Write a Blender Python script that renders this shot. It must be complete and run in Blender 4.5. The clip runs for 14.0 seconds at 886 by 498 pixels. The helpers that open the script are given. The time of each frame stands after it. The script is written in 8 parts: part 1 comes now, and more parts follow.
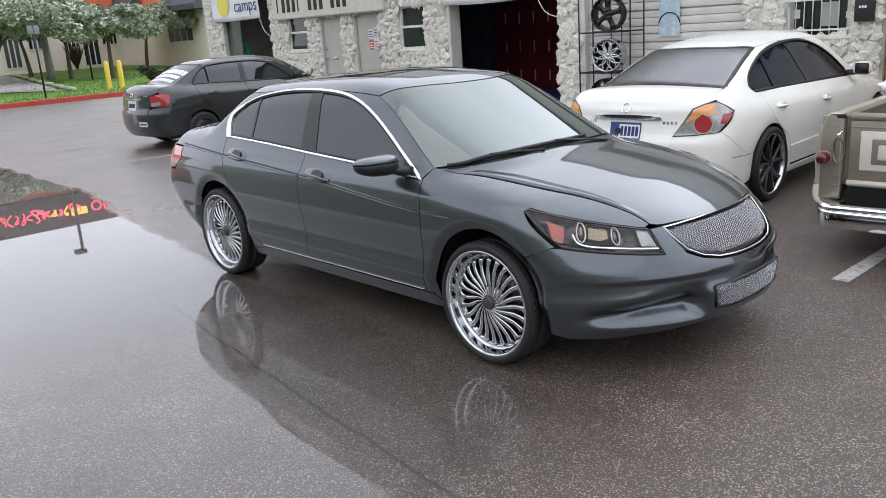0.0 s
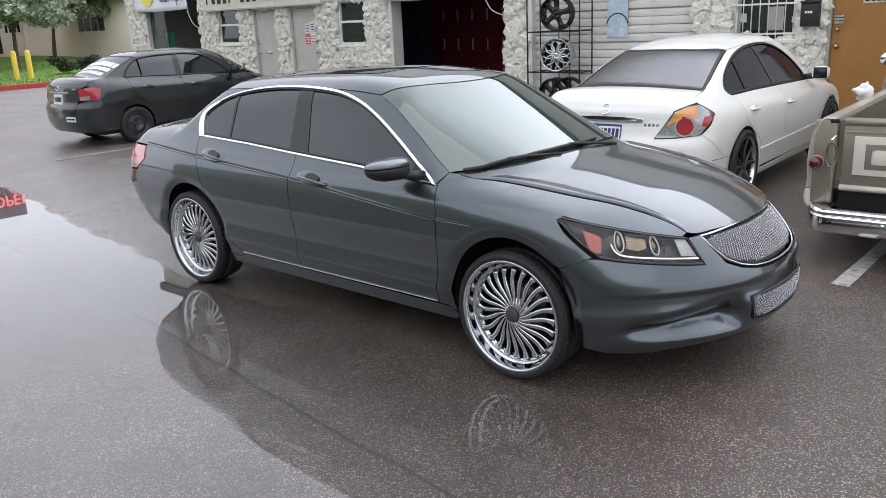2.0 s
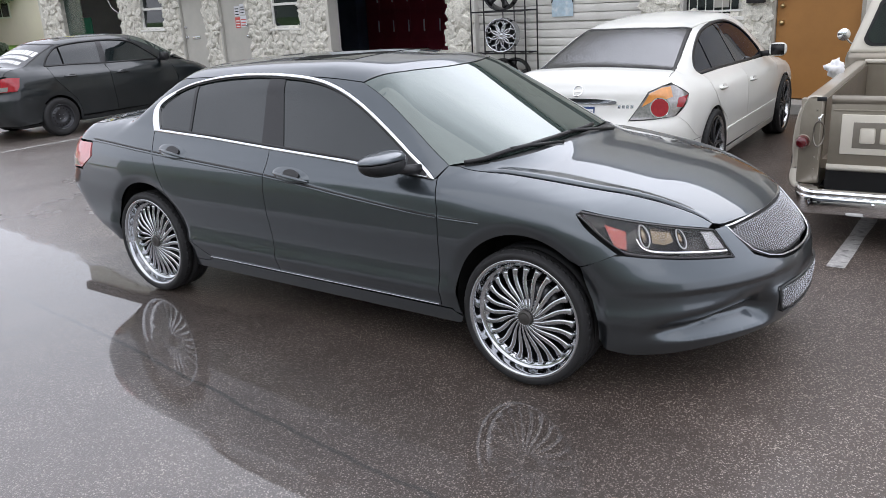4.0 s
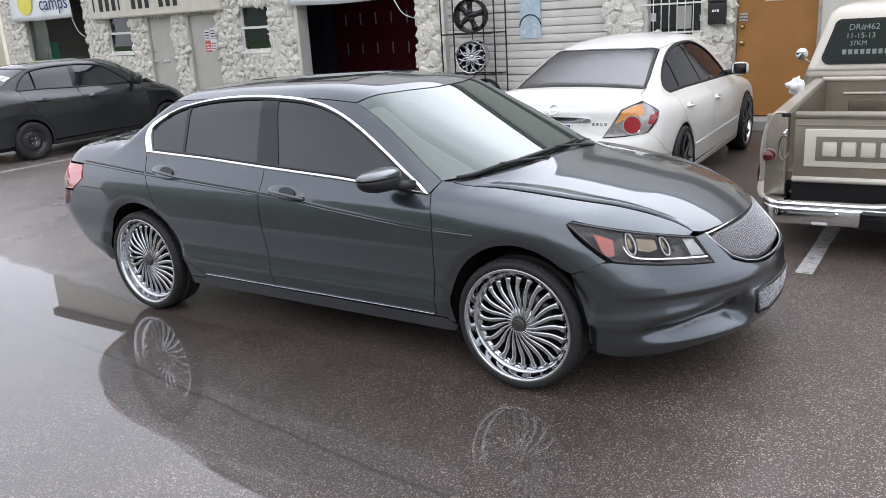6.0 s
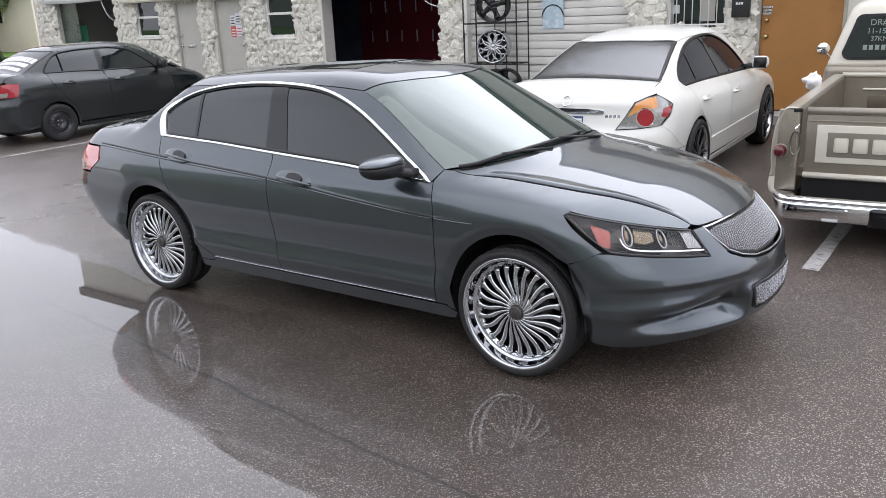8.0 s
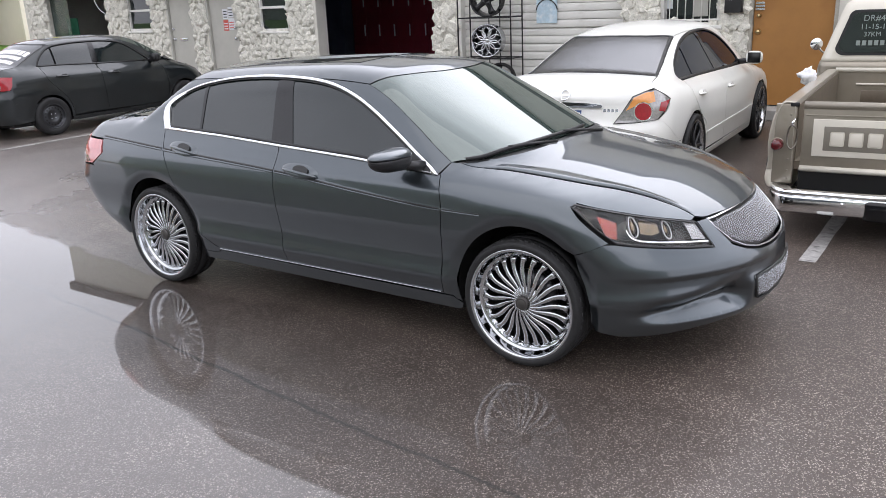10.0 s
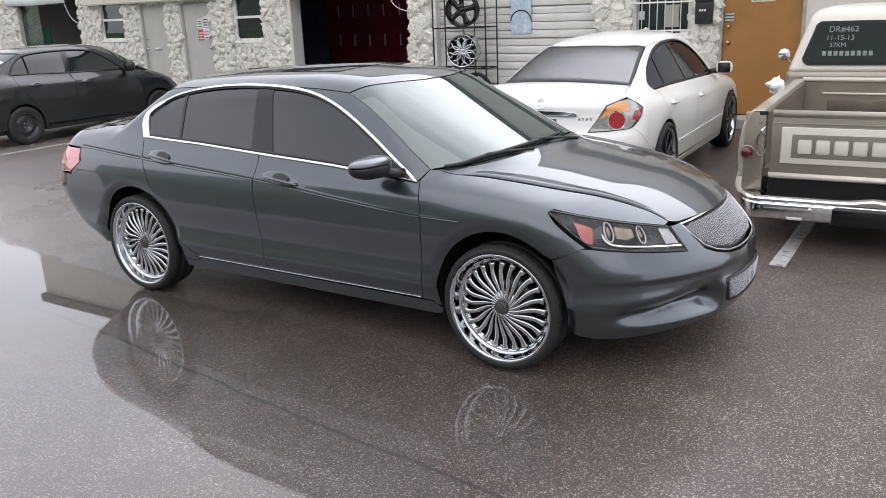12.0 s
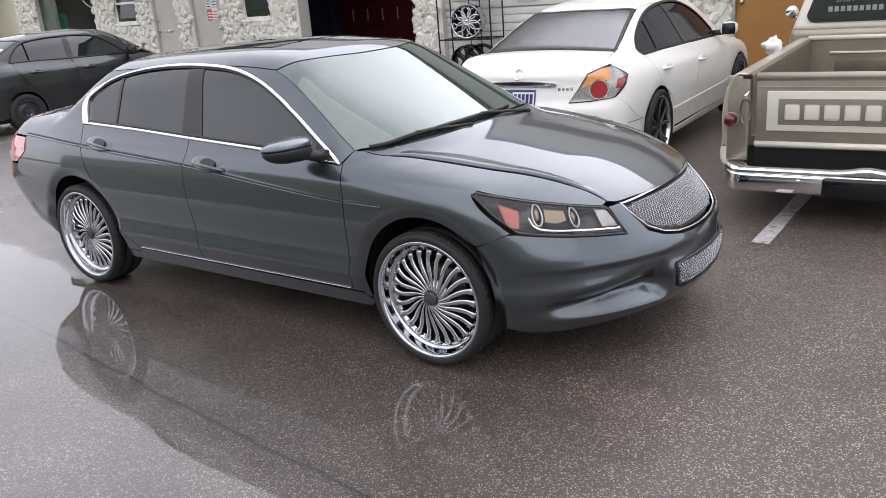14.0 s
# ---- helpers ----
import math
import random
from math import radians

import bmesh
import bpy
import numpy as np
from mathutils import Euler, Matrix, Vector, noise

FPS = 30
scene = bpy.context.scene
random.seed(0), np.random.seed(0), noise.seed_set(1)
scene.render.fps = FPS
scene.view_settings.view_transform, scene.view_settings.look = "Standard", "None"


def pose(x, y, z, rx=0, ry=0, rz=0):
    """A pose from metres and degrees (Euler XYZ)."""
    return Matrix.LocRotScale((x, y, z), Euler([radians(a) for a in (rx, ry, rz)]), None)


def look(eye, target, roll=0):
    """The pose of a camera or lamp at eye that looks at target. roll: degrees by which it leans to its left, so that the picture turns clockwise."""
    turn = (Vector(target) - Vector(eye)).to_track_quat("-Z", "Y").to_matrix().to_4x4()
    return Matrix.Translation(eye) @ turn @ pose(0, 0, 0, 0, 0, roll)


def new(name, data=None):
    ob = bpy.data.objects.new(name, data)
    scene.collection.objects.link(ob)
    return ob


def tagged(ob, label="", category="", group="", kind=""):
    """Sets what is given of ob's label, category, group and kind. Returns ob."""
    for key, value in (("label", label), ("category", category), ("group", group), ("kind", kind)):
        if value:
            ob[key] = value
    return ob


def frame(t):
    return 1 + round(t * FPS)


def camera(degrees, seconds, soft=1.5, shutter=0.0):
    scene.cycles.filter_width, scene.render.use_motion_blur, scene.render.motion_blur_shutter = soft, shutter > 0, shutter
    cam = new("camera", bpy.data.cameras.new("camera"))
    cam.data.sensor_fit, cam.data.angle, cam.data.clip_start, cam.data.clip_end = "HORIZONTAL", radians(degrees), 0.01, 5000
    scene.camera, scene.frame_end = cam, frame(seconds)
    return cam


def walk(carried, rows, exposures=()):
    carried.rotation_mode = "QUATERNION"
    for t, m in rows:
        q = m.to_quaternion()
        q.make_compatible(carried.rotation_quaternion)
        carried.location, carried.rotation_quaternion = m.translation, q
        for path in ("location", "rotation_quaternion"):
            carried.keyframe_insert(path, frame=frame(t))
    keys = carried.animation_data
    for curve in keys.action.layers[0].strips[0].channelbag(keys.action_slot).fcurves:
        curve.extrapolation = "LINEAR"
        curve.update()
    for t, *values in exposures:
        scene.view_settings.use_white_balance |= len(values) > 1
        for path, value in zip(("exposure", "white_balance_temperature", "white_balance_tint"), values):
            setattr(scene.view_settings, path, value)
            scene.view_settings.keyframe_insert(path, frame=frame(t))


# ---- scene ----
cam = camera(57.2, 14.0, soft=0.6)
PATH = [
    (0, (2.18, 1.779, 1.732), (0.754, 3.078, 1.203), -3.9),
    (0.5, (2.016, 1.861, 1.731), (0.613, 3.18, 1.191), -3.5),
    (1, (1.904, 1.793, 1.741), (0.513, 3.119, 1.185), -3.0),
    (1.5, (1.735, 1.648, 1.753), (0.426, 3.057, 1.205), -2.5),
    (2, (1.616, 1.597, 1.758), (0.339, 3.036, 1.21), -2.6),
    (2.5, (1.465, 1.64, 1.748), (0.231, 3.105, 1.175), -3.3),
    (3, (1.322, 1.708, 1.744), (0.125, 3.2, 1.163), -4.0),
    (3.2, (1.274, 1.719, 1.746), (0.086, 3.216, 1.158), -3.7),
    (5.3, (1.003, 1.395, 1.791), (-0.056, 2.99, 1.212), -3.7),
    (5.5, (1.021, 1.387, 1.786), (-0.043, 2.981, 1.213), -3.6),
    (6, (1.103, 1.395, 1.785), (0.035, 2.993, 1.231), -3.5),
    (6.5, (1.228, 1.42, 1.79), (0.117, 2.994, 1.253), -2.5),
    (7, (1.298, 1.424, 1.782), (0.146, 2.949, 1.194), -2.4),
    (7.5, (1.272, 1.417, 1.792), (0.153, 2.963, 1.196), -2.6),
    (7.7, (1.256, 1.419, 1.788), (0.138, 2.973, 1.211), -2.6),
    (10, (1.189, 1.314, 1.792), (0.099, 2.884, 1.202), -2.5),
    (10.5, (1.199, 1.288, 1.789), (0.112, 2.866, 1.215), -2.1),
    (11, (1.212, 1.282, 1.799), (0.129, 2.865, 1.23), -2.2),
    (11.5, (1.207, 1.251, 1.796), (0.142, 2.845, 1.226), -2.6),
    (12, (1.209, 1.243, 1.794), (0.167, 2.852, 1.224), -2.3),
    (12.5, (1.269, 1.321, 1.781), (0.242, 2.934, 1.194), -3.7),
    (13, (1.416, 1.493, 1.768), (0.377, 3.086, 1.152), -3.8),
    (13.5, (1.468, 1.59, 1.763), (0.389, 3.154, 1.137), -5.1),
    (14, (1.508, 1.839, 1.725), (0.383, 3.37, 1.101), -4.6),
]
walk(cam, [(t, look(eye, target, roll)) for t, eye, target, roll in PATH], exposures=[(0.0, -0.13, 6480, 11.5), (3.2, -0.13, 6490, 12.5), (6.0, -0.02, 6500, 13), (14.0, 0.03, 6660, 14.5)])

# ---- overcast daylight ----
world = bpy.data.worlds.new("overcast_sky")
scene.world = world
world.use_nodes = True
wn, wl = world.node_tree.nodes, world.node_tree.links
sky = wn.new("ShaderNodeTexSky")
sky.sky_type, sky.sun_disc = "NISHITA", False
sky.sun_elevation, sky.sun_rotation = radians(40), radians(10)
sky.air_density, sky.dust_density, sky.ozone_density = 1.0, 4.0, 1.0
cloud_mix = wn.new("ShaderNodeMix")
cloud_mix.data_type = "RGBA"
cloud_tex = wn.new("ShaderNodeTexNoise")
cloud_tex.inputs["Scale"].default_value, cloud_tex.inputs["Detail"].default_value = 2.2, 5
cloud_ramp = wn.new("ShaderNodeValToRGB")
cloud_ramp.color_ramp.elements[0].position, cloud_ramp.color_ramp.elements[0].color = 0.3, (7.4, 7.75, 8.6, 1)
cloud_ramp.color_ramp.elements[1].position, cloud_ramp.color_ramp.elements[1].color = 0.7, (11.0, 11.5, 12.6, 1)
wl.new(cloud_tex.outputs["Fac"], cloud_ramp.inputs["Fac"])
sky_way = wn.new("ShaderNodeTexCoord")
sky_xyz = wn.new("ShaderNodeSeparateXYZ")
wl.new(sky_way.outputs["Generated"], sky_xyz.inputs[0])
sky_up = wn.new("ShaderNodeMapRange")
sky_up.inputs["To Min"].default_value, sky_up.inputs["To Max"].default_value = 1.42, 1.10
wl.new(sky_xyz.outputs["Z"], sky_up.inputs["Value"])
cloud_lift = wn.new("ShaderNodeMix")
cloud_lift.data_type, cloud_lift.blend_type = "RGBA", "MULTIPLY"
cloud_lift.inputs["Factor"].default_value = 1.0
wl.new(cloud_ramp.outputs["Color"], cloud_lift.inputs["A"])
# the cloud is brightest round the hidden sun
sun_dot = wn.new("ShaderNodeVectorMath")
sun_dot.operation = "DOT_PRODUCT"
sun_dot.inputs[1].default_value = (0.15, 0.78, 0.61)
wl.new(sky_way.outputs["Generated"], sun_dot.inputs[0])
sun_side = wn.new("ShaderNodeMapRange")
sun_pow = wn.new("ShaderNodeMath")
sun_pow.operation = "POWER"
sun_pow.inputs[1].default_value = 4.5
sun_clamp = wn.new("ShaderNodeClamp")
wl.new(sun_dot.outputs["Value"], sun_clamp.inputs["Value"])
wl.new(sun_clamp.outputs["Result"], sun_pow.inputs[0])
sun_side.inputs["To Min"].default_value, sun_side.inputs["To Max"].default_value = 1.0, 2.75
wl.new(sun_pow.outputs[0], sun_side.inputs["Value"])
sky_level = wn.new("ShaderNodeMath")
sky_level.operation = "MULTIPLY"
wl.new(sky_up.outputs["Result"], sky_level.inputs[0])
wl.new(sun_side.outputs["Result"], sky_level.inputs[1])
wl.new(sky_level.outputs[0], cloud_lift.inputs["B"])
cloud_mix.inputs["Factor"].default_value = 0.90
wl.new(sky.outputs["Color"], cloud_mix.inputs["A"])
wl.new(cloud_lift.outputs["Result"], cloud_mix.inputs["B"])
wl.new(cloud_mix.outputs["Result"], wn["Background"].inputs["Color"])
wn["Background"].inputs["Strength"].default_value = 0.131
sun_data = bpy.data.lights.new("sun", "SUN")
sun_data.energy, sun_data.angle, sun_data.color = 0.75, radians(80), (1, 0.98, 0.96)
sun = new("sun", sun_data)
sun.matrix_world = look((4, -14, 30), (0, 2, 0))


# ---- materials ----
def nodes_of(name):
    m = bpy.data.materials.new(name)
    m.use_nodes = True
    return m, m.node_tree.nodes, m.node_tree.links, m.node_tree.nodes["Principled BSDF"]


def surface(name, color, rough=0.5, metal=0.0, vary=0.15, scale=6.0, grain=0.0, grain_scale=80.0, coat=0.0, coat_rough=0.03,
            glass=0.0, ior=1.45, glow=None, spec=0.5, second=None, second_scale=1.5, second_at=0.5, rand=0.0):
    """A weathered surface: colour that varies at two scales, uneven gloss and fine relief."""
    m, n, l, b = nodes_of(name)
    tc = n.new("ShaderNodeTexCoord")
    big = n.new("ShaderNodeTexNoise")
    big.inputs["Scale"].default_value, big.inputs["Detail"].default_value, big.inputs["Roughness"].default_value = scale, 6, 0.65
    l.new(tc.outputs["Object"], big.inputs["Vector"])
    ramp = n.new("ShaderNodeValToRGB")
    c = Vector(color)
    ramp.color_ramp.elements[0].position, ramp.color_ramp.elements[1].position = 0.3, 0.72
    ramp.color_ramp.elements[0].color = (*(c * (1 - vary)), 1)
    ramp.color_ramp.elements[1].color = (*[min(v, 1) for v in c * (1 + vary * 0.7)], 1)
    l.new(big.outputs["Fac"], ramp.inputs["Fac"])
    col = ramp.outputs["Color"]
    if second:
        w = n.new("ShaderNodeTexNoise")
        w.inputs["Scale"].default_value, w.inputs["Detail"].default_value = second_scale, 8
        l.new(tc.outputs["Object"], w.inputs["Vector"])
        r2 = n.new("ShaderNodeValToRGB")
        r2.color_ramp.elements[0].position, r2.color_ramp.elements[1].position = second_at, min(second_at + 0.2, 1)
        l.new(w.outputs["Fac"], r2.inputs["Fac"])
        mx = n.new("ShaderNodeMix")
        mx.data_type = "RGBA"
        l.new(r2.outputs["Color"], mx.inputs["Factor"])
        l.new(col, mx.inputs["A"])
        mx.inputs["B"].default_value = (*second, 1)
        col = mx.outputs["Result"]
    if rand:
        oi = n.new("ShaderNodeObjectInfo")
        mr = n.new("ShaderNodeMapRange")
        mr.inputs["To Min"].default_value, mr.inputs["To Max"].default_value = 1 - rand, 1 + rand * 0.6
        l.new(oi.outputs["Random"], mr.inputs["Value"])
        mv = n.new("ShaderNodeMix")
        mv.data_type, mv.blend_type = "RGBA", "MULTIPLY"
        mv.inputs["Factor"].default_value = 1
        l.new(col, mv.inputs["A"])
        l.new(mr.outputs["Result"], mv.inputs["B"])
        col = mv.outputs["Result"]
    l.new(col, b.inputs["Base Color"])
    rr = n.new("ShaderNodeMapRange")
    rr.inputs["To Min"].default_value, rr.inputs["To Max"].default_value = max(rough * 0.8, 0), min(rough * 1.2, 1)
    l.new(big.outputs["Fac"], rr.inputs["Value"])
    l.new(rr.outputs["Result"], b.inputs["Roughness"])
    b.inputs["Metallic"].default_value = metal
    b.inputs["Coat Weight"].default_value, b.inputs["Coat Roughness"].default_value = coat, coat_rough
    b.inputs["Coat IOR"].default_value = 1.65
    b.inputs["Transmission Weight"].default_value, b.inputs["IOR"].default_value = glass, ior
    b.inputs["Specular IOR Level"].default_value = spec
    if glow:
        b.inputs["Emission Color"].default_value, b.inputs["Emission Strength"].default_value = (*glow[:3], 1), glow[3]
    if grain:
        fine = n.new("ShaderNodeTexNoise")
        fine.inputs["Scale"].default_value, fine.inputs["Detail"].default_value = grain_scale, 4
        l.new(tc.outputs["Object"], fine.inputs["Vector"])
        bp = n.new("ShaderNodeBump")
        bp.inputs["Strength"].default_value, bp.inputs["Distance"].default_value = grain, 0.01
        l.new(fine.outputs["Fac"], bp.inputs["Height"])
        l.new(bp.outputs["Normal"], b.inputs["Normal"])
    return m


def wet_asphalt():
    """Dark asphalt with pale grit, under a film of rain that turns into a puddle."""
    m, n, l, b = nodes_of("wet_asphalt")
    tc = n.new("ShaderNodeTexCoord")
    sep = n.new("ShaderNodeSeparateXYZ")
    l.new(tc.outputs["Object"], sep.inputs[0])

    def noise(scale, detail=4, rough=0.6):
        t = n.new("ShaderNodeTexNoise")
        t.inputs["Scale"].default_value, t.inputs["Detail"].default_value, t.inputs["Roughness"].default_value = scale, detail, rough
        l.new(tc.outputs["Object"], t.inputs["Vector"])
        return t.outputs["Fac"]

    def math_node(op, a, c=None, clamp=False):
        t = n.new("ShaderNodeMath")
        t.operation, t.use_clamp = op, clamp
        for i, v in enumerate((a, c)):
            if v is None:
                continue
            if isinstance(v, (int, float)):
                t.inputs[i].default_value = v
            else:
                l.new(v, t.inputs[i])
        return t.outputs[0]

    def spread(v, a, c, d=0.0, e=1.0, kind="SMOOTHSTEP"):
        t = n.new("ShaderNodeMapRange")
        t.interpolation_type = kind
        for k, w in (("From Min", a), ("From Max", c), ("To Min", d), ("To Max", e)):
            t.inputs[k].default_value = w
        l.new(v, t.inputs["Value"])
        return t.outputs["Result"]

    grit = n.new("ShaderNodeTexVoronoi")
    grit.inputs["Scale"].default_value = 165
    l.new(tc.outputs["Object"], grit.inputs["Vector"])
    big, mid, fine = noise(0.35, 5), noise(2.5, 6), noise(190, 3)
    # pale stones: the cells whose own random colour is high
    cs = n.new("ShaderNodeSeparateColor")
    l.new(grit.outputs["Color"], cs.inputs[0])
    pale = math_node("MULTIPLY", math_node("MULTIPLY", spread(mid, 0.30, 0.70, 0.6, 1.0), spread(noise(60, 2), 0.35, 0.65, 0.6, 1.0)), math_node("MULTIPLY", spread(cs.outputs[0], 0.58, 1.0), spread(grit.outputs["Distance"], 0.85, 0.25)))
    stain = n.new("ShaderNodeValToRGB")
    stain.color_ramp.elements[0].position, stain.color_ramp.elements[0].color = 0.30, (0.032, 0.023, 0.018, 1)
    stain.color_ramp.elements[1].position, stain.color_ramp.elements[1].color = 0.75, (0.062, 0.0465, 0.038, 1)
    l.new(math_node("ADD", math_node("MULTIPLY", big, 0.6), math_node("MULTIPLY", mid, 0.4)), stain.inputs["Fac"])
    mx = n.new("ShaderNodeMix")
    mx.data_type = "RGBA"
    l.new(stain.outputs["Color"], mx.inputs["A"])
    mx.inputs["B"].default_value = (0.42, 0.36, 0.315, 1)
    # an old crack that runs along the lot
    wob = math_node("MULTIPLY", math_node("SUBTRACT", noise(2.6, 5), 0.5), 0.07)
    crack_at = math_node("ABSOLUTE", math_node("SUBTRACT", math_node("ADD", sep.outputs["Y"], math_node("MULTIPLY", sep.outputs["X"], 0.10)), math_node("ADD", wob, 3.70)))
    crack = spread(crack_at, 0.020, 0.003)
    mx2 = n.new("ShaderNodeMix")
    mx2.data_type = "RGBA"
    l.new(math_node("MULTIPLY", crack, 0.75), mx2.inputs["Factor"])
    l.new(mx.outputs["Result"], mx2.inputs["A"])
    mx2.inputs["B"].default_value = (0.012, 0.011, 0.010, 1)
    # puddle where the ground lies low, a thin film round it, damp ground beyond
    edge = math_node("ADD", math_node("MULTIPLY", math_node("SUBTRACT", noise(0.55, 4, 0.5), 0.5), 0.55), math_node("MULTIPLY", math_node("SUBTRACT", noise(2.2, 3), 0.5), 0.10))
    far = math_node("SUBTRACT", math_node("ADD", spread(sep.outputs["X"], -9.0, -3.2, 5.48, 4.62, "LINEAR"), edge), sep.outputs["Y"])
    right = math_node("SUBTRACT", math_node("ADD", -3.0, math_node("MULTIPLY", edge, 1.6)), sep.outputs["X"])
    film_right = math_node("SUBTRACT", math_node("ADD", 0.30, edge), sep.outputs["X"])
    near_y = spread(far, -0.012, 0.02)
    deep = math_node("MULTIPLY", near_y, spread(math_node("ADD", right, math_node("MULTIPLY", mid, 0.3)), -0.8, 1.0))
    film = math_node("MULTIPLY", spread(far, -0.08, 0.06), spread(film_right, -0.7, 0.7))
    l.new(math_node("MULTIPLY", math_node("MULTIPLY", pale, 0.95), math_node("SUBTRACT", 1.0, math_node("MULTIPLY", deep, 0.8))), mx.inputs["Factor"])
    soak = n.new("ShaderNodeMix")
    soak.data_type, soak.blend_type = "RGBA", "MULTIPLY"
    soak.inputs["Factor"].default_value = 1.0
    l.new(mx2.outputs["Result"], soak.inputs["A"])
    l.new(math_node("SUBTRACT", 1.30, math_node("MULTIPLY", film, 0.28)), soak.inputs["B"])
    l.new(soak.outputs["Result"], b.inputs["Base Color"])
    damp = spread(noise(0.8, 5), 0.35, 0.7)
    b.inputs["Roughness"].default_value = 0.55
    b.inputs["Coat IOR"].default_value = 1.90
    # stones that stand out of the film keep a dull face
    lump = noise(230, 3, 0.7)
    proud = math_node("MULTIPLY", math_node("MULTIPLY", spread(lump, 0.50, 0.62), 0.75), math_node("SUBTRACT", 1.0, math_node("MULTIPLY", deep, 1.0)))
    dry = math_node("SUBTRACT", 1.0, film)
    # towards the open lot more of the grit stands clear of the water
    clear = math_node("SUBTRACT", 1.0, math_node("MULTIPLY", spread(sep.outputs["X"], -2.2, 0.2), 0.36))
    l.new(math_node("MULTIPLY", math_node("MULTIPLY", math_node("SUBTRACT", 1.0, proud), clear), math_node("SUBTRACT", 1.0, math_node("MULTIPLY", math_node("MULTIPLY", dry, 0.80), spread(sep.outputs["X"], -3.5, 0.0)))), b.inputs["Coat Weight"])
    wet_rough = math_node("ADD", math_node("MULTIPLY", dry, math_node("ADD", spread(sep.outputs["X"], -3.5, -11.0, 0.12, 0.36), math_node("MULTIPLY", damp, 0.14))), math_node("ADD", math_node("MULTIPLY", math_node("SUBTRACT", 1.0, deep), 0.003), 0.003))
    l.new(wet_rough, b.inputs["Coat Roughness"])
    high = math_node("ADD", math_node("MULTIPLY", grit.outputs["Distance"], -0.5), math_node("MULTIPLY", fine, 0.5))
    bp = n.new("ShaderNodeBump")
    bp.inputs["Strength"].default_value, bp.inputs["Distance"].default_value = 0.7, 0.006
    l.new(high, bp.inputs["Height"])
    l.new(bp.outputs["Normal"], b.inputs["Normal"])
    bp2 = n.new("ShaderNodeBump")
    bp2.inputs["Distance"].default_value = 0.006
    l.new(math_node("ADD", math_node("MULTIPLY", dry, 0.22), math_node("MULTIPLY", math_node("SUBTRACT", 1.0, deep), 0.006)), bp2.inputs["Strength"])
    l.new(high, bp2.inputs["Height"])
    # water is level whatever lies under it
    level = n.new("ShaderNodeCombineXYZ")
    level.inputs["Z"].default_value = 1.0
    l.new(level.outputs[0], bp2.inputs["Normal"])
    l.new(bp2.outputs["Normal"], b.inputs["Coat Normal"])
    return m


ASPHALT = wet_asphalt()
GREY_PAINT = surface("dark_grey_metallic_paint", (0.074, 0.087, 0.097), rough=0.35, metal=1.0, vary=0.05, scale=3, coat=1.0, coat_rough=0.02, grain=0.006, grain_scale=900)
GREY_PAINT.node_tree.nodes["Principled BSDF"].inputs["Coat IOR"].default_value = 1.55
WHITE_PAINT = surface("white_car_paint", (0.88, 0.88, 0.83), rough=0.4, vary=0.03, scale=2, coat=0.8, coat_rough=0.04, second=(0.76, 0.755, 0.71), second_scale=3, second_at=0.62)
# the white car's paint with the shade of its recesses put into the colour
SHADED_WHITE = surface("shaded_white_paint", (0.60, 0.59, 0.56), rough=0.5)
BLACK_PAINT = surface("black_car_paint", (0.010, 0.0145, 0.0165), rough=0.36, metal=0.3, vary=0.2, scale=2, coat=1.0, coat_rough=0.05, second=(0.014, 0.018, 0.020), second_scale=2.2, second_at=0.55)
BLACK_PAINT.node_tree.nodes["Principled BSDF"].inputs["Coat IOR"].default_value = 1.48
TAN_PAINT = surface("tan_metallic_paint", (0.31, 0.275, 0.22), rough=0.40, metal=0.5, vary=0.15, scale=3, coat=0.5, coat_rough=0.12, second=(0.23, 0.20, 0.155), second_scale=5, second_at=0.62)
BED_BROWN = surface("worn_brown_bed_paint", (0.17, 0.14, 0.105), rough=0.5, metal=0.2, vary=0.3, scale=5, second=(0.11, 0.09, 0.07), second_scale=3, second_at=0.55, grain=0.1)
CREAM_PAINT = surface("cream_paint", (0.68, 0.64, 0.55), rough=0.4, vary=0.06, scale=4, coat=0.5, coat_rough=0.12)
TINT_GLASS = surface("tinted_glass", (0.013, 0.018, 0.019), rough=0.012, vary=0.1, scale=2, ior=1.62, spec=0.5)
NAVY_GLASS = surface("navy_tinted_glass", (0.006, 0.011, 0.024), rough=0.02, vary=0.2, scale=2, ior=1.36)
SCREEN_GLASS = surface("windscreen_glass", (0.036, 0.052, 0.047), rough=0.012, vary=0.15, scale=2, ior=2.25, spec=0.5)
SCREEN_GLASS.node_tree.nodes["Principled BSDF"].inputs["Specular Tint"].default_value = (0.92, 1.0, 0.96, 1)
RAIN_GLASS = surface("rain_spotted_glass", (0.035, 0.037, 0.042), rough=0.07, vary=0.3, scale=5, ior=1.85, grain=0.10, grain_scale=160)
CLEAR = surface("clear_lens", (0.86, 0.87, 0.88), rough=0.01, vary=0.02, glass=1.0, ior=1.40, spec=0.5)
CHROME = surface("chrome", (0.86, 0.87, 0.88), rough=0.06, metal=1.0, vary=0.03, scale=12)
SATIN = surface("brushed_alloy", (0.62, 0.63, 0.65), rough=0.22, metal=1.0, vary=0.08, scale=20)
GUNMETAL = surface("dark_wheel_paint", (0.05, 0.052, 0.058), rough=0.3, metal=0.7, vary=0.2, coat=0.4)
WHEEL_CHROME = surface("polished_wheel_metal", (0.52, 0.53, 0.55), rough=0.10, metal=1.0, vary=0.10, scale=30)
RUBBER = surface("tyre_rubber", (0.018, 0.018, 0.019), rough=0.62, vary=0.25, scale=20, grain=0.25, grain_scale=160)
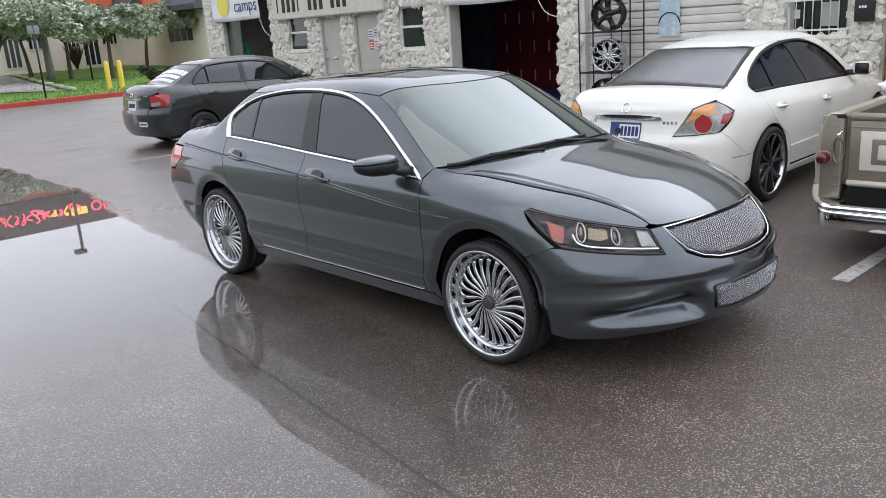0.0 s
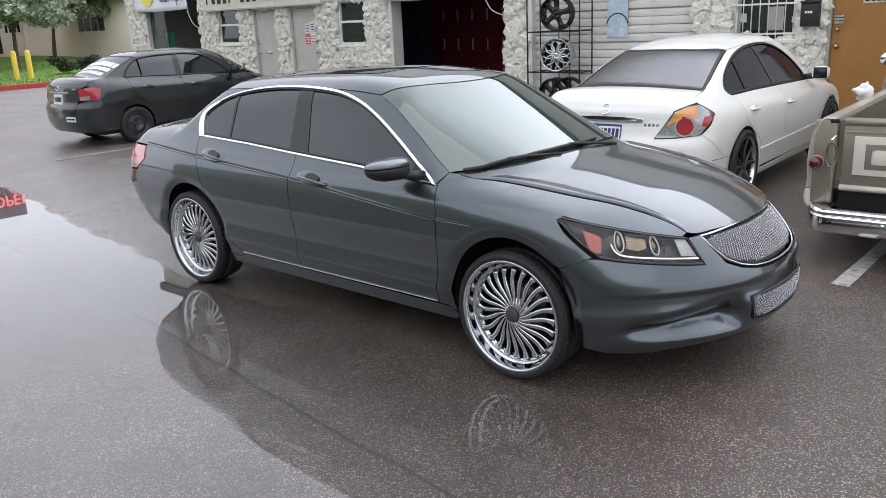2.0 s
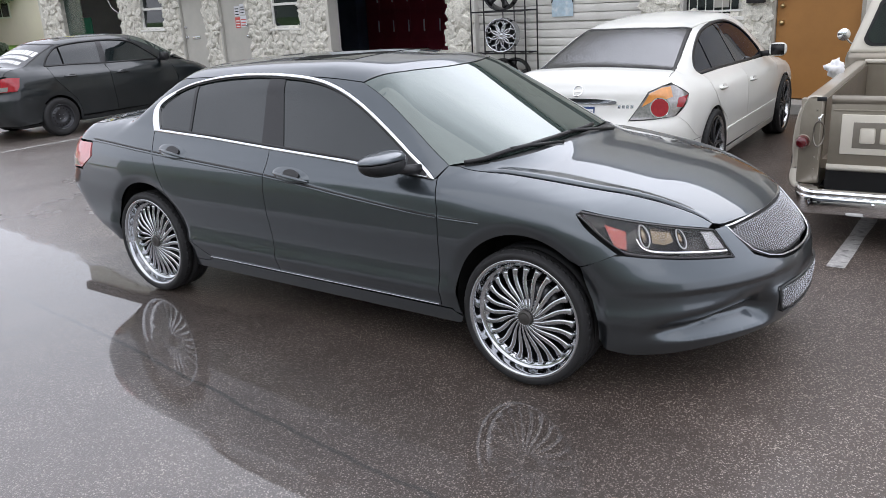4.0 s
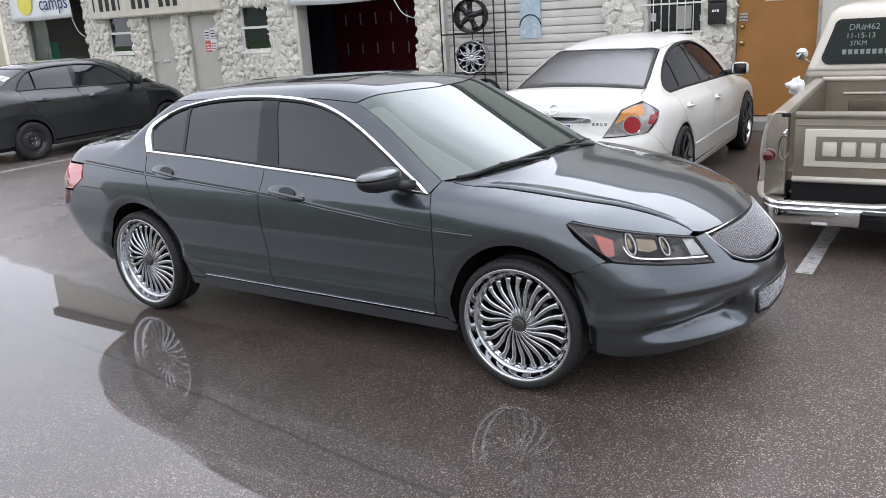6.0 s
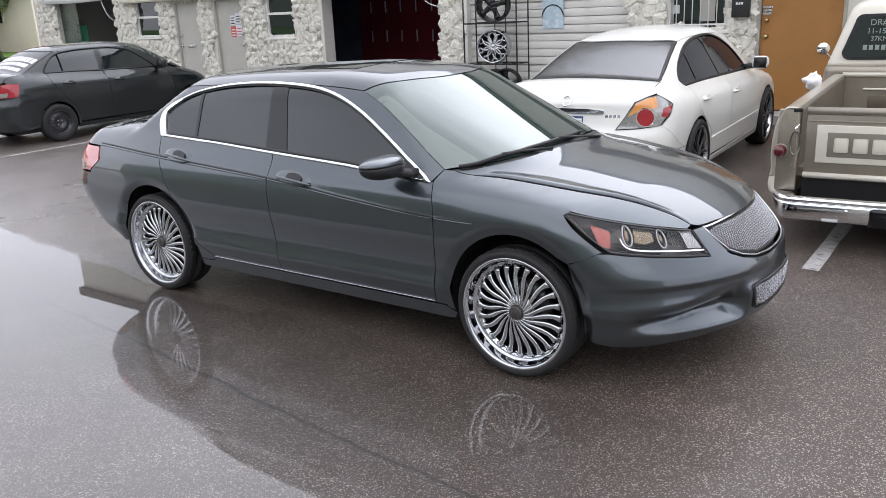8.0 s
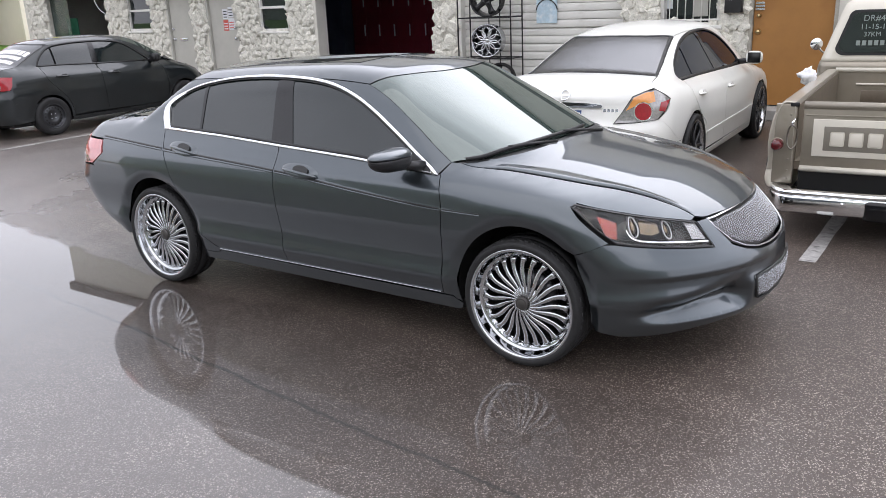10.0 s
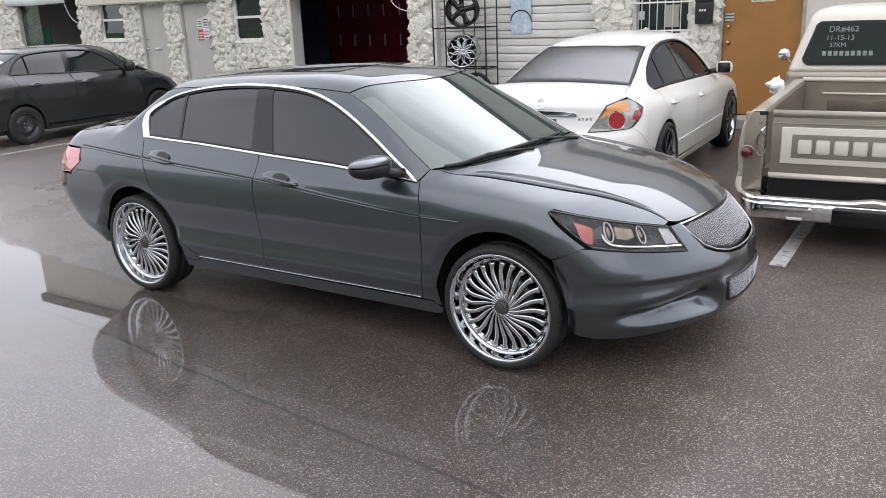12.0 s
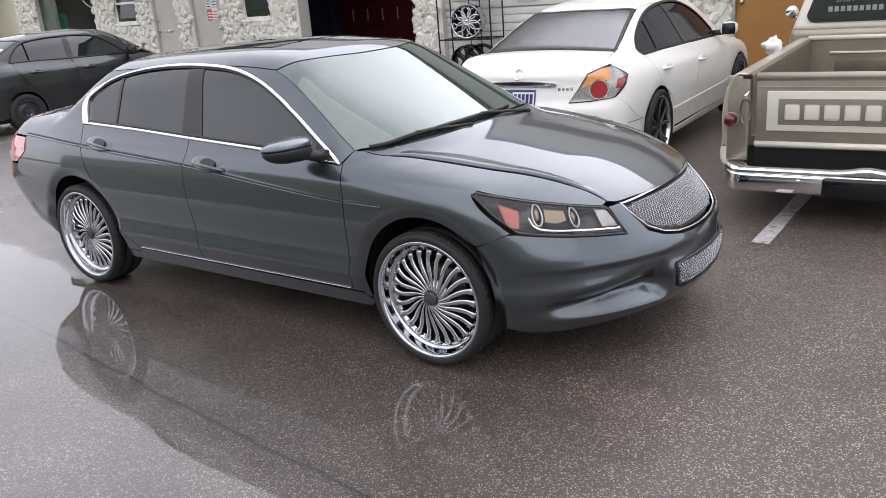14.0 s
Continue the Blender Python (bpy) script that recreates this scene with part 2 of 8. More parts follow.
BLACK_TRIM = surface("black_plastic", (0.016, 0.016, 0.017), rough=0.42, vary=0.2, scale=20, grain=0.08, grain_scale=300)
GLOSS_BLACK = surface("gloss_black", (0.010, 0.010, 0.011), rough=0.08, vary=0.1)
CABIN = surface("dark_cabin", (0.010, 0.010, 0.011), rough=0.85, vary=0.2)
UNDER = surface("underbody_black", (0.008, 0.008, 0.008), rough=0.9, vary=0.3)
RED_LENS = surface("red_lamp_lens", (0.36, 0.012, 0.022), rough=0.1, vary=0.2, scale=40, coat=0.6, spec=0.5)
DEEP_RED = surface("deep_red_lens", (0.10, 0.006, 0.010), rough=0.14, vary=0.2, coat=0.5)
AMBER = surface("amber_reflector", (0.42, 0.035, 0.010), rough=0.12, vary=0.3, scale=45, coat=1)
ORANGE_LENS = surface("orange_lens", (0.80, 0.33, 0.08), rough=0.1, vary=0.15, scale=25, coat=1)
PALE_LENS = surface("pale_lamp_lens", (0.36, 0.35, 0.34), rough=0.14, vary=0.40, scale=45, coat=1, metal=0.5)
BRIGHT_TRIM = surface("bright_trim", (0.84, 0.85, 0.86), rough=0.28, metal=0.5, vary=0.05)
HOUSING = surface("lamp_housing", (0.075, 0.070, 0.066), rough=0.3, metal=0.3, vary=0.3, scale=14)
HALO = surface("white_ring_plastic", (0.80, 0.81, 0.82), rough=0.25, vary=0.1, coat=1)
WARM_CHROME = surface("lamp_reflector", (0.25, 0.20, 0.14), rough=0.2, metal=0.9, vary=0.45, scale=28)
# the darker second colour stands for shade inside the stone's pits
STONE = surface("coral_stone", (0.76, 0.74, 0.66), rough=0.9, vary=0.30, scale=22, grain=1.0, grain_scale=55, second=(0.26, 0.24, 0.19), second_scale=38, second_at=0.57, rand=0.14)
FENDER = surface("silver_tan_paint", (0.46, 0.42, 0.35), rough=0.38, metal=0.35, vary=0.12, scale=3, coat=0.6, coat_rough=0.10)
MORTAR = surface("shadowed_mortar", (0.60, 0.58, 0.51), rough=0.95, vary=0.3, scale=9, grain=0.7, grain_scale=40)
WALL_PAINT = surface("cream_wall_paint", (0.60, 0.58, 0.52), rough=0.75, vary=0.1, scale=2, second=(0.44, 0.42, 0.36), second_scale=1.2, second_at=0.6, grain=0.15)
DOOR_GREY = surface("grey_door_paint", (0.44, 0.43, 0.39), rough=0.55, vary=0.08, scale=3, second=(0.34, 0.33, 0.29), second_scale=2, second_at=0.62)
WOOD_DOOR = surface("orange_brown_door", (0.33, 0.155, 0.042), rough=0.5, vary=0.12, scale=2, second=(0.25, 0.11, 0.03), second_scale=1.6, second_at=0.55, grain=0.08)
SLAT = surface("white_slat_paint", (0.66, 0.65, 0.61), rough=0.5, vary=0.08, scale=3, second=(0.50, 0.49, 0.44), second_scale=2.2, second_at=0.6)
WHITE_FRAME = surface("white_window_frame", (0.72, 0.71, 0.67), rough=0.5, vary=0.08)
BANNER = surface("vinyl_banner", (0.74, 0.77, 0.79), rough=0.45, vary=0.05)
PAPER = surface("paper_notice", (0.66, 0.68, 0.70), rough=0.7, vary=0.06, scale=20)
LIGHT_BLUE = surface("pale_blue_notice", (0.45, 0.58, 0.66), rough=0.6, vary=0.2, scale=14, second=(0.66, 0.72, 0.75), second_scale=12, second_at=0.5)
RED_PRINT = surface("red_print", (0.55, 0.10, 0.08), rough=0.7, vary=0.2)
BLACK_PRINT = surface("black_print", (0.02, 0.02, 0.022), rough=0.6, vary=0.2)
NAVY_PRINT = surface("navy_print", (0.03, 0.04, 0.16), rough=0.5, vary=0.1)
YELLOW_PRINT = surface("yellow_print", (0.75, 0.68, 0.12), rough=0.5, vary=0.1)
WHITE_PRINT = surface("white_lettering", (0.78, 0.78, 0.78), rough=0.6, vary=0.1)
CHALK = surface("chalk_marks", (0.30, 0.34, 0.32), rough=0.9, vary=0.2)
ROOM_DARK = surface("dark_navy_interior", (0.085, 0.10, 0.14), rough=0.7, vary=0.3, scale=2)
ROOM_RED = surface("dark_red_lockers", (0.24, 0.022, 0.040), rough=0.45, vary=0.25, scale=2)
ROOM_BLUE = surface("blue_floor_paint", (0.03, 0.06, 0.20), rough=0.5, vary=0.2)
GREEN_POSTER = surface("green_poster", (0.05, 0.22, 0.13), rough=0.5, vary=0.2)
DULL_WALL = surface("dull_green_wall", (0.25, 0.28, 0.24), rough=0.85, vary=0.2, scale=0.6, second=(0.18, 0.21, 0.175), second_scale=0.3)
CONCRETE = surface("concrete", (0.34, 0.33, 0.31), rough=0.8, vary=0.15, scale=3, grain=0.25, second=(0.24, 0.23, 0.21), second_scale=1.4)
STRIPE = surface("worn_white_road_paint", (0.50, 0.49, 0.47), rough=0.6, vary=0.25, scale=25, second=(0.16, 0.155, 0.15), second_scale=14, second_at=0.52, grain=0.5, grain_scale=120, coat=0.5, coat_rough=0.15)
FADED = surface("faded_road_paint", (0.46, 0.45, 0.43), rough=0.6, vary=0.3, scale=25, second=(0.22, 0.215, 0.21), second_scale=9, second_at=0.50, grain=0.5, grain_scale=120, coat=0.5, coat_rough=0.2)
RED_KERB = surface("red_kerb_paint", (0.42, 0.055, 0.04), rough=0.6, vary=0.25, scale=4, second=(0.28, 0.09, 0.08), second_scale=3, second_at=0.6)
GRASS = surface("lawn", (0.10, 0.20, 0.022), rough=0.9, vary=0.35, scale=1.2, grain=0.6, grain_scale=12)
LEAF = surface("leaf", (0.21, 0.25, 0.155), rough=0.55, vary=0.45, scale=1.5, second=(0.52, 0.57, 0.46), second_scale=3, second_at=0.45)
BARK = surface("bark", (0.10, 0.075, 0.055), rough=0.9, vary=0.3, scale=10, grain=0.6)
STUCCO = surface("beige_stucco", (0.78, 0.69, 0.60), rough=0.85, vary=0.06, scale=0.6, grain=0.2)
ORANGE_WALL = surface("salmon_wall", (0.68, 0.21, 0.11), rough=0.8, vary=0.1, scale=0.5)
YELLOW_POST = surface("yellow_post_paint", (0.72, 0.52, 0.07), rough=0.5, vary=0.15, scale=4)
DARK_METAL = surface("dark_metal", (0.03, 0.03, 0.032), rough=0.5, metal=0.5, vary=0.3)
PALE_ROOF = surface("dark_roof", (0.05, 0.048, 0.05), rough=0.8, vary=0.2)
NEON = surface("red_neon", (0.8, 0.03, 0.05), rough=0.4, glow=(1.0, 0.08, 0.12, 4.5))
GOLD_NEON = surface("amber_neon", (0.9, 0.5, 0.05), rough=0.4, glow=(1.0, 0.50, 0.10, 2.2))
CLOTH = surface("white_rag", (0.75, 0.75, 0.76), rough=0.9, vary=0.12, scale=20)
CHAIR_WOOD = surface("red_brown_wood", (0.22, 0.07, 0.04), rough=0.5, vary=0.2)
BRASS = surface("dull_brass", (0.55, 0.42, 0.22), rough=0.3, metal=1.0, vary=0.1)
FASCIA = surface("dark_brown_fascia", (0.055, 0.050, 0.046), rough=0.8, vary=0.25, scale=3, grain=0.4, grain_scale=20)


# ---- car bodies: smooth solids onto which panels are pressed ----
def smax(a, b, k):
    h = np.maximum(k - np.abs(a - b), 0) / k
    return np.maximum(a, b) + h * h * k * 0.25


def smin(a, b, k):
    return -smax(-a, -b, k)


def ease(x, a, b):
    t = np.clip((x - a) / (b - a), 0, 1)
    return t * t * (3 - 2 * t)


def curve_of(pairs):
    """A smooth curve through (x, value) pairs (monotone cubic)."""
    xs = np.array([p[0] for p in pairs], float)
    ys = np.array([p[1] for p in pairs], float)
    d = np.diff(ys) / np.diff(xs)
    m = np.zeros(len(xs))
    m[0], m[-1] = d[0], d[-1]
    for i in range(1, len(xs) - 1):
        m[i] = 0 if d[i - 1] * d[i] <= 0 else 2 * d[i - 1] * d[i] / (d[i - 1] + d[i])

    def f(x):
        x = np.clip(x, xs[0], xs[-1])
        i = np.clip(np.searchsorted(xs, x) - 1, 0, len(xs) - 2)
        h = xs[i + 1] - xs[i]
        t = (x - xs[i]) / h
        return (ys[i] * (2 * t ** 3 - 3 * t ** 2 + 1) + h * m[i] * (t ** 3 - 2 * t ** 2 + t)
                + ys[i + 1] * (3 * t ** 2 - 2 * t ** 3) + h * m[i + 1] * (t ** 3 - t ** 2))
    return f


class Shape:
    """A sedan's outer skin, x forward, z up, mirrored in y: negative inside."""

    def __init__(self, width, inset, front, front_lean, rear, rear_lean, top, crown, house, roof, screen, back,
                 hubs, arch, extra=None, round_top=0.11, round_rear=0.14, round_roof=0.12, round_screen=0.05):
        self.width, self.inset = curve_of(width), curve_of(inset)
        self.front, self.front_lean = front, curve_of(front_lean)
        self.rear, self.rear_lean = rear, curve_of(rear_lean)
        self.top, self.crown = curve_of(top), curve_of(crown)
        self.house, self.roof = house, curve_of(roof)
        self.screen, self.back, self.hubs, self.arch, self.extra = screen, back, hubs, arch, extra
        self.kt, self.kr, self.kg, self.ks = round_top, round_rear, round_roof, round_screen

    def __call__(self, p):
        x, y, z = p[:, 0], np.abs(p[:, 1]), p[:, 2]
        w = self.width(x) - self.inset(z)
        for hub in self.hubs:
            r = np.hypot(x - hub, z - self.arch[2])
            w = w - self.arch[1] * ease(r, self.arch[0] + 0.055, self.arch[0] - 0.01)
        out = 0
        if self.extra:
            dw, out = self.extra(x, y, z)
            w = w - dw
        side = y - w
        top = z - (self.top(x) - self.crown(x) * (y / 0.8) ** 2)
        a, b, n = self.front
        front = x - (a - b * (y / 0.92) ** n + self.front_lean(z) - out)
        a, b, n = self.rear
        rear = (a + b * (y / 0.92) ** n + self.rear_lean(z)) - x
        low = smax(smax(side, top, self.kt), smax(front * 0.9, rear * 0.9, 0.02), self.kr)
        yb, tumble, zb, taper, xm = self.house
        gs = (y - (yb - tumble * np.maximum(z - zb, -0.05) - taper * (x - xm) ** 2)) * 0.88
        gr = z - (self.roof(x) - 0.055 * (y / 0.6) ** 2)
        a, b, s = self.screen
        ws = (x - (a - b * (0.35 * (y / 0.7) ** 2 + 0.65 * (y / 0.7) ** 4) - s * (z - 1.0))) / math.sqrt(1 + s * s)
        a, b, s = self.back
        bl = ((a + b * (y / 0.7) ** 2 + s * (z - 1.0)) - x) / math.sqrt(1 + s * s)
        top2 = smax(smax(gs, gr, self.kg), smax(ws, bl, 0.02), self.ks)
        top2 = smax(top2, 0.9 - z, 0.02)
        return smin(low, top2, 0.025)


def cast(shape, origin, way, off=0.0, reach=4.0):
    """Where rays from outside first meet the skin, off metres under it."""
    origin, way = np.asarray(origin, float), np.asarray(way, float)
    n = len(origin)
    s, done = np.zeros(n), np.zeros(n, bool)
    step = 0.02
    for _ in range(int(reach / step)):
        live = ~done & (s < reach)
        if not live.any():
            break
        f = shape(origin[live] + way[live] * (s[live] + step)[:, None]) + off
        hit = f < 0
        idx = np.where(live)[0]
        s[idx[~hit]] += np.clip(f[~hit] * 0.5, step, 0.25)
        done[idx[hit]] = True
    lo, hi = s.copy(), s + step
    for _ in range(22):
        mid = (lo + hi) / 2
        inside = shape(origin + way * mid[:, None]) + off < 0
        hi = np.where(inside, mid, hi)
        lo = np.where(inside, lo, mid)
    return origin + way * hi[:, None], done


GREY_LINE = curve_of([(-2.2, 0.952), (-1.89, 0.943), (-0.99, 0.895), (-0.22, 0.853), (0.425, 0.794), (0.95, 0.756), (1.25, 0.752)])


BONNET_GAP = [(0.985, -0.752), (1.06, -0.741), (1.214, -0.698), (1.369, -0.677), (1.517, -0.653), (1.658, -0.622), (1.80, -0.578), (1.915, -0.538), (2.04, -0.497), (2.125, -0.480)]
GREY_GAP = curve_of([(x, -y) for x, y in BONNET_GAP])
GREY_CREASE = curve_of([(1.0, 0.685), (1.146, 0.638), (1.317, 0.588), (1.465, 0.557), (1.66, 0.536), (1.90, 0.495), (2.03, 0.466), (2.125, 0.446)])


def grey_extra(x, y, z):
    dz = z - GREY_LINE(x)
    groove = 0.004 * ease(dz, 0.0, 0.010) * ease(dz, 0.09, 0.02) * ease(x, 1.2, 0.95) * ease(x, -2.3, -2.0)
    # air-dam recess over the front lip, and the swage above it
    taper = ease(y, 0.42, 0.80)
    high = 0.375 - 0.055 * taper
    pocket = 0.095 * np.clip((z - 0.288) / 0.066, 0, 1) * np.clip((high + 0.105 - z) / 0.10, 0, 1) ** 1.5 * ease(y, 0.33, 0.41) * ease(y, 0.87, 0.74) * ease(x, 1.7, 1.95)
    swage = 0.020 * ease(z, 0.520, 0.490) * ease(z, 0.40, 0.47) * ease(y, 0.10, 0.30) * ease(x, 1.6, 1.9)
    return groove + pocket * 0.6 * ease(y, 0.6, 0.85), pocket + swage


GREY_CAR = Shape(
    width=[(-2.6, 0.84), (-2.1, 0.885), (-1.4, 0.922), (0, 0.922), (1.4, 0.922), (2.0, 0.90), (2.5, 0.86)],
    inset=[(0.1, 0.14), (0.18, 0.075), (0.26, 0.040), (0.30, 0.030), (0.34, 0.018), (0.378, 0.005), (0.40, 0.006), (0.44, 0.013), (0.49, 0.015), (0.56, 0.010), (0.66, 0.0), (0.76, 0.001), (0.85, 0.018), (0.92, 0.058), (0.985, 0.105), (1.05, 0.145), (1.2, 0.25)],
    front=(2.43, 0.50, 2.4), front_lean=[(0.15, -0.12), (0.22, -0.05), (0.30, -0.015), (0.45, 0.0), (0.552, -0.022), (0.572, -0.034), (0.62, -0.075), (0.68, -0.125), (0.75, -0.18), (0.82, -0.28), (0.95, -0.5)],
    rear=(-2.53, 0.22, 3.0), rear_lean=[(0.15, 0.60), (0.25, 0.45), (0.36, 0.27), (0.45, 0.13), (0.55, 0.04), (0.64, 0.0), (0.75, 0.05), (0.95, 0.10), (1.05, 0.15), (1.2, 0.25)],
    top=[(-2.6, 1.03), (-2.1, 1.085), (-1.7, 1.12), (-1.0, 1.06), (0, 1.03), (0.9, 1.02), (1.3, 0.99), (1.7, 0.93), (2.05, 0.855), (2.25, 0.79), (2.45, 0.70)],
    crown=[(-2.5, 0.05), (-1.7, 0.06), (0.6, 0.06), (1.2, 0.075), (2.2, 0.09)],
    house=(0.813, 0.545, 0.985, 0.018, -0.4), roof=[(-2.2, 1.25), (-1.6, 1.375), (-1.2, 1.42), (-0.6, 1.452), (-0.1, 1.462), (0.3, 1.437), (0.6, 1.38), (1.0, 1.25)],
    screen=(1.30, 0.30, 2.05), back=(-2.02, 0.22, 1.75), hubs=(1.40, -1.40), arch=(0.378, 0.022, 0.335), extra=grey_extra, round_screen=0.025)


WHITE_CAR = Shape(
    width=[(-2.5, 0.80), (-2.1, 0.865), (-1.4, 0.897), (0, 0.897), (1.4, 0.89), (2.3, 0.84)],
    inset=[(0.12, 0.12), (0.22, 0.035), (0.45, 0.012), (0.65, 0.0), (0.80, 0.008), (0.90, 0.035), (0.97, 0.075), (1.05, 0.12), (1.2, 0.22)],
    front=(2.36, 0.5, 2.4), front_lean=[(0.15, -0.1), (0.3, -0.02), (0.5, 0), (0.65, -0.08), (0.78, -0.22), (0.95, -0.5)],
    rear=(-2.46, 0.30, 2.5), rear_lean=[(0.15, 0.20), (0.28, 0.08), (0.45, 0.0), (0.62, 0.0), (0.72, 0.035), (0.95, 0.075), (1.08, 0.11), (1.2, 0.25)],
    top=[(-2.5, 1.065), (-2.2, 1.09), (-1.9, 1.10), (-1.4, 1.05), (0, 1.0), (0.9, 1.0), (1.5, 0.93), (2.0, 0.83), (2.35, 0.72)],
    crown=[(-2.5, 0.05), (-1.7, 0.06), (0.6, 0.06), (1.2, 0.075), (2.2, 0.09)],
    house=(0.785, 0.50, 0.97, 0.022, -0.3), roof=[(-2.1, 1.15), (-1.5, 1.32), (-1.1, 1.405), (-0.6, 1.455), (-0.1, 1.470), (0.3, 1.45), (0.7, 1.38), (1.2, 1.22)],
    screen=(1.25, 0.26, 2.0), back=(-2.18, 0.22, 2.55), hubs=(1.388, -1.388), arch=(0.365, 0.014, 0.335))
BLACK_CAR = Shape(
    width=[(-2.25, 0.74), (-1.9, 0.81), (-1.27, 0.845), (0, 0.845), (1.3, 0.84), (2.1, 0.78)],
    inset=[(0.12, 0.12), (0.22, 0.04), (0.45, 0.012), (0.65, 0.0), (0.80, 0.006), (0.90, 0.025), (0.97, 0.06), (1.05, 0.10), (1.2, 0.2)],
    front=(2.08, 0.5, 2.4), front_lean=[(0.15, -0.1), (0.3, -0.02), (0.5, 0), (0.65, -0.06), (0.8, -0.2), (0.95, -0.5)],
    rear=(-2.20, 0.28, 2.6), rear_lean=[(0.15, 0.20), (0.28, 0.06), (0.45, 0.0), (0.60, 0.0), (0.70, 0.05), (0.95, 0.08), (1.06, 0.12), (1.2, 0.25)],
    top=[(-2.25, 1.05), (-1.9, 1.085), (-1.6, 1.09), (-1.2, 1.05), (0, 1.0), (0.9, 1.0), (1.4, 0.93), (1.8, 0.83), (2.1, 0.72)],
    crown=[(-2.2, 0.05), (-1.6, 0.06), (0.6, 0.06), (1.2, 0.075), (2.1, 0.09)],
    house=(0.735, 0.46, 0.97, 0.022, -0.2), roof=[(-1.9, 1.15), (-1.4, 1.33), (-1.0, 1.41), (-0.5, 1.45), (0.0, 1.455), (0.35, 1.43), (0.7, 1.36), (1.2, 1.2)],
    screen=(1.30, 0.25, 1.9), back=(-1.88, 0.20, 2.0), hubs=(1.275, -1.275), arch=(0.325, 0.012, 0.29))


from mathutils.geometry import delaunay_2d_cdt


def obj(name, bm, mat, parent=None, label="", smooth=True):
    """Links a bmesh as one mesh object."""
    me = bpy.data.meshes.new(name)
    bmesh.ops.recalc_face_normals(bm, faces=bm.faces) if smooth == "recalc" else None
    if smooth:
        for f in bm.faces:
            f.smooth = True
    bm.to_mesh(me)
    bm.free()
    for m in (mat if isinstance(mat, (list, tuple)) else [mat]):
        me.materials.append(m)
    ob = new(name, me)
    if parent:
        ob.parent = parent
    if label:
        ob["label"] = label
    return ob


def part(name, bm, material, parent, label="", smooth=True):
    return obj(name, bm, material, parent, label, smooth)


def share(name, me, parent, m=None, label=""):
    """Another object on a mesh that exists already."""
    ob = new(name, me)
    ob.parent = parent
    if m is not None:
        ob.matrix_local = m
    if label:
        ob["label"] = label
    return ob


def empty(name, m=None, label="", category="", group=""):
    ob = new(name)
    ob.empty_display_size = 0.2
    if m is not None:
        ob.matrix_world = m
    return tagged(ob, label, category, group)


def add_box(bm, x0, x1, y0, y1, z0, z1, bevel=0.0, segs=2):
    """A box with rounded edges inside bm."""
    sub = bmesh.new()
    bmesh.ops.create_cube(sub, size=1)
    for v in sub.verts:
        v.co = Vector(((x0 + x1) / 2 + v.co.x * (x1 - x0), (y0 + y1) / 2 + v.co.y * (y1 - y0), (z0 + z1) / 2 + v.co.z * (z1 - z0)))
    if bevel:
        bmesh.ops.bevel(sub, geom=sub.edges[:], offset=bevel, segments=segs, affect="EDGES", profile=0.5)
    join(bm, sub)
    return bm


def join(bm, sub, m=None):
    at = {}
    for v in sub.verts:
        at[v] = bm.verts.new(m @ v.co if m else v.co)
    for f in sub.faces:
        try:
            g = bm.faces.new([at[v] for v in f.verts])
            g.smooth, g.material_index = f.smooth, f.material_index
        except ValueError:
            pass
    sub.free()


def box(x0, x1, y0, y1, z0, z1, bevel=0.0, segs=2):
    return add_box(bmesh.new(), x0, x1, y0, y1, z0, z1, bevel, segs)


def tube(pts, r, sides=8, closed=False, flat=1.0, up=None, bm=None):
    """A round (or flattened) rod along points; r may be a list."""
    bm = bm or bmesh.new()
    pts = [Vector(p) for p in pts]
    n = len(pts)
    rings, ref = [], None
    for i, p in enumerate(pts):
        a = pts[(i - 1) % n] if closed or i else p
        b = pts[(i + 1) % n] if closed or i < n - 1 else p
        d = (b - a).normalized()
        if up is not None:
            side = d.cross(Vector(up)).normalized()
        else:
            if ref is None:
                ref = Vector((0, 0, 1)) if abs(d.z) < 0.9 else Vector((1, 0, 0))
            side = d.cross(ref).normalized()
            ref = side.cross(d).normalized()
        nor = side.cross(d).normalized()
        rr = r[i] if isinstance(r, (list, tuple)) else r
        rings.append([bm.verts.new(p + side * (math.cos(2 * math.pi * k / sides) * rr) + nor * (math.sin(2 * math.pi * k / sides) * rr * flat)) for k in range(sides)])
    last = n if closed else n - 1
    for i in range(last):
        a, b = rings[i], rings[(i + 1) % n]
        for k in range(sides):
            bm.faces.new((a[k], a[(k + 1) % sides], b[(k + 1) % sides], b[k])).smooth = True
    if not closed:
        bm.faces.new(rings[0][::-1])
        bm.faces.new(rings[-1])
    return bm


def lathe(profile, steps=48, bm=None, axis="y"):
    """Turns (radius, along) pairs about the y axis (or z)."""
    bm = bm or bmesh.new()
    rings = []
    for r, a in profile:
        ring = []
        for k in range(steps):
            t = 2 * math.pi * k / steps
            c, s = r * math.cos(t), r * math.sin(t)
            ring.append(bm.verts.new((c, a, s) if axis == "y" else (c, s, a)))
        rings.append(ring)
    for a, b in zip(rings, rings[1:]):
        for k in range(steps):
            f = bm.faces.new((a[k], b[k], b[(k + 1) % steps], a[(k + 1) % steps]))
            f.smooth = True
    return bm


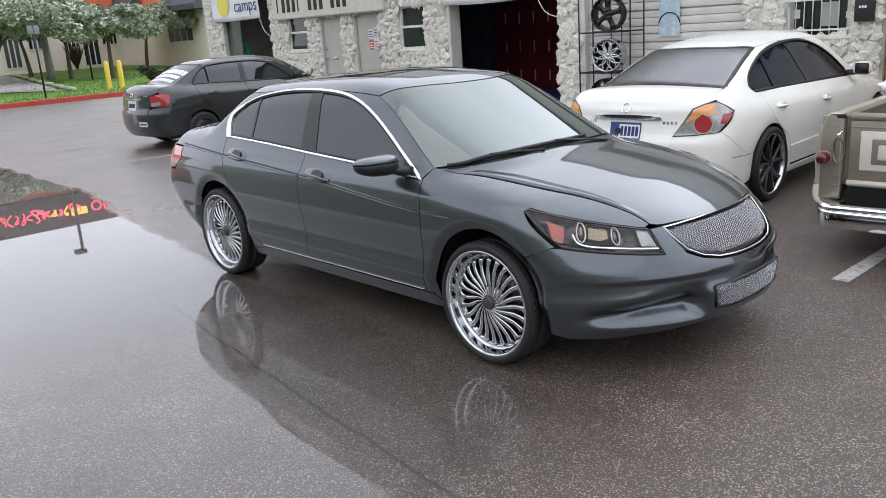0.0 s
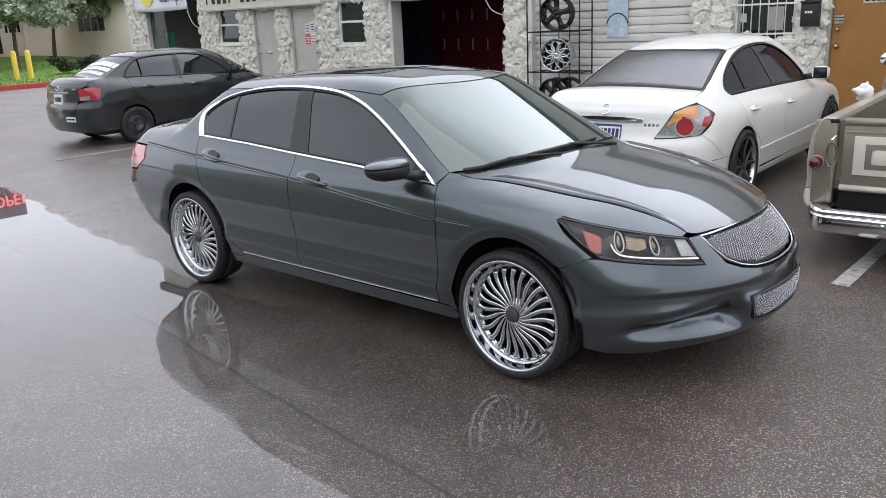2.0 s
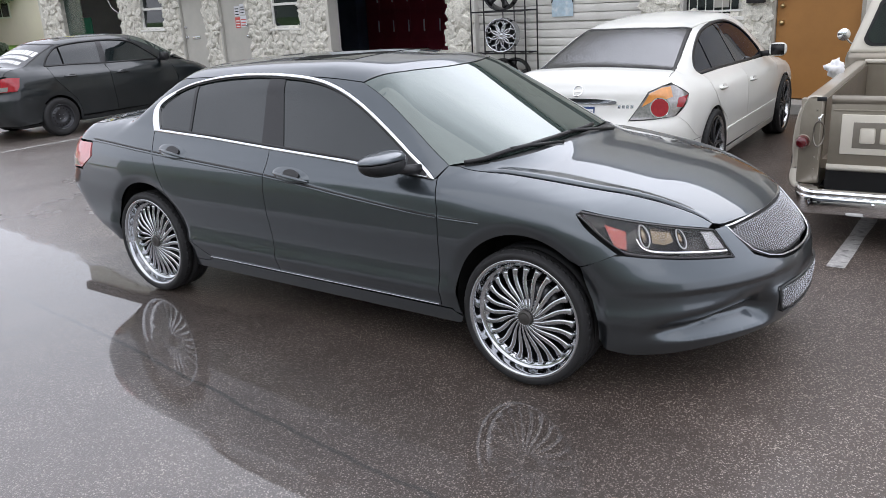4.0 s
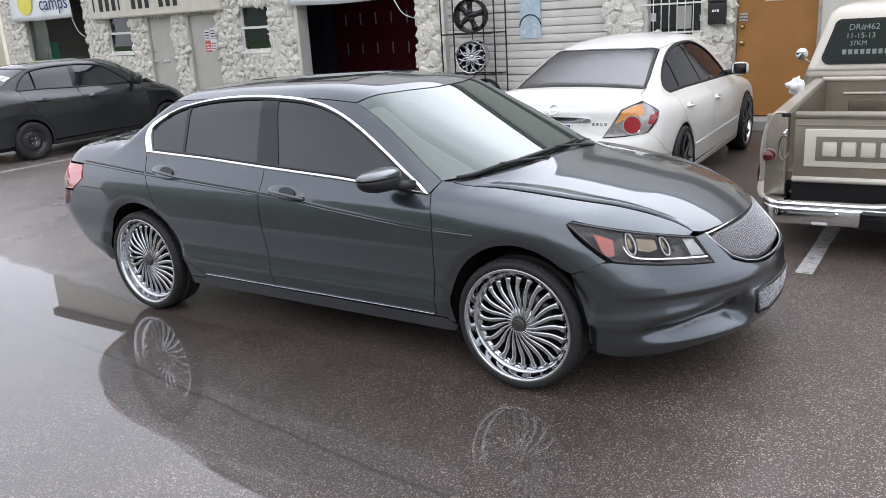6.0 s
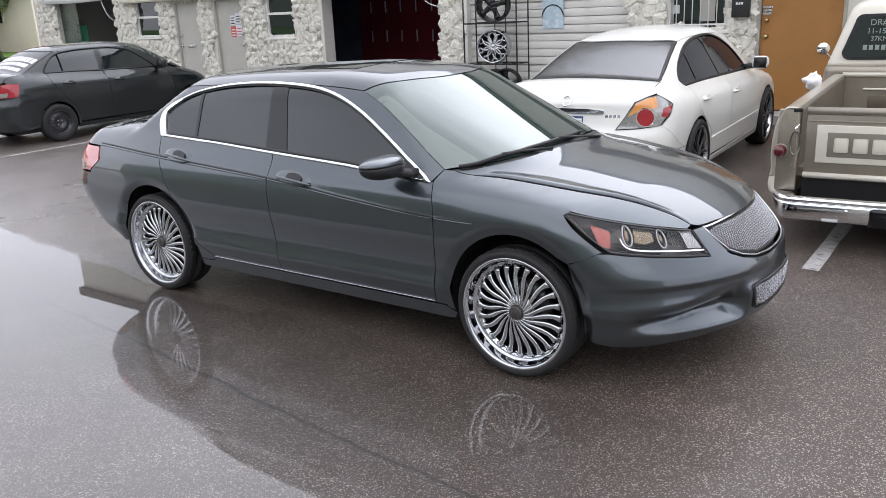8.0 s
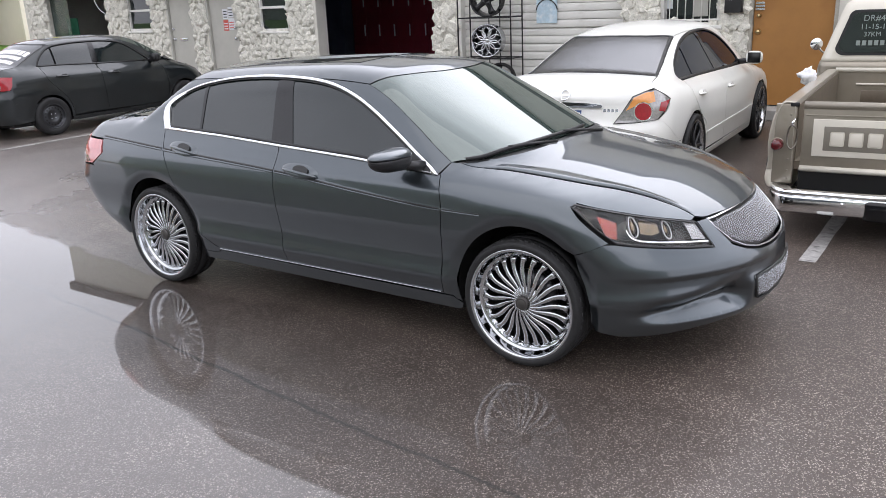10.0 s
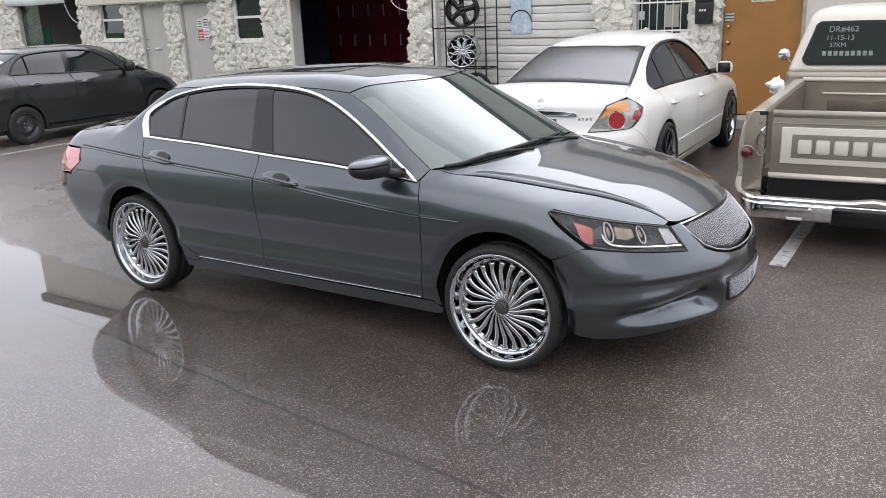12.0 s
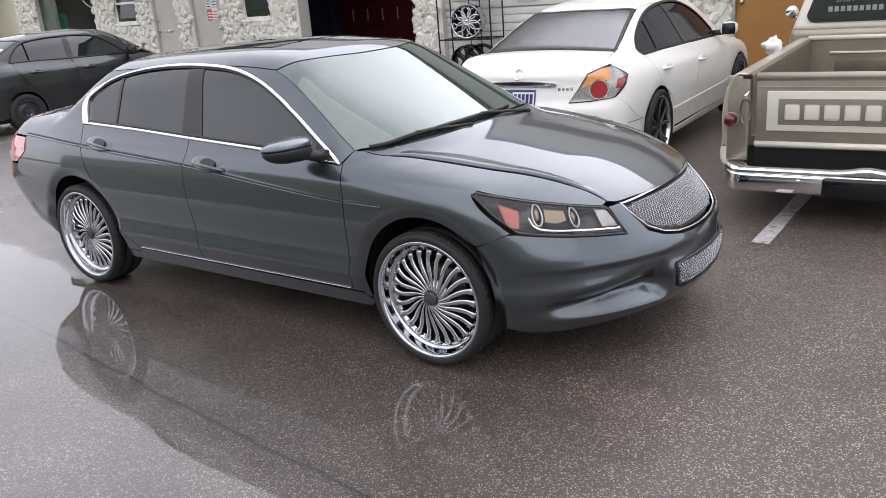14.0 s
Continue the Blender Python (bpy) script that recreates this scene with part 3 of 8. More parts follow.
def spline(pts, per=6):
    """Catmull-Rom through points."""
    p = [np.array(q, float) for q in pts]
    out = []
    for i in range(len(p) - 1):
        a, b, c, d = p[max(i - 1, 0)], p[i], p[i + 1], p[min(i + 2, len(p) - 1)]
        for k in range(per):
            t = k / per
            out.append(0.5 * (2 * b + (c - a) * t + (2 * a - 5 * b + 4 * c - d) * t * t + (3 * b - a - 3 * c + d) * t ** 3))
    out.append(p[-1])
    return [tuple(float(v) for v in q) for q in out]


def arc(cx, cz, r, a0, a1, n=24):
    return [(cx + r * math.cos(radians(a0 + (a1 - a0) * i / n)), cz + r * math.sin(radians(a0 + (a1 - a0) * i / n))) for i in range(n + 1)]


def rays(how, uv, axis=1.2):
    uv = np.asarray(uv, float)
    n = len(uv)
    o, w = np.zeros((n, 3)), np.zeros((n, 3))
    if how == "side":
        o[:, 0], o[:, 1], o[:, 2] = uv[:, 0], -2.0, uv[:, 1]
        w[:, 1] = 1
    elif how == "top":
        o[:, 0], o[:, 1], o[:, 2] = uv[:, 0], uv[:, 1], 2.4
        w[:, 2] = -1
    elif how == "front":
        o[:, 0], o[:, 1], o[:, 2] = 3.4, uv[:, 0], uv[:, 1]
        w[:, 0] = -1
    elif how == "rear":
        o[:, 0], o[:, 1], o[:, 2] = -3.4, uv[:, 0], uv[:, 1]
        w[:, 0] = 1
    else:  # "nose" or "tail": metres round an upright axis, and height
        sgn = 1 if how == "nose" else -1
        a = uv[:, 0] / 1.2
        w[:, 0], w[:, 1] = -np.cos(a) * sgn, np.sin(a)
        o[:, 0], o[:, 1], o[:, 2] = axis * sgn, 0, uv[:, 1]
        o -= w * 2.2
    return o, w


def fan(deg, z):
    return (1.2 * radians(deg), z)


def dense(outline, res):
    out = []
    n = len(outline)
    for i in range(n):
        a, b = outline[i], outline[(i + 1) % n]
        k = max(1, int(math.ceil(math.dist(a, b) / res)))
        out += [(a[0] + (b[0] - a[0]) * j / k, a[1] + (b[1] - a[1]) * j / k) for j in range(k)]
    return out


def shrunk(loop, d):
    """A closed loop moved inward by d."""
    n = len(loop)
    area = sum(loop[i][0] * loop[(i + 1) % n][1] - loop[(i + 1) % n][0] * loop[i][1] for i in range(n))
    s = 1 if area > 0 else -1
    out = []
    for i in range(n):
        a, b, c = loop[i - 1], loop[i], loop[(i + 1) % n]
        ux, uy = b[0] - a[0], b[1] - a[1]
        vx, vy = c[0] - b[0], c[1] - b[1]
        lu, lv = math.hypot(ux, uy) or 1, math.hypot(vx, vy) or 1
        nx, ny = -(uy / lu + vy / lv) * s, (ux / lu + vx / lv) * s
        l = math.hypot(nx, ny) or 1
        out.append((b[0] + nx / l * d, b[1] + ny / l * d))
    return out


def press(shape, outline, how, res=0.035, off=0.0, gap=0.0022, rim=0.012, lines=(), holes=(), axis=1.2):
    """A panel: the outline, filled with a fine net, laid on the skin, with its edge turned inward."""
    loop = shrunk(dense(outline, min(res, 0.03)), gap)
    n = len(loop)
    pts = list(loop)
    edges = [(i, (i + 1) % n) for i in range(n)]
    for line in lines:
        d = dense(list(line), res)[:max(2, len(dense(list(line), res)))]
        d = [p for p in d]
        # an open line: drop the closing stretch
        k = max(range(len(d)), key=lambda i: i if math.dist(d[i], line[-1]) < 1e-9 else -1)
        d = d[:k + 1]
        base = len(pts)
        pts += d
        edges += [(base + i, base + i + 1) for i in range(len(d) - 1)]
    xs, ys = [p[0] for p in loop], [p[1] for p in loop]
    grid = []
    j = 0
    y = min(ys) + res * 0.5
    while y < max(ys):
        x = min(xs) + res * (0.5 if j % 2 else 0.25)
        while x < max(xs):
            grid.append((x, y))
            x += res
        y += res * 0.87
        j += 1
    # only points well inside the loop
    g = np.array(grid) if grid else np.zeros((0, 2))
    L = np.array(loop)
    if len(g):
        A, B = L, np.roll(L, -1, 0)
        c = (A[None, :, 1] > g[:, None, 1]) != (B[None, :, 1] > g[:, None, 1])
        dy = np.where(B[:, 1] == A[:, 1], 1e-9, B[:, 1] - A[:, 1])
        xx = (B[:, 0] - A[:, 0])[None] * (g[:, None, 1] - A[None, :, 1]) / dy[None] + A[None, :, 0]
        inside = (c & (g[:, None, 0] < xx)).sum(1) % 2 == 1
        near = np.hypot(g[:, None, 0] - A[None, :, 0], g[:, None, 1] - A[None, :, 1]).min(1)
        pts += [tuple(q) for q in g[inside & (near > res * 0.45)]]
    co, _, faces, orig, _, _ = delaunay_2d_cdt([Vector(p) for p in pts], edges, [list(range(n))], 1, 1e-5)
    uv = np.array([(c.x, c.y) for c in co])
    if holes:
        def in_hole(c):
            for h in holes:
                ok = False
                for i in range(len(h)):
                    a, b = h[i], h[(i + 1) % len(h)]
                    if (a[1] > c[1]) != (b[1] > c[1]) and c[0] < (b[0] - a[0]) * (c[1] - a[1]) / (b[1] - a[1]) + a[0]:
                        ok = not ok
                if ok:
                    return True
            return False
        faces = [f for f in faces if not in_hole(uv[list(f)].mean(0))]
    o, w = rays(how, uv, axis)
    p, ok = cast(shape, o, w, off)
    bm = bmesh.new()
    vs = [bm.verts.new(q) for q in p]
    for f in faces:
        if all(ok[i] for i in f) and len(set(f)) == len(f):
            try:
                fc = bm.faces.new([vs[i] for i in f])
                fc.smooth = True
            except ValueError:
                pass
    bmesh.ops.delete(bm, geom=[v for v in bm.verts if not v.link_faces], context="VERTS")
    bm.normal_update()
    # faces look outward, against the ray
    flip = sum(1 for f in bm.faces if f.normal.dot(Vector(w[0])) > 0) > len(bm.faces) / 2 if how not in ("nose", "tail") else None
    if flip is None:
        c = Vector((axis if how == "nose" else -axis, 0, 0))
        flip = sum(1 for f in bm.faces if f.normal.dot(Vector(((f.calc_center_median() - c).x, (f.calc_center_median() - c).y, 0))) < 0) > len(bm.faces) / 2
    if flip:
        bmesh.ops.reverse_faces(bm, faces=bm.faces)
    if rim:
        bm.normal_update()
        border = [e for e in bm.edges if e.is_boundary]
        deep = {}
        for e in border:
            for v in e.verts:
                if v not in deep:
                    deep[v] = v.co - v.normal * rim
        made = {v: bm.verts.new(c) for v, c in deep.items()}
        for e in border:
            f = e.link_faces[0]
            a, b = e.verts
            for l in f.loops:
                if l.edge == e:
                    a, b = l.vert, l.link_loop_next.vert
            g = bm.faces.new((b, a, made[a], made[b]))
            g.smooth = False
            e.smooth = False
    return bm


def flipped(bm):
    """The mirror image in y."""
    c = bm.copy()
    for v in c.verts:
        v.co.y = -v.co.y
    bmesh.ops.reverse_faces(c, faces=c.faces)
    return c


def on_skin(shape, uv, how, off=0.0, axis=1.2):
    o, w = rays(how, uv, axis)
    p, ok = cast(shape, o, w, off)
    return [Vector(q) for q in p]


def both(name, bm, mat, car, label=""):
    a = part(name, bm.copy(), mat, car, label)
    b = part(name, flipped(bm), mat, car, label)
    bm.free()
    return a, b


# ---- ground and building front ----
def lie(x, y):
    """The lot dips a little beside the grey car, where rain gathers."""
    q = lambda v, a, b: float(ease(np.array([v]), a, b)[0])
    side, west = q(x, -3.0, -1.2), q(x, -4.2, -5.0)
    middle = (0.045 * q(y, 5.6, 3.9) * (1 - side) + 0.085 * q(y, 5.2, 4.0) * side)
    return -(middle * (1 - west) + 0.045 * q(y, 7.4, 5.3) * west) * q(y, -4.0, -1.0) * q(x, -16.0, -11.5) * q(x, 6.0, 2.5)


bm = bmesh.new()
gx = [-400, -200, -100, -50, -25] + [-18 + 0.3 * i for i in range(81)] + [8, 12, 25, 60, 150, 400]
gy = [-400, -150, -60, -25, -10] + [-4 + 0.2 * i for i in range(60)] + [9, 12, 25, 60, 150, 400]
rows = [[bm.verts.new((x, y, lie(x, y))) for x in gx] for y in gy]
for p, q in zip(rows, rows[1:]):
    for i in range(len(gx) - 1):
        bm.faces.new((p[i], p[i + 1], q[i + 1], q[i]))
tagged(obj("ground", bm, ASPHALT), "wet dark asphalt car park with a shallow puddle", "ground", kind="structure")

WALL_Y = 13.45


def wx(x):
    return 1.3 + (x - 1.3) * 1.039


def wz(z):
    return 1.78 + (z - 1.78) * 1.039


def stripe(x0, x1, y0, y1, tag, mat=STRIPE):
    b = bmesh.new()
    n = 14
    top = [[b.verts.new((x0 + (x1 - x0) * i + random.uniform(-0.006, 0.006), y0 + (y1 - y0) * k / n, 0.004)) for i in (0, 1)] for k in range(n + 1)]
    for k in range(n):
        b.faces.new((top[k][0], top[k][1], top[k + 1][1], top[k + 1][0]))
    tagged(obj("parking_line", b, mat, smooth=False), tag, "road marking", "parking lines", "structure")


random.seed(3)
stripe(0.20, 0.305, 6.93, 12.0, "worn white parking line on wet asphalt")
for x in (-13.30, -10.42, -7.6, -4.9):
    stripe(x - 0.05, x + 0.05, 6.75 if x < -9 else 7.4, 12.4, "faded grey parking line on wet asphalt", FADED)

pave = obj("pavement", box(wx(-21), 9, WALL_Y - 0.42, WALL_Y, 0.0, wz(0.2), 0.012), CONCRETE, smooth=False)
tagged(pave, "low concrete step along the building", "pavement", kind="structure")

front_wall = new("wall_front")
tagged(front_wall, "single-storey shop front faced in pale rough coral stone", "wall", kind="structure")
FLOOR = wz(0.2)
TOP = 5.45


def wall_piece(name, x0, x1, z0, z1, mat, y0=WALL_Y, y1=WALL_Y + 0.25, label=""):
    return part(name, box(wx(x0), wx(x1), y0, y1, z0, z1, 0.004, 1), mat, front_wall, label, smooth=False)


# solid stretches: (from, to, low, high)
SOLID = [(-19.17, -18.33, 0, 9), (-15.92, -15.19, 0, 9), (-15.19, -14.36, 0, 1.37), (-14.36, -13.85, 0, 9), (-13.03, -12.58, 0, 9), (-11.68, -11.05, 0, 9),
         (-11.05, -10.27, 0, 1.31), (-10.27, -9.58, 0, 9), (-6.89, -6.43, 0, 9), (-3.54, -2.98, 0, 9), (-2.98, -2.14, 0, 1.28), (-2.14, -1.76, 0, 9),
         (-18.33, -15.92, 2.75, 9), (-15.19, -14.36, 2.2, 9), (-13.85, -13.03, 2.12, 9), (-12.58, -11.68, 2.12, 9), (-11.05, -10.27, 2.17, 9)]
for x0, x1, z0, z1 in SOLID:
    a, b = (0.0 if z0 == 0 else wz(z0)), (TOP if z1 == 9 else wz(z1))
    wall_piece("stone_backing", x0, x1, a, b, MORTAR)
for x0, x1, z0, z1 in [(-9.58, -6.89, 2.6, 9), (-6.43, -3.54, 2.6, 9), (-2.98, -2.14, 2.15, 9), (-1.76, -0.66, 2.25, 9), (-0.66, 8.0, 0, 9)]:
    wall_piece("plain_wall", x0, x1, 0.0 if z0 == 0 else wz(z0), TOP, WALL_PAINT)
for k in range(6):
    part("fascia_board", box(wx(-19.3), wx(8.0), WALL_Y - 0.10 + 0.012 * k, WALL_Y - 0.002, 2.98 + 0.12 * k, 3.09 + 0.12 * k, 0.004, 1), FASCIA, front_wall, "dark brown boarded fascia under the roof", smooth=False)
wall_piece("left_return", -19.30, -19.17, 0, TOP, WALL_PAINT, WALL_Y, WALL_Y + 9)
roof_slab = obj("roof", box(wx(-19.42), wx(8), WALL_Y - 0.12, WALL_Y + 9, TOP, TOP + 0.22, 0.02), FASCIA, smooth=False)
tagged(roof_slab, "flat roof with a dark weathered edge", "roof", kind="structure")
for nm, x0, x1, y0, y1 in (("wall_back", -19.3, 8.0, WALL_Y + 8.8, WALL_Y + 9.0), ("wall_side", 8.0, 8.2, WALL_Y, WALL_Y + 9.0)):
    tagged(obj(nm, box(wx(x0), wx(x1), y0, y1, 0, TOP), ROOM_DARK, smooth=False), "plain dark inner wall", "wall", kind="structure")
shop_floor = obj("floor", box(wx(-19.2), wx(8), WALL_Y + 0.0, WALL_Y + 8.8, 0.0, FLOOR - 0.004), CONCRETE, smooth=False)
tagged(shop_floor, "shop floor of dark concrete", "floor", kind="structure")
for x in (-15.80, -12.4, -6.66, -3.4):
    tagged(obj("partition", box(wx(x) - 0.06, wx(x) + 0.06, WALL_Y + 0.26, WALL_Y + 8.8, FLOOR, TOP), ROOM_DARK, smooth=False), "dark partition wall between shop units", "wall", kind="structure")

# window panes and frames in the stone wall
def sash_window(name, x0, x1, z0, z1):
    w = empty(name, pose(wx((x0 + x1) / 2), WALL_Y, wz(z0)), "white sash window with dark panes", "window")
    w["kind"] = "structure"
    a, h = (wx(x1) - wx(x0)) / 2, wz(z1) - wz(z0)
    t = 0.045
    for s in (-1, 1):
        part("window_frame", box(s * a - (t if s > 0 else 0), s * a + (0 if s > 0 else t), 0.02, 0.12, 0, h, 0.004, 1), WHITE_FRAME, w, smooth=False)
    for z, k in ((0, 0.05), (h * 0.49, 0.05), (h - 0.05, 0.05)):
        part("window_rail", box(-a + t, a - t, 0.025, 0.115, z, z + k, 0.004, 1), WHITE_FRAME, w, smooth=False)
    part("window_sill", box(-a - 0.03, a + 0.03, -0.05, 0.03, -0.04, 0.0, 0.006, 1), WHITE_FRAME, w, smooth=False)
    for z0p, z1p, y in ((0.05, h * 0.49, 0.06), (h * 0.49 + 0.05, h - 0.05, 0.08)):
        part("pane", box(-a + t, a - t, y, y + 0.006, z0p, z1p), TINT_GLASS, w, "dark window pane", smooth=False)
    part("blind", box(-a + t, a - t, 0.14, 0.15, h * 0.5, h * 0.9), surface("grey_blind", (0.12, 0.12, 0.13), rough=0.8), w, smooth=False)
    return w


sash_window("window_1", -15.19, -14.36, 1.37, 2.2)
sash_window("window_2", -11.05, -10.27, 1.31, 2.17)


def slab_door(name, x0, x1, z1, mat, label, knob_side):
    d = empty(name, pose(wx((x0 + x1) / 2), WALL_Y, FLOOR), label, "door")
    d["kind"] = "structure"
    a, h = (wx(x1) - wx(x0)) / 2, wz(z1) - FLOOR
    t = 0.05
    for s in (-1, 1):
        part("door_frame", box(s * a - (t if s > 0 else 0), s * a + (0 if s > 0 else t), 0.0, 0.16, 0, h, 0.004, 1), mat if mat is not WOOD_DOOR else surface("worn_grey_frame", (0.36, 0.34, 0.29), rough=0.7, vary=0.3, scale=8), d, smooth=False)
    part("door_head", box(-a + t, a - t, 0.0, 0.16, h - t, h, 0.004, 1), mat, d, smooth=False)
    part("door_leaf", box(-a + t + 0.004, a - t - 0.004, 0.06, 0.10, 0.012, h - t - 0.004, 0.003, 1), mat, d, smooth=False)
    for z, r in ((wz(1.18) - FLOOR, 0.032), (wz(1.39) - FLOOR, 0.026)):
        k = lathe([(0.0, -0.055), (r * 0.8, -0.05), (r, -0.035), (r * 0.6, -0.015), (r * 1.2, -0.006), (r * 1.2, 0.0)], 16)
        k.transform(Matrix.Translation((knob_side * (a - 0.125), 0.06, z)))
        part("door_knob", k, BRASS if mat is WOOD_DOOR else SATIN, d)
    return d, a, h


d1, a1, h1 = slab_door("door_1", -13.85, -13.03, 2.12, DOOR_GREY, "plain pale grey door with mail slot", -1)
part("mail_slot", box(-0.13, 0.13, 0.045, 0.06, 0.98, 1.04, 0.006), SATIN, d1)
d2, a2, h2 = slab_door("door_2", -12.58, -11.68, 2.12, DOOR_GREY, "plain pale grey door with taped notices", 1)
for x0, x1, z0, z1, m in ((-0.02, 0.13, 1.42, 1.62, PAPER), (0.15, 0.30, 1.45, 1.66, PAPER), (-0.02, 0.13, 1.18, 1.40, RED_PRINT), (0.14, 0.32, 1.20, 1.43, PAPER)):
    nt = part("notice", box(x0, x1, 0.054, 0.0575, z0, z1), m, d2, "paper notice taped on the door", smooth=False)
    for k in range(3):
        part("print_bar", box(x0 + 0.02, x1 - 0.02, 0.0515, 0.0535, z0 + 0.03 + k * 0.055, z0 + 0.05 + k * 0.055), WHITE_PRINT if m is RED_PRINT else (RED_PRINT if x0 > 0.1 and z0 < 1.3 else BLACK_PRINT), nt, smooth=False)
d3, a3, h3 = slab_door("door_3", -1.76, -0.66, 2.25, WOOD_DOOR, "orange-brown painted door with brass knobs", -1)
# the door's number is only bars
pl = part("door_plate", box(-0.16, 0.16, 0.050, 0.058, wz(1.70) - FLOOR, wz(1.82) - FLOOR, 0.002, 1), CREAM_PAINT, d3, "small pale plate with dark bars", smooth=False)
for k in range(4):
    part("plate_bar", box(-0.135 + k * 0.07, -0.085 + k * 0.07, 0.046, 0.049, wz(1.72) - FLOOR, wz(1.80) - FLOOR), BLACK_PRINT, pl, smooth=False)
for z in (1.46, 1.50, 1.54):
    part("latch_plate", box(-a3 + 0.07, -a3 + 0.19, 0.048, 0.058, wz(z) - FLOOR, wz(z + 0.028) - FLOOR, 0.003, 1), SATIN, d3, smooth=False)

# barred window
gw = empty("window_3", pose(wx(-2.56), WALL_Y, wz(1.28)), "dark window behind white security bars", "window")
gw["kind"] = "structure"
ga, gh = (wx(-2.14) - wx(-2.98)) / 2, wz(2.15) - wz(1.28)
part("pane", box(-ga, ga, 0.14, 0.15, 0, gh), TINT_GLASS, gw, smooth=False)
for x0, x1, z0, z1 in ((-0.40, -0.30, 0.24, 0.36), (0.0, 0.22, 0.12, 0.44)):
    part("notice", box(x0, x1, 0.125, 0.13, z0, z1), PAPER if x0 < -0.1 else DOOR_GREY, gw, "paper in the window", smooth=False)
for s in (-1, 1):
    part("window_frame", box(s * ga - (0.05 if s > 0 else 0), s * ga + (0 if s > 0 else 0.05), 0.0, 0.16, 0, gh, 0.004, 1), WHITE_FRAME, gw, smooth=False)
part("window_sill", box(-ga - 0.04, ga + 0.04, -0.06, 0.10, -0.05, 0.0, 0.006, 1), WHITE_FRAME, gw, smooth=False)
for k in range(8):
    x = -ga + 0.03 + (2 * ga - 0.06) * k / 7
    part("bar", tube([(x, -0.03, 0.0), (x, -0.03, gh + 0.1)], 0.008, 6), WHITE_FRAME, gw)
for z in (0.08, 0.48, 0.87):
    part("cross_bar", box(-ga - 0.05, ga + 0.02, -0.045, -0.03, z - 0.012, z + 0.012), WHITE_FRAME, gw, smooth=False)

# roller door made of slats
rd = empty("door_4", pose(wx(-4.945), WALL_Y, FLOOR), "closed white roller shutter of horizontal slats", "door")
rd["kind"] = "structure"
ra_, rh = (wx(-3.54) - wx(-6.35)) / 2, wz(2.6) - FLOOR
part("shutter_backing", box(-ra_, ra_, 0.16, 0.20, 0, rh), SLAT, rd, smooth=False)
n_slat = 20
sh = rh / n_slat
b = bmesh.new()
prof = [(0.140, 0.002), (0.118, 0.007), (0.112, sh * 0.35), (0.112, sh * 0.65), (0.117, sh - 0.009), (0.138, sh - 0.003)]
va = [b.verts.new((-ra_, y, z)) for y, z in prof]
vb = [b.verts.new((ra_, y, z)) for y, z in prof]
for i in range(len(prof) - 1):
    b.faces.new((va[i], vb[i], vb[i + 1], va[i + 1]))
slat0 = part("slat", b, SLAT, rd, smooth=False)
for k in range(1, n_slat):
    share("slat", slat0.data, rd, Matrix.Translation((0, 0.018 if k % 4 == 0 else 0, k * sh)) @ Matrix.Diagonal((1, 1, 0.93 if k % 4 == 0 else 1, 1)))
part("shutter_guide", box(-ra_ - 0.085, -ra_, 0.0, 0.16, 0, rh, 0.004, 1), SLAT, rd, smooth=False)
nb = part("shutter_notice", box(-0.06, 0.31, 0.09, 0.094, wz(1.35) - FLOOR, wz(2.1) - FLOOR), LIGHT_BLUE, rd, "pale blue notice on the shutter", smooth=False)
part("wire_hook", tube([(0.125 + 0.19 * math.cos(t), 0.085, wz(1.52) - FLOOR + 0.19 * math.sin(t)) for t in [math.pi * (0.05 + 0.9 * i / 12) for i in range(13)]], 0.009, 6), DARK_METAL, rd)

# open bay with lockers inside
tagged(obj("bay_jamb", box(wx(-9.60), wx(-9.52), WALL_Y - 0.03, WALL_Y + 0.26, 0, wz(2.6), 0.005, 1), WALL_PAINT, smooth=False), "pale painted door jamb", "trim", kind="structure")
lock_y = WALL_Y + 3.4
lk_w, lk_h = 0.44, 0.66
body_mesh = None
for c in range(6):
    lx = -11.95 + c * lk_w
    u = empty("locker", pose(lx + lk_w / 2, lock_y, FLOOR), "dark red metal locker with pale handles", "locker", "lockers in the bay")
    part("locker_body", box(-lk_w / 2, lk_w / 2, 0.02, 0.45, 0, 3 * lk_h + 0.05), ROOM_RED, u, smooth=False)
    for r in range(3):
        dr = part("locker_door", box(-lk_w / 2 + 0.012, lk_w / 2 - 0.012, 0.0, 0.018, r * lk_h + 0.03, (r + 1) * lk_h - 0.01, 0.004, 1), ROOM_RED, u, smooth=False)
        part("handle", box(lk_w / 2 - 0.075, lk_w / 2 - 0.04, -0.018, -0.001, r * lk_h + 0.2, r * lk_h + 0.46, 0.004, 1), PAPER, dr, smooth=False)
tagged(obj("cabinet", box(-12.75, -11.98, lock_y - 0.3, lock_y + 0.4, FLOOR, FLOOR + 2.2, 0.01), ROOM_DARK, smooth=False), "dark navy cabinet inside the open bay", "cabinet")
tagged(obj("floor_mat", box(wx(-12.3), wx(-6.75), WALL_Y + 0.3, lock_y - 0.1, FLOOR - 0.002, FLOOR + 0.01), ROOM_BLUE, smooth=False), "blue painted floor inside the bay", "floor", kind="structure")
ch = empty("chair", pose(wx(-7.25), WALL_Y + 1.2, FLOOR), "red-brown wooden chair inside the bay", "chair")
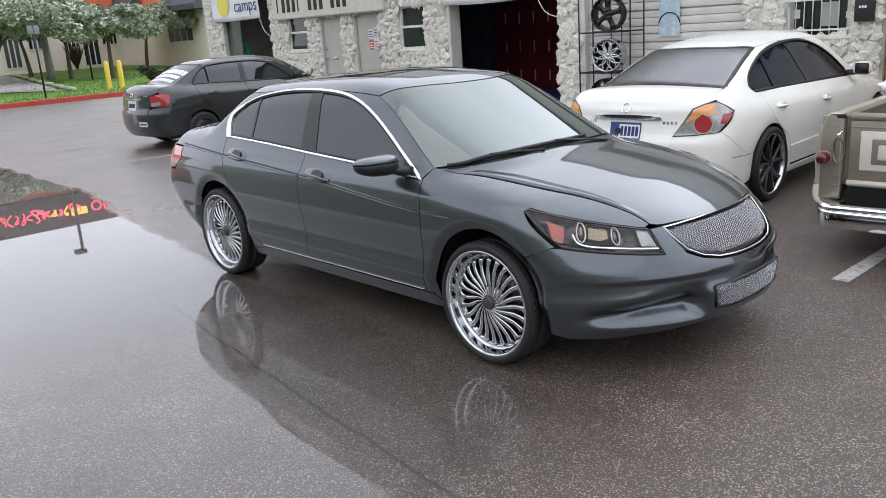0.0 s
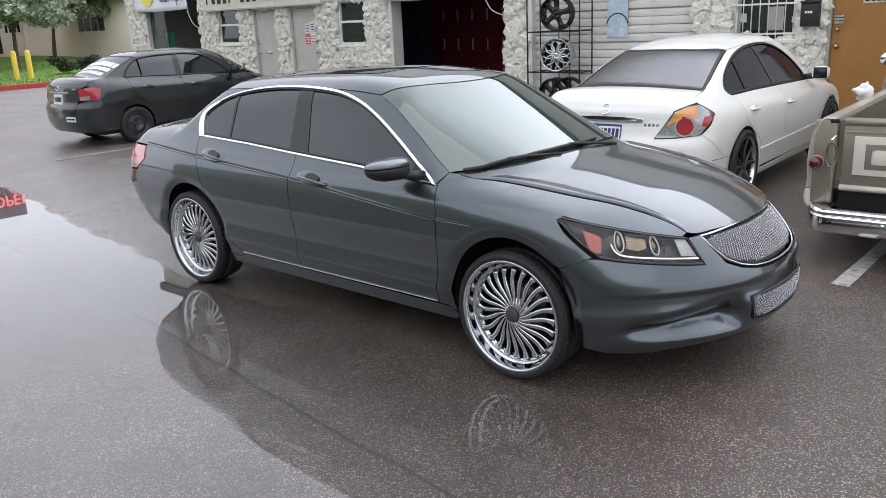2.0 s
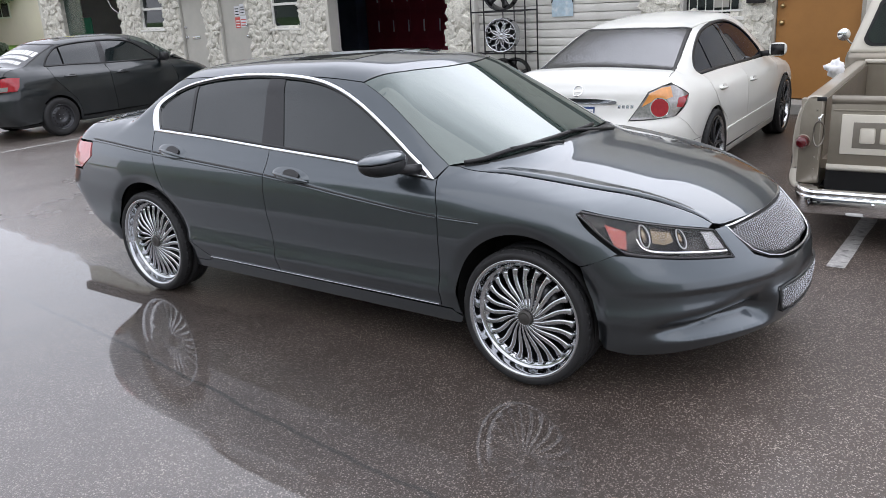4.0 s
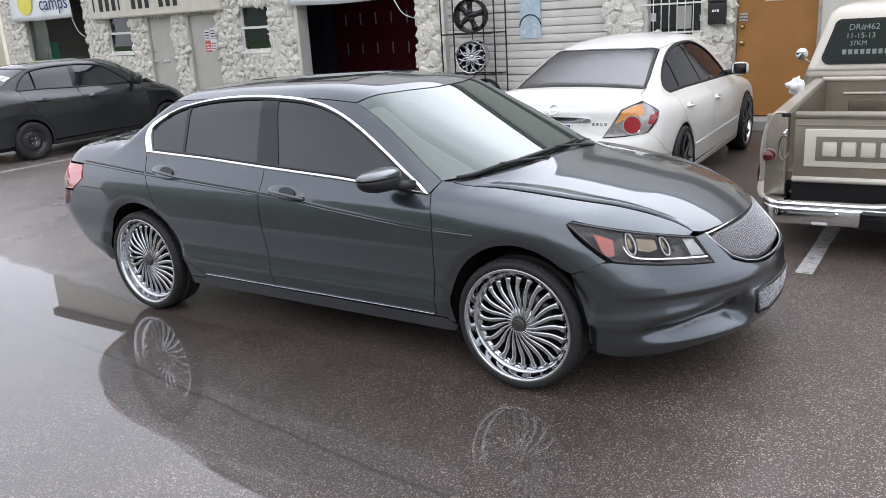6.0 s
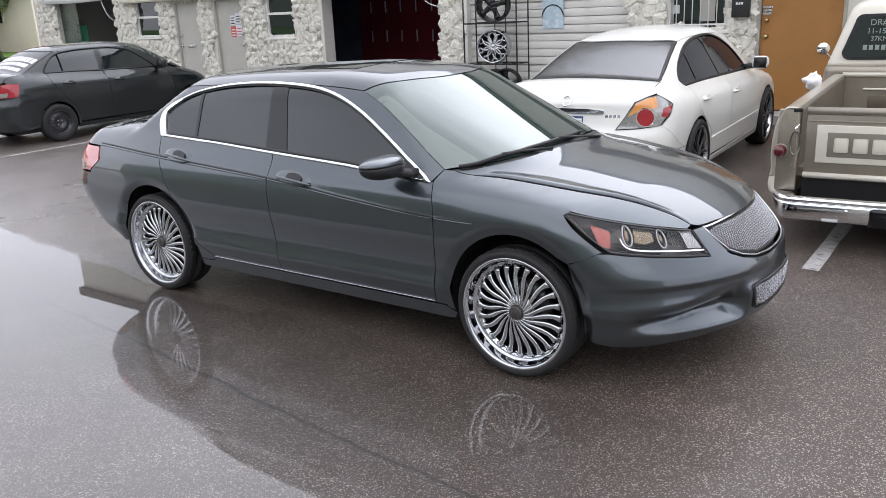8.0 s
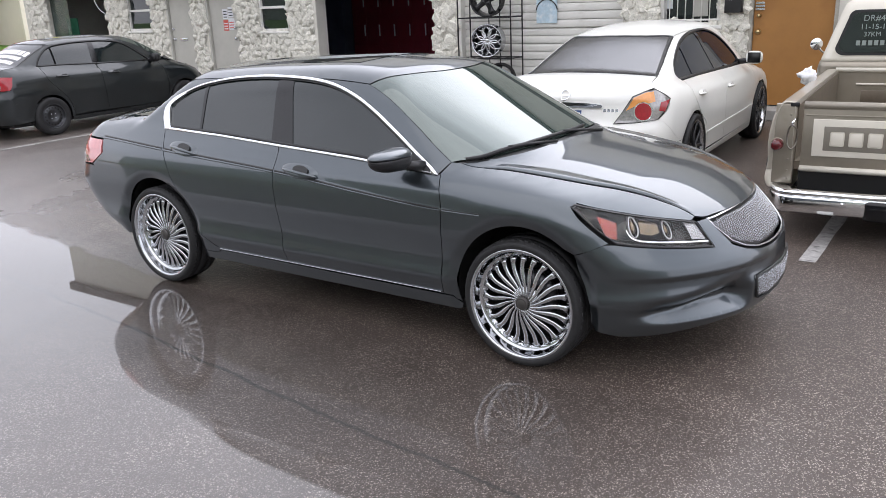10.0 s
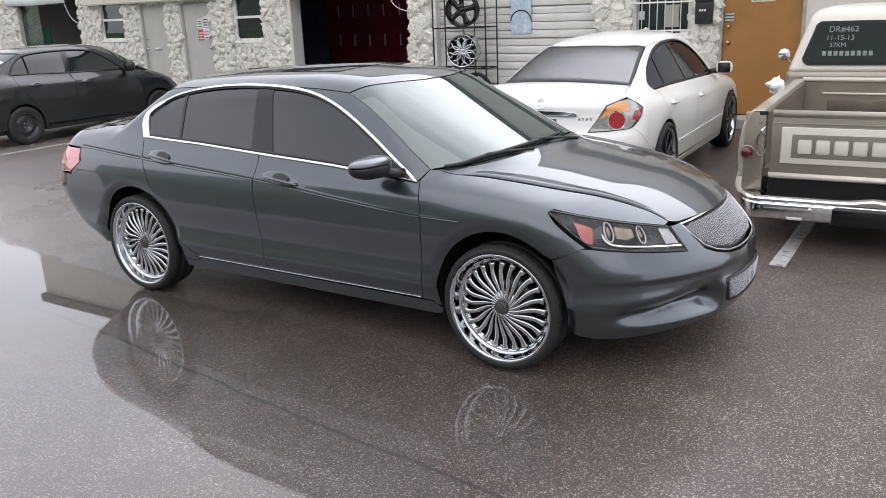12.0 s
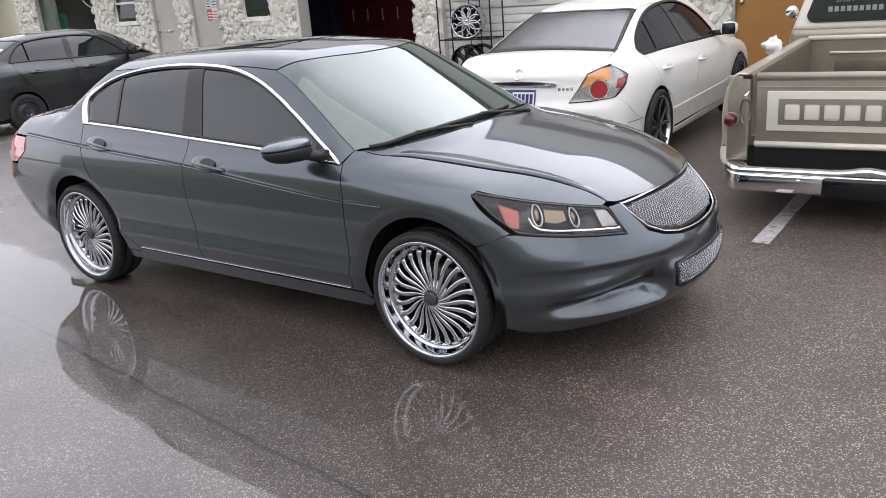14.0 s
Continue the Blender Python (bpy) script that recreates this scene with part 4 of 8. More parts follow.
for x in (-0.2, 0.2):
    part("leg", box(x - 0.02, x + 0.02, -0.2, -0.16, 0, 0.45), CHAIR_WOOD, ch, smooth=False)
    part("back_post", box(x - 0.02, x + 0.02, 0.18, 0.22, 0, 0.95), CHAIR_WOOD, ch, smooth=False)
part("seat", box(-0.22, 0.22, -0.22, 0.2, 0.45, 0.49, 0.01), CHAIR_WOOD, ch)
for z in (0.62, 0.76, 0.9):
    part("back_rail", box(-0.2, 0.2, 0.19, 0.21, z, z + 0.05), CHAIR_WOOD, ch, smooth=False)
tagged(obj("poster", box(wx(-18.2), wx(-17.75), WALL_Y + 0.4, WALL_Y + 0.42, FLOOR + 0.6, FLOOR + 1.55), GREEN_POSTER, smooth=False), "green poster inside the open doorway", "poster")
tagged(obj("glass_panel", box(wx(-18.31), wx(-17.6), WALL_Y + 0.1, WALL_Y + 0.11, FLOOR, wz(2.6)), surface("pale_glass", (0.35, 0.45, 0.43), rough=0.05, glass=0.9), smooth=False), "clear glass side panel in the doorway", "window")

# sign board and banners
def flat_text(body, size, mat, parent, m, name="lettering"):
    cu = bpy.data.curves.new(name, "FONT")
    cu.body, cu.size, cu.extrude = body, size, 0.001
    tmp = new(name, cu)
    me = bpy.data.meshes.new_from_object(tmp.evaluated_get(bpy.context.evaluated_depsgraph_get()))
    bpy.data.objects.remove(tmp)
    me.materials.append(mat)
    ob = new(name, me)
    ob.parent, ob.matrix_local = parent, m
    return ob


sg = empty("sign_board", pose(wx(-13.48), WALL_Y - 0.12, wz(2.12)), "cream sign board with heavy black bars of lettering", "sign")
sa = (wx(-11.40) - wx(-15.53)) / 2
part("board", box(-sa, sa, 0, 0.10, 0.0, 1.0, 0.006, 1), surface("sign_cream", (0.58, 0.56, 0.48), rough=0.6, vary=0.1), sg, smooth=False)
part("lower_trim", box(-sa, sa, -0.012, -0.001, 0.0, 0.03), surface("sign_trim", (0.36, 0.34, 0.28), rough=0.6), sg, smooth=False)
for k in range(13):
    if k in (5, 9):
        continue
    x = -sa + 0.16 + k * 0.228
    c = bmesh.new()
    add_box(c, x, x + (0.05 if k in (0, 4) else 0.135), -0.010, -0.002, 0.16, 0.62, 0.004, 1)
    part("letter_bar", c, BLACK_PRINT, sg, smooth=False)


def cloth(name, x0, x1, z0, z1, label, sag=0.05):
    c = bmesh.new()
    n, m = 16, 8
    g = [[c.verts.new((x0 + (x1 - x0) * i / n, -0.02 + 0.018 * math.sin(i * 0.9 + k * 0.4), z0 + (z1 - z0) * k / m - sag * math.sin(math.pi * i / n) * (1 - k / m))) for i in range(n + 1)] for k in range(m + 1)]
    for k in range(m):
        for i in range(n):
            c.faces.new((g[k][i], g[k][i + 1], g[k + 1][i + 1], g[k + 1][i]))
    ob = obj(name, c, BANNER)
    ob.matrix_world = pose(0, WALL_Y - 0.10, 0)
    md = ob.modifiers.new("thick", "SOLIDIFY")
    md.thickness = 0.004
    return tagged(ob, label, "banner")


bn = cloth("banner", wx(-18.64), wx(-16.23), wz(2.22), wz(3.15), "pale vinyl banner with yellow mark and navy word", 0.02)
flat_text("camps", 0.46, NAVY_PRINT, bn, pose(wx(-17.38), -0.05, wz(2.42), 90, 0, 0))
yl = bmesh.new()
bmesh.ops.create_circle(yl, cap_ends=True, segments=24, radius=0.30)
yl.transform(pose(wx(-17.95), -0.046, wz(2.62), 90, 0, 0))
part("yellow_mark", yl, YELLOW_PRINT, bn, smooth=False)
cloth("banner", wx(-9.60), wx(-7.27), wz(2.10), wz(2.95), "plain white vinyl banner hung over the bay", 0.03)
for a, c in ((((-16.25, 2.2)), ((-15.9, 1.75))), (((-7.27, 2.1)), ((-6.88, 1.75)))):
    pts = spline([(wx(a[0]), WALL_Y - 0.11, wz(a[1])), (wx((a[0] + c[0]) / 2 - 0.03), WALL_Y - 0.09, wz((a[1] + c[1]) / 2 - 0.08)), (wx(c[0]), WALL_Y - 0.05, wz(c[1]))], 5)
    tagged(obj("cord", tube(pts, 0.008, 5), PAPER), "pale banner cord tied to the wall", "cord")

mb = empty("mailbox", pose(wx(-1.945), WALL_Y - 0.10, wz(1.44)), "black wall-mounted mailbox with pale marks", "mailbox")
part("box_body", box(-0.12, 0.12, -0.03, 0.07, 0, 0.30, 0.012), BLACK_TRIM, mb)
part("lid", box(-0.125, 0.125, -0.045, 0.07, 0.30, 0.335, 0.012), BLACK_TRIM, mb)
for k in range(3):
    part("mark", box(-0.06 + k * 0.035, -0.035 + k * 0.035, -0.033, -0.0305, 0.17, 0.20), WHITE_PRINT, mb, smooth=False)
part("wall_plate", box(-0.10, 0.13, 0.05, 0.07, 0.335, 0.45, 0.005), BLACK_TRIM, mb)

# rough coral stones, laid over the backing
def stone_mesh(seed):
    """A broken lump of coral rock: flat chipped faces, pitted."""
    rng = random.Random(seed)
    s = bmesh.new()
    bmesh.ops.create_icosphere(s, subdivisions=3, radius=1)
    cuts = []
    for _ in range(13):
        d = Vector((rng.gauss(0, 1), -abs(rng.gauss(0, 0.8)), rng.gauss(0, 1))).normalized()
        cuts.append((d, rng.uniform(0.50, 0.85)))
    off = Vector((seed * 3.1, seed * 1.7, 0))
    for v in s.verts:
        q = v.co.copy()
        for d, k in cuts:
            over = q.dot(d) - k
            if over > 0:
                q -= d * over
        q *= 1 + 0.26 * noise.noise(q * 3.0 + off) + 0.20 * noise.noise(q * 8 + off) + 0.12 * noise.noise(q * 17 + off)
        v.co = Vector((q.x * 0.165, q.y * 0.064, q.z * 0.140))
    bmesh.ops.delete(s, geom=[v for v in s.verts if v.co.y > 0.012], context="VERTS")
    me = bpy.data.meshes.new("stone")
    s.to_mesh(me)
    s.free()
    me.materials.append(STONE)
    return me


STONES = [stone_mesh(i) for i in range(16)]


# ---- wheels ----
def tyre_mesh(R, rim, w=0.112):
    bm = lathe([(rim - 0.006, -w + 0.014), (rim + 0.004, -w + 0.002), ((R + rim) / 2 + 0.005, -w - 0.003), (R - 0.012, -w + 0.006), (R - 0.003, -w + 0.022), (R, -w + 0.04),
                (R, -0.042), (R - 0.007, -0.040), (R - 0.007, -0.032), (R, -0.030), (R, 0.030), (R - 0.007, 0.032), (R - 0.007, 0.040), (R, 0.042),
                (R, w - 0.04), (R - 0.006, w - 0.012), ((R + rim) / 2, w), (rim, w - 0.01)], 72)
    # shoulder blocks
    for k in range(56):
        a = 2 * math.pi * k / 56
        sub = bmesh.new()
        add_box(sub, -0.012, 0.012, -w + 0.022, -w + 0.036, -0.004, 0.0012)
        join(bm, sub, Matrix.Rotation(-a, 4, "Y") @ Matrix.Translation((0, 0, R - 0.0015)))
    return bm


def swirl_wheel(car, at, turn, R=0.335, rim=0.288, spokes=24):
    """A deep-dished chrome wheel with many curved spokes; its face looks to -y."""
    m = Matrix.Translation(at) @ Matrix.Rotation(turn, 4, "Z")
    lip = lathe([(rim + 0.004, -0.094), (rim + 0.006, -0.104), (rim + 0.001, -0.111), (rim - 0.008, -0.110), (rim - 0.013, -0.102), (rim - 0.018, -0.084), (rim - 0.022, -0.062), (rim - 0.027, -0.053), (rim - 0.036, -0.048), (rim - 0.049, -0.046), (rim - 0.051, -0.036), (rim - 0.058, -0.033)], 84)
    wheel = part("wheel", lip, WHEEL_CHROME, car, "large dished chrome wheel with many curved spokes")
    wheel.matrix_local = m
    part("tyre", tyre_mesh(R, rim), RUBBER, wheel, "low-profile black rubber tyre")
    part("barrel", lathe([(rim - 0.052, -0.034), (rim - 0.046, 0.0), (rim - 0.05, 0.10), (0.06, 0.10), (0.05, 0.06)], 48), UNDER, wheel, "dark inner wheel barrel")
    part("spoke_plate", lathe([(0.0, -0.066), (0.045, -0.066), (0.065, -0.058), (0.088, -0.044), (0.092, -0.028), (0.07, -0.01)], 48), SATIN, wheel)
    first = None
    end = rim - 0.050
    for k in range(spokes):
        if first is None:
            pts, rr = [], []
            for i in range(15):
                t = i / 14
                r = 0.034 + t * (end - 0.034)
                a = 0.40 * (1 - t) ** 2 - 0.10 * math.sin(math.pi * t)
                y = -0.078 + 0.004 * math.sin(math.pi * t) + 0.030 * t ** 1.6
                pts.append((r * math.sin(a), y, r * math.cos(a)))
                rr.append(0.0036 + 0.0092 * float(ease(np.array(t), 0.05, 0.55)) + 0.0075 * float(ease(np.array(t), 0.82, 1.0)))
            first = part("spoke", tube(pts, rr, 8, flat=0.62, up=(0, 1, 0)), WHEEL_CHROME, wheel)
        else:
            share("spoke", first.data, wheel, Matrix.Rotation(2 * math.pi * k / spokes, 4, "Y"))
    part("hub_cap", lathe([(0.0, -0.094), (0.022, -0.093), (0.025, -0.090), (0.027, -0.092), (0.032, -0.090), (0.036, -0.080), (0.040, -0.070), (0.042, -0.05)], 32), HOUSING, wheel)
    stud = None
    for k in range(spokes):
        turn_m = Matrix.Rotation(2 * math.pi * (k + 0.5) / spokes, 4, "Y")
        if stud is None:
            nut = bmesh.new()
            bmesh.ops.create_icosphere(nut, subdivisions=1, radius=0.003)
            nut.transform(Matrix.Translation((0, -0.052, rim - 0.045)))
            stud = part("rivet", nut, CHROME, wheel)
            stud.matrix_local = turn_m
        else:
            share("rivet", stud.data, wheel, turn_m)
    part("brake_disc", lathe([(0.05, 0.02), (0.15, 0.02), (0.15, 0.04), (0.05, 0.04)], 32), GUNMETAL, wheel)
    return wheel


def wheel_well(car, x, z, r, y0, y1, arch):
    """The dark liner over a wheel."""
    bm = bmesh.new()
    a, b = [], []
    for i in range(25):
        t = radians(-12 + 204 * i / 24)
        a.append(bm.verts.new((x + r * math.cos(t), y0, z + r * math.sin(t))))
        b.append(bm.verts.new((x + r * math.cos(t), y1, z + r * math.sin(t))))
    for i in range(24):
        bm.faces.new((a[i], a[i + 1], b[i + 1], b[i]))
    bm.faces.new(b)
    return part("wheel_well", bm, UNDER, car, smooth=False)


def strip(shape, outer, width, how, off, closed=True, lift=0.006, axis=1.2):
    """A flat moulding that follows an outline on the skin."""
    inner = shrunk(outer, width) if closed else None
    if not closed:
        n = len(outer)
        inner = []
        for i in range(n):
            a, b = outer[max(i - 1, 0)], outer[min(i + 1, n - 1)]
            d = math.dist(a, b) or 1
            inner.append((outer[i][0] - (b[1] - a[1]) / d * width, outer[i][1] + (b[0] - a[0]) / d * width))
    mid = [((a[0] + b[0]) / 2, (a[1] + b[1]) / 2) for a, b in zip(outer, inner)]
    rows = [on_skin(shape, outer, how, off, axis), on_skin(shape, outer, how, off - lift, axis), on_skin(shape, mid, how, off - lift * 1.5, axis), on_skin(shape, inner, how, off - lift, axis), on_skin(shape, inner, how, off, axis)]
    bm = bmesh.new()
    vs = [[bm.verts.new(p) for p in row] for row in rows]
    n = len(outer)
    for r in range(4):
        for i in range(n if closed else n - 1):
            j = (i + 1) % n
            f = bm.faces.new((vs[r][i], vs[r][j], vs[r + 1][j], vs[r + 1][i]))
            f.smooth = True
    bmesh.ops.recalc_face_normals(bm, faces=bm.faces)
    return bm


def mesh_wires(shape, outline, how, pitch, r, off, slant=0.55, axis=1.2, sides=4):
    """Crossed wires inside an outline, laid on the skin."""
    ring = np.array(outline)
    lo, hi = ring.min(0), ring.max(0)
    h = hi[1] - lo[1]
    m = 16
    runs = []
    for s in (slant, -slant):
        us = np.arange(lo[0] - h * slant, hi[0] + h * slant, pitch)
        z = np.linspace(lo[1], hi[1], m + 1)
        U = us[:, None] + s * (z[None] - lo[1] - h / 2)
        Z = np.broadcast_to(z, U.shape)
        ok = np.zeros(U.shape, bool)
        for i in range(len(ring)):
            p, q = ring[i], ring[(i + 1) % len(ring)]
            if p[1] != q[1]:
                ok ^= ((p[1] > Z) != (q[1] > Z)) & (U < (q[0] - p[0]) * (Z - p[1]) / (q[1] - p[1]) + p[0])
        for k in range(len(us)):
            idx = np.where(ok[k])[0]
            if len(idx) > 1:
                idx = [i for i in range(idx[0], idx[-1] + 1)]
                runs.append(([(U[k, i], Z[k, i]) for i in idx], s, k))
    flat = on_skin(shape, [p for run, _, _ in runs for p in run], how, off, axis)
    bm, at = bmesh.new(), 0
    for run, s, k in runs:
        q = flat[at:at + len(run)]
        at += len(run)
        q = [v + Vector((0.0014 * (1 if s > 0 else -1) * (1 if (i + k) % 2 else -1), 0, 0)) for i, v in enumerate(q)]
        tube(q, r, sides, bm=bm)
    return bm


def handle_set(car, shape, x, z, mat, tilt=-0.1, size=(0.145, 0.036), cup_mat=None):
    """A pull handle over its dished pocket, on both sides."""
    a, b = size
    pocket = [(x + a * math.cos(t) * 1.0, z + b * math.sin(t) + a * math.cos(t) * tilt) for t in [2 * math.pi * i / 28 for i in range(28)]]
    rings = []
    for k in (1.0, 0.92, 0.75, 0.5, 0.25):
        ring = on_skin(shape, [(x + (u - x) * k, z + (w - z) * k) for u, w in pocket], "side")
        rings.append([p + Vector((0, -0.036 * math.sqrt(1 - k * k) * (0.55 - 0.45 * k * math.sin(2 * math.pi * i / 28)), 0)) for i, p in enumerate(ring)])
    dome = bmesh.new()
    vs = [[dome.verts.new(p) for p in ring] for ring in rings]
    for r in range(len(vs) - 1):
        for i in range(28):
            dome.faces.new((vs[r][i], vs[r][(i + 1) % 28], vs[r + 1][(i + 1) % 28], vs[r + 1][i]))
    dome.faces.new(vs[-1])
    bmesh.ops.recalc_face_normals(dome, faces=dome.faces)
    # a darker patch stands for the shade in the finger cup
    cup = [(x + 0.02 + a * 0.42 * math.cos(t), z + b * 0.30 + b * (0.62 if math.sin(t) > 0 else 0.75) * math.sin(t) + a * 0.42 * math.cos(t) * tilt) for t in [2 * math.pi * i / 20 for i in range(20)]]
    both("handle_pocket", dome, mat, car)
    both("finger_cup_shade", press(shape, cup, "side", res=0.02, off=-0.0225, gap=0, rim=0.012), cup_mat or BLACK_TRIM, car)
    bar = spline([(x - a * 0.98, z + 0.002 - a * tilt), (x - a * 0.5, z + 0.006 - a * 0.5 * tilt), (x + a * 0.5, z + 0.004 + a * 0.5 * tilt), (x + a * 0.98, z - 0.002 + a * tilt)], 4)
    rows = on_skin(shape, bar, "side")
    n = len(rows)
    pts = [p + Vector((0, -0.006 - 0.024 * math.sin(math.pi * i / (n - 1)), -0.012)) for i, p in enumerate(rows)]
    both("door_handle", tube(pts, [0.006 + 0.007 * math.sin(math.pi * i / (n - 1)) for i in range(n)], 10, flat=0.8), mat, car)


# ---- grey sedan ----
def grey_sedan():
    S = GREY_CAR
    car = empty("sedan", pose(-2.073, 5.55, 0), "dark grey metallic sedan with chrome wheels, parked on wet asphalt", "car")
    AR, hz = 0.378, 0.335
    belt = [(-1.372, 1.030), (-0.80, 1.012), (-0.288, 0.985), (0.30, 0.955), (0.892, 0.915)]
    dlo_top = spline([(0.892, 0.918), (0.736, 1.005), (0.535, 1.124), (0.332, 1.234), (0.154, 1.308), (-0.044, 1.356), (-0.297, 1.377), (-0.588, 1.380), (-0.858, 1.363), (-1.10, 1.325), (-1.25, 1.277), (-1.375, 1.222), (-1.430, 1.168), (-1.420, 1.10), (-1.372, 1.030)], 4)
    # edges shared by roof, screen and body side, found on the skin
    screen_edge = [(0.935, -0.770), (0.821, -0.745), (0.711, -0.714), (0.572, -0.675), (0.429, -0.633), (0.275, -0.590)]
    roof_edge = [(0.275, -0.590), (0.0, -0.585), (-0.5, -0.580), (-1.0, -0.575), (-1.42, -0.565)]
    back_edge = [(-1.42, -0.565), (-1.60, -0.60), (-1.80, -0.64), (-1.97, -0.67)]
    deck_edge = [(-1.97, -0.67), (-2.15, -0.68), (-2.30, -0.66)]
    up = [(p.x, p.z) for p in on_skin(S, spline(screen_edge, 4)[:-1] + spline(roof_edge, 4)[:-1] + spline(back_edge, 4)[:-1] + spline(deck_edge, 4), "top")]
    front_seam = spline([(0.93, 0.285), (0.944, 0.50), (0.953, 0.75), (0.935, 0.86), (0.905, 0.925)], 5)
    b_seam = spline([(-0.276, 0.985), (-0.262, 0.924), (-0.240, 0.65), (-0.218, 0.378), (-0.212, 0.292)], 5)
    rear_seam = spline([(-1.372, 1.030), (-1.312, 0.931), (-1.24, 0.835), (-1.16, 0.675), (-1.065, 0.495), (-0.985, 0.40), (-0.90, 0.335), (-0.81, 0.290)], 5)
    crease = lambda x0, x1, d: [(x0 + (x1 - x0) * i / 20, float(GREY_LINE(np.array([x0 + (x1 - x0) * i / 20]))[0]) + d) for i in range(21)]
    offs = (-0.003, 0.0015, 0.006, 0.016, 0.04)
    # body side: pillars, roof rail and rear quarter in one pressing
    quarter = up + [(-2.33, 0.96), (-2.20, 0.94), (-2.02, 0.935), (-1.97, 0.85), (-2.10, 0.76), (-2.02, 0.62), (-1.84, 0.56)]
    ra = arc(-1.40, hz, AR, 143, -7, 34)
    quarter += ra + [(-1.0, 0.262), (-0.86, 0.262)] + rear_seam[::-1][0:] + dlo_top[::-1]
    both("body_side", press(S, quarter, "side", res=0.022, lines=[crease(-2.2, -1.30, d) for d in offs]), GREY_PAINT, car)
    fd = front_seam[::-1] + [(0.5, 0.290), (0.0, 0.292)] + b_seam[::-1] + belt[2:][0:]
    both("front_door", press(S, fd, "side", res=0.022, lines=[crease(-0.27, 0.95, d) for d in offs] + [[(-0.2, z), (0.93, z)] for z in (0.36, 0.38, 0.40, 0.42, 0.44, 0.46)]), GREY_PAINT, car)
    rd = b_seam + [(-0.5, 0.291)] + rear_seam[::-1] + belt[:3]
    both("rear_door", press(S, rd, "side", res=0.022, lines=[crease(-1.30, -0.26, d) for d in offs] + [[(-0.95, z), (-0.22, z)] for z in (0.38, 0.40, 0.42, 0.44, 0.46)]), GREY_PAINT, car)
    sill = [(-0.995, 0.262), (-0.86, 0.262), (-0.815, 0.287), (0.928, 0.281), (0.985, 0.281), (1.035, 0.235), (1.02, 0.20), (-1.02, 0.205)]
    both("sill_panel", press(S, sill, "side", res=0.03), GREY_PAINT, car)
    # a bright metal strip stands for the highlight along the sill crease
    both("sill_highlight", strip(S, [(-0.82 + 1.74 * i / 30, 0.293) for i in range(31)], 0.005, "side", 0.0, closed=False), SATIN, car)
    # front wing
    gap = spline(BONNET_GAP, 4)
    wing_top = [up[0]] + [(p.x, p.z + 0.001) for p in on_skin(S, gap, "top")]
    lamp_top = [(2.12, 0.735), (2.053, 0.752), (1.885, 0.789), (1.75, 0.818), (1.665, 0.838), (1.648, 0.828)]
    lamp_rear = [(1.70, 0.785), (1.78, 0.728), (1.85, 0.678)]
    fa = arc(1.40, hz, AR, 46, 193, 34)
    wing = front_seam + wing_top + lamp_top + lamp_rear + [(1.775, 0.642), (1.692, 0.611)] + fa[1:] + [(1.0, 0.262), (0.99, 0.283)]
    both("front_wing", press(S, wing, "side", res=0.020, lines=[crease(0.95, 1.2, d) for d in offs]), GREY_PAINT, car)
    # bonnet
    nose = spline([(2.125, -0.480), (2.165, -0.42), (2.215, -0.25), (2.240, -0.10)], 4)
    cowl = spline([(1.275, 0.0), (1.265, -0.25), (1.215, -0.48), (1.10, -0.66), (0.985, -0.752)], 4)
    half = cowl[:-1] + gap[:-1] + nose
    bonnet = half + [(x, -y) for x, y in half[::-1] if abs(y) > 1e-6]
    part("bonnet", press(S, bonnet, "top", res=0.026), GREY_PAINT, car, "dark grey bonnet reflecting the sky")
    # the bonnet's side ledge rises gently outward from its crease, then rolls down to the shut line
    steps = [(0.0, 0.0), (0.10, 0.0008), (0.30, 0.0036), (0.55, 0.0070), (0.72, 0.0088), (0.80, 0.0090), (0.88, 0.0076), (0.95, 0.0046), (1.0, 0.0010)]
    xs = np.linspace(1.10, 2.11, 56)
    fade = ease(xs, 1.08, 1.22) * ease(xs, 2.13, 1.90)
    a_line, b_line = GREY_CREASE(xs), GREY_GAP(xs) - 0.006
    ledge = bmesh.new()
    rows = []
    for f, h in steps:
        skin = on_skin(S, [(float(x), -float(p + (q - p) * f)) for x, p, q in zip(xs, a_line, b_line)], "top", -0.0012)
        rows.append([ledge.verts.new(v + Vector((0, 0, h * float(k)))) for v, k in zip(skin, fade)])
    for p, q in zip(rows, rows[1:]):
        for i in range(len(xs) - 1):
            ledge.faces.new((p[i], q[i], q[i + 1], p[i + 1]))
    both("bonnet_ledge", ledge, GREY_PAINT, car)
    # roof, screens, boot
    side_r = spline(roof_edge, 4)
    header = spline([(0.275, -0.590), (0.40, -0.48), (0.468, -0.32), (0.505, -0.17), (0.515, 0.0)], 4)
    tail_r = spline([(-1.42, -0.565), (-1.47, -0.3), (-1.485, 0.0)], 4)
    half = header[::-1][:-1] + side_r[:-1] + tail_r
    part("roof", press(S, half + [(x, -y) for x, y in half[::-1][1:-1]], "top", res=0.045), GREY_PAINT, car)
    sun_r = [(0.02, -0.36), (0.05, -0.2), (0.06, 0.0), (0.05, 0.2), (0.02, 0.36), (-0.45, 0.37), (-0.45, -0.37)]
    part("sunroof", press(S, sun_r, "top", res=0.05, off=-0.003, gap=0), TINT_GLASS, car, "dark glass sunroof panel")
    low_w = spline([(0.935, -0.770), (1.09, -0.64), (1.19, -0.46), (1.235, -0.24), (1.245, 0.0)], 4)
    half = low_w[::-1][:-1] + spline(screen_edge, 4)[:-1] + header
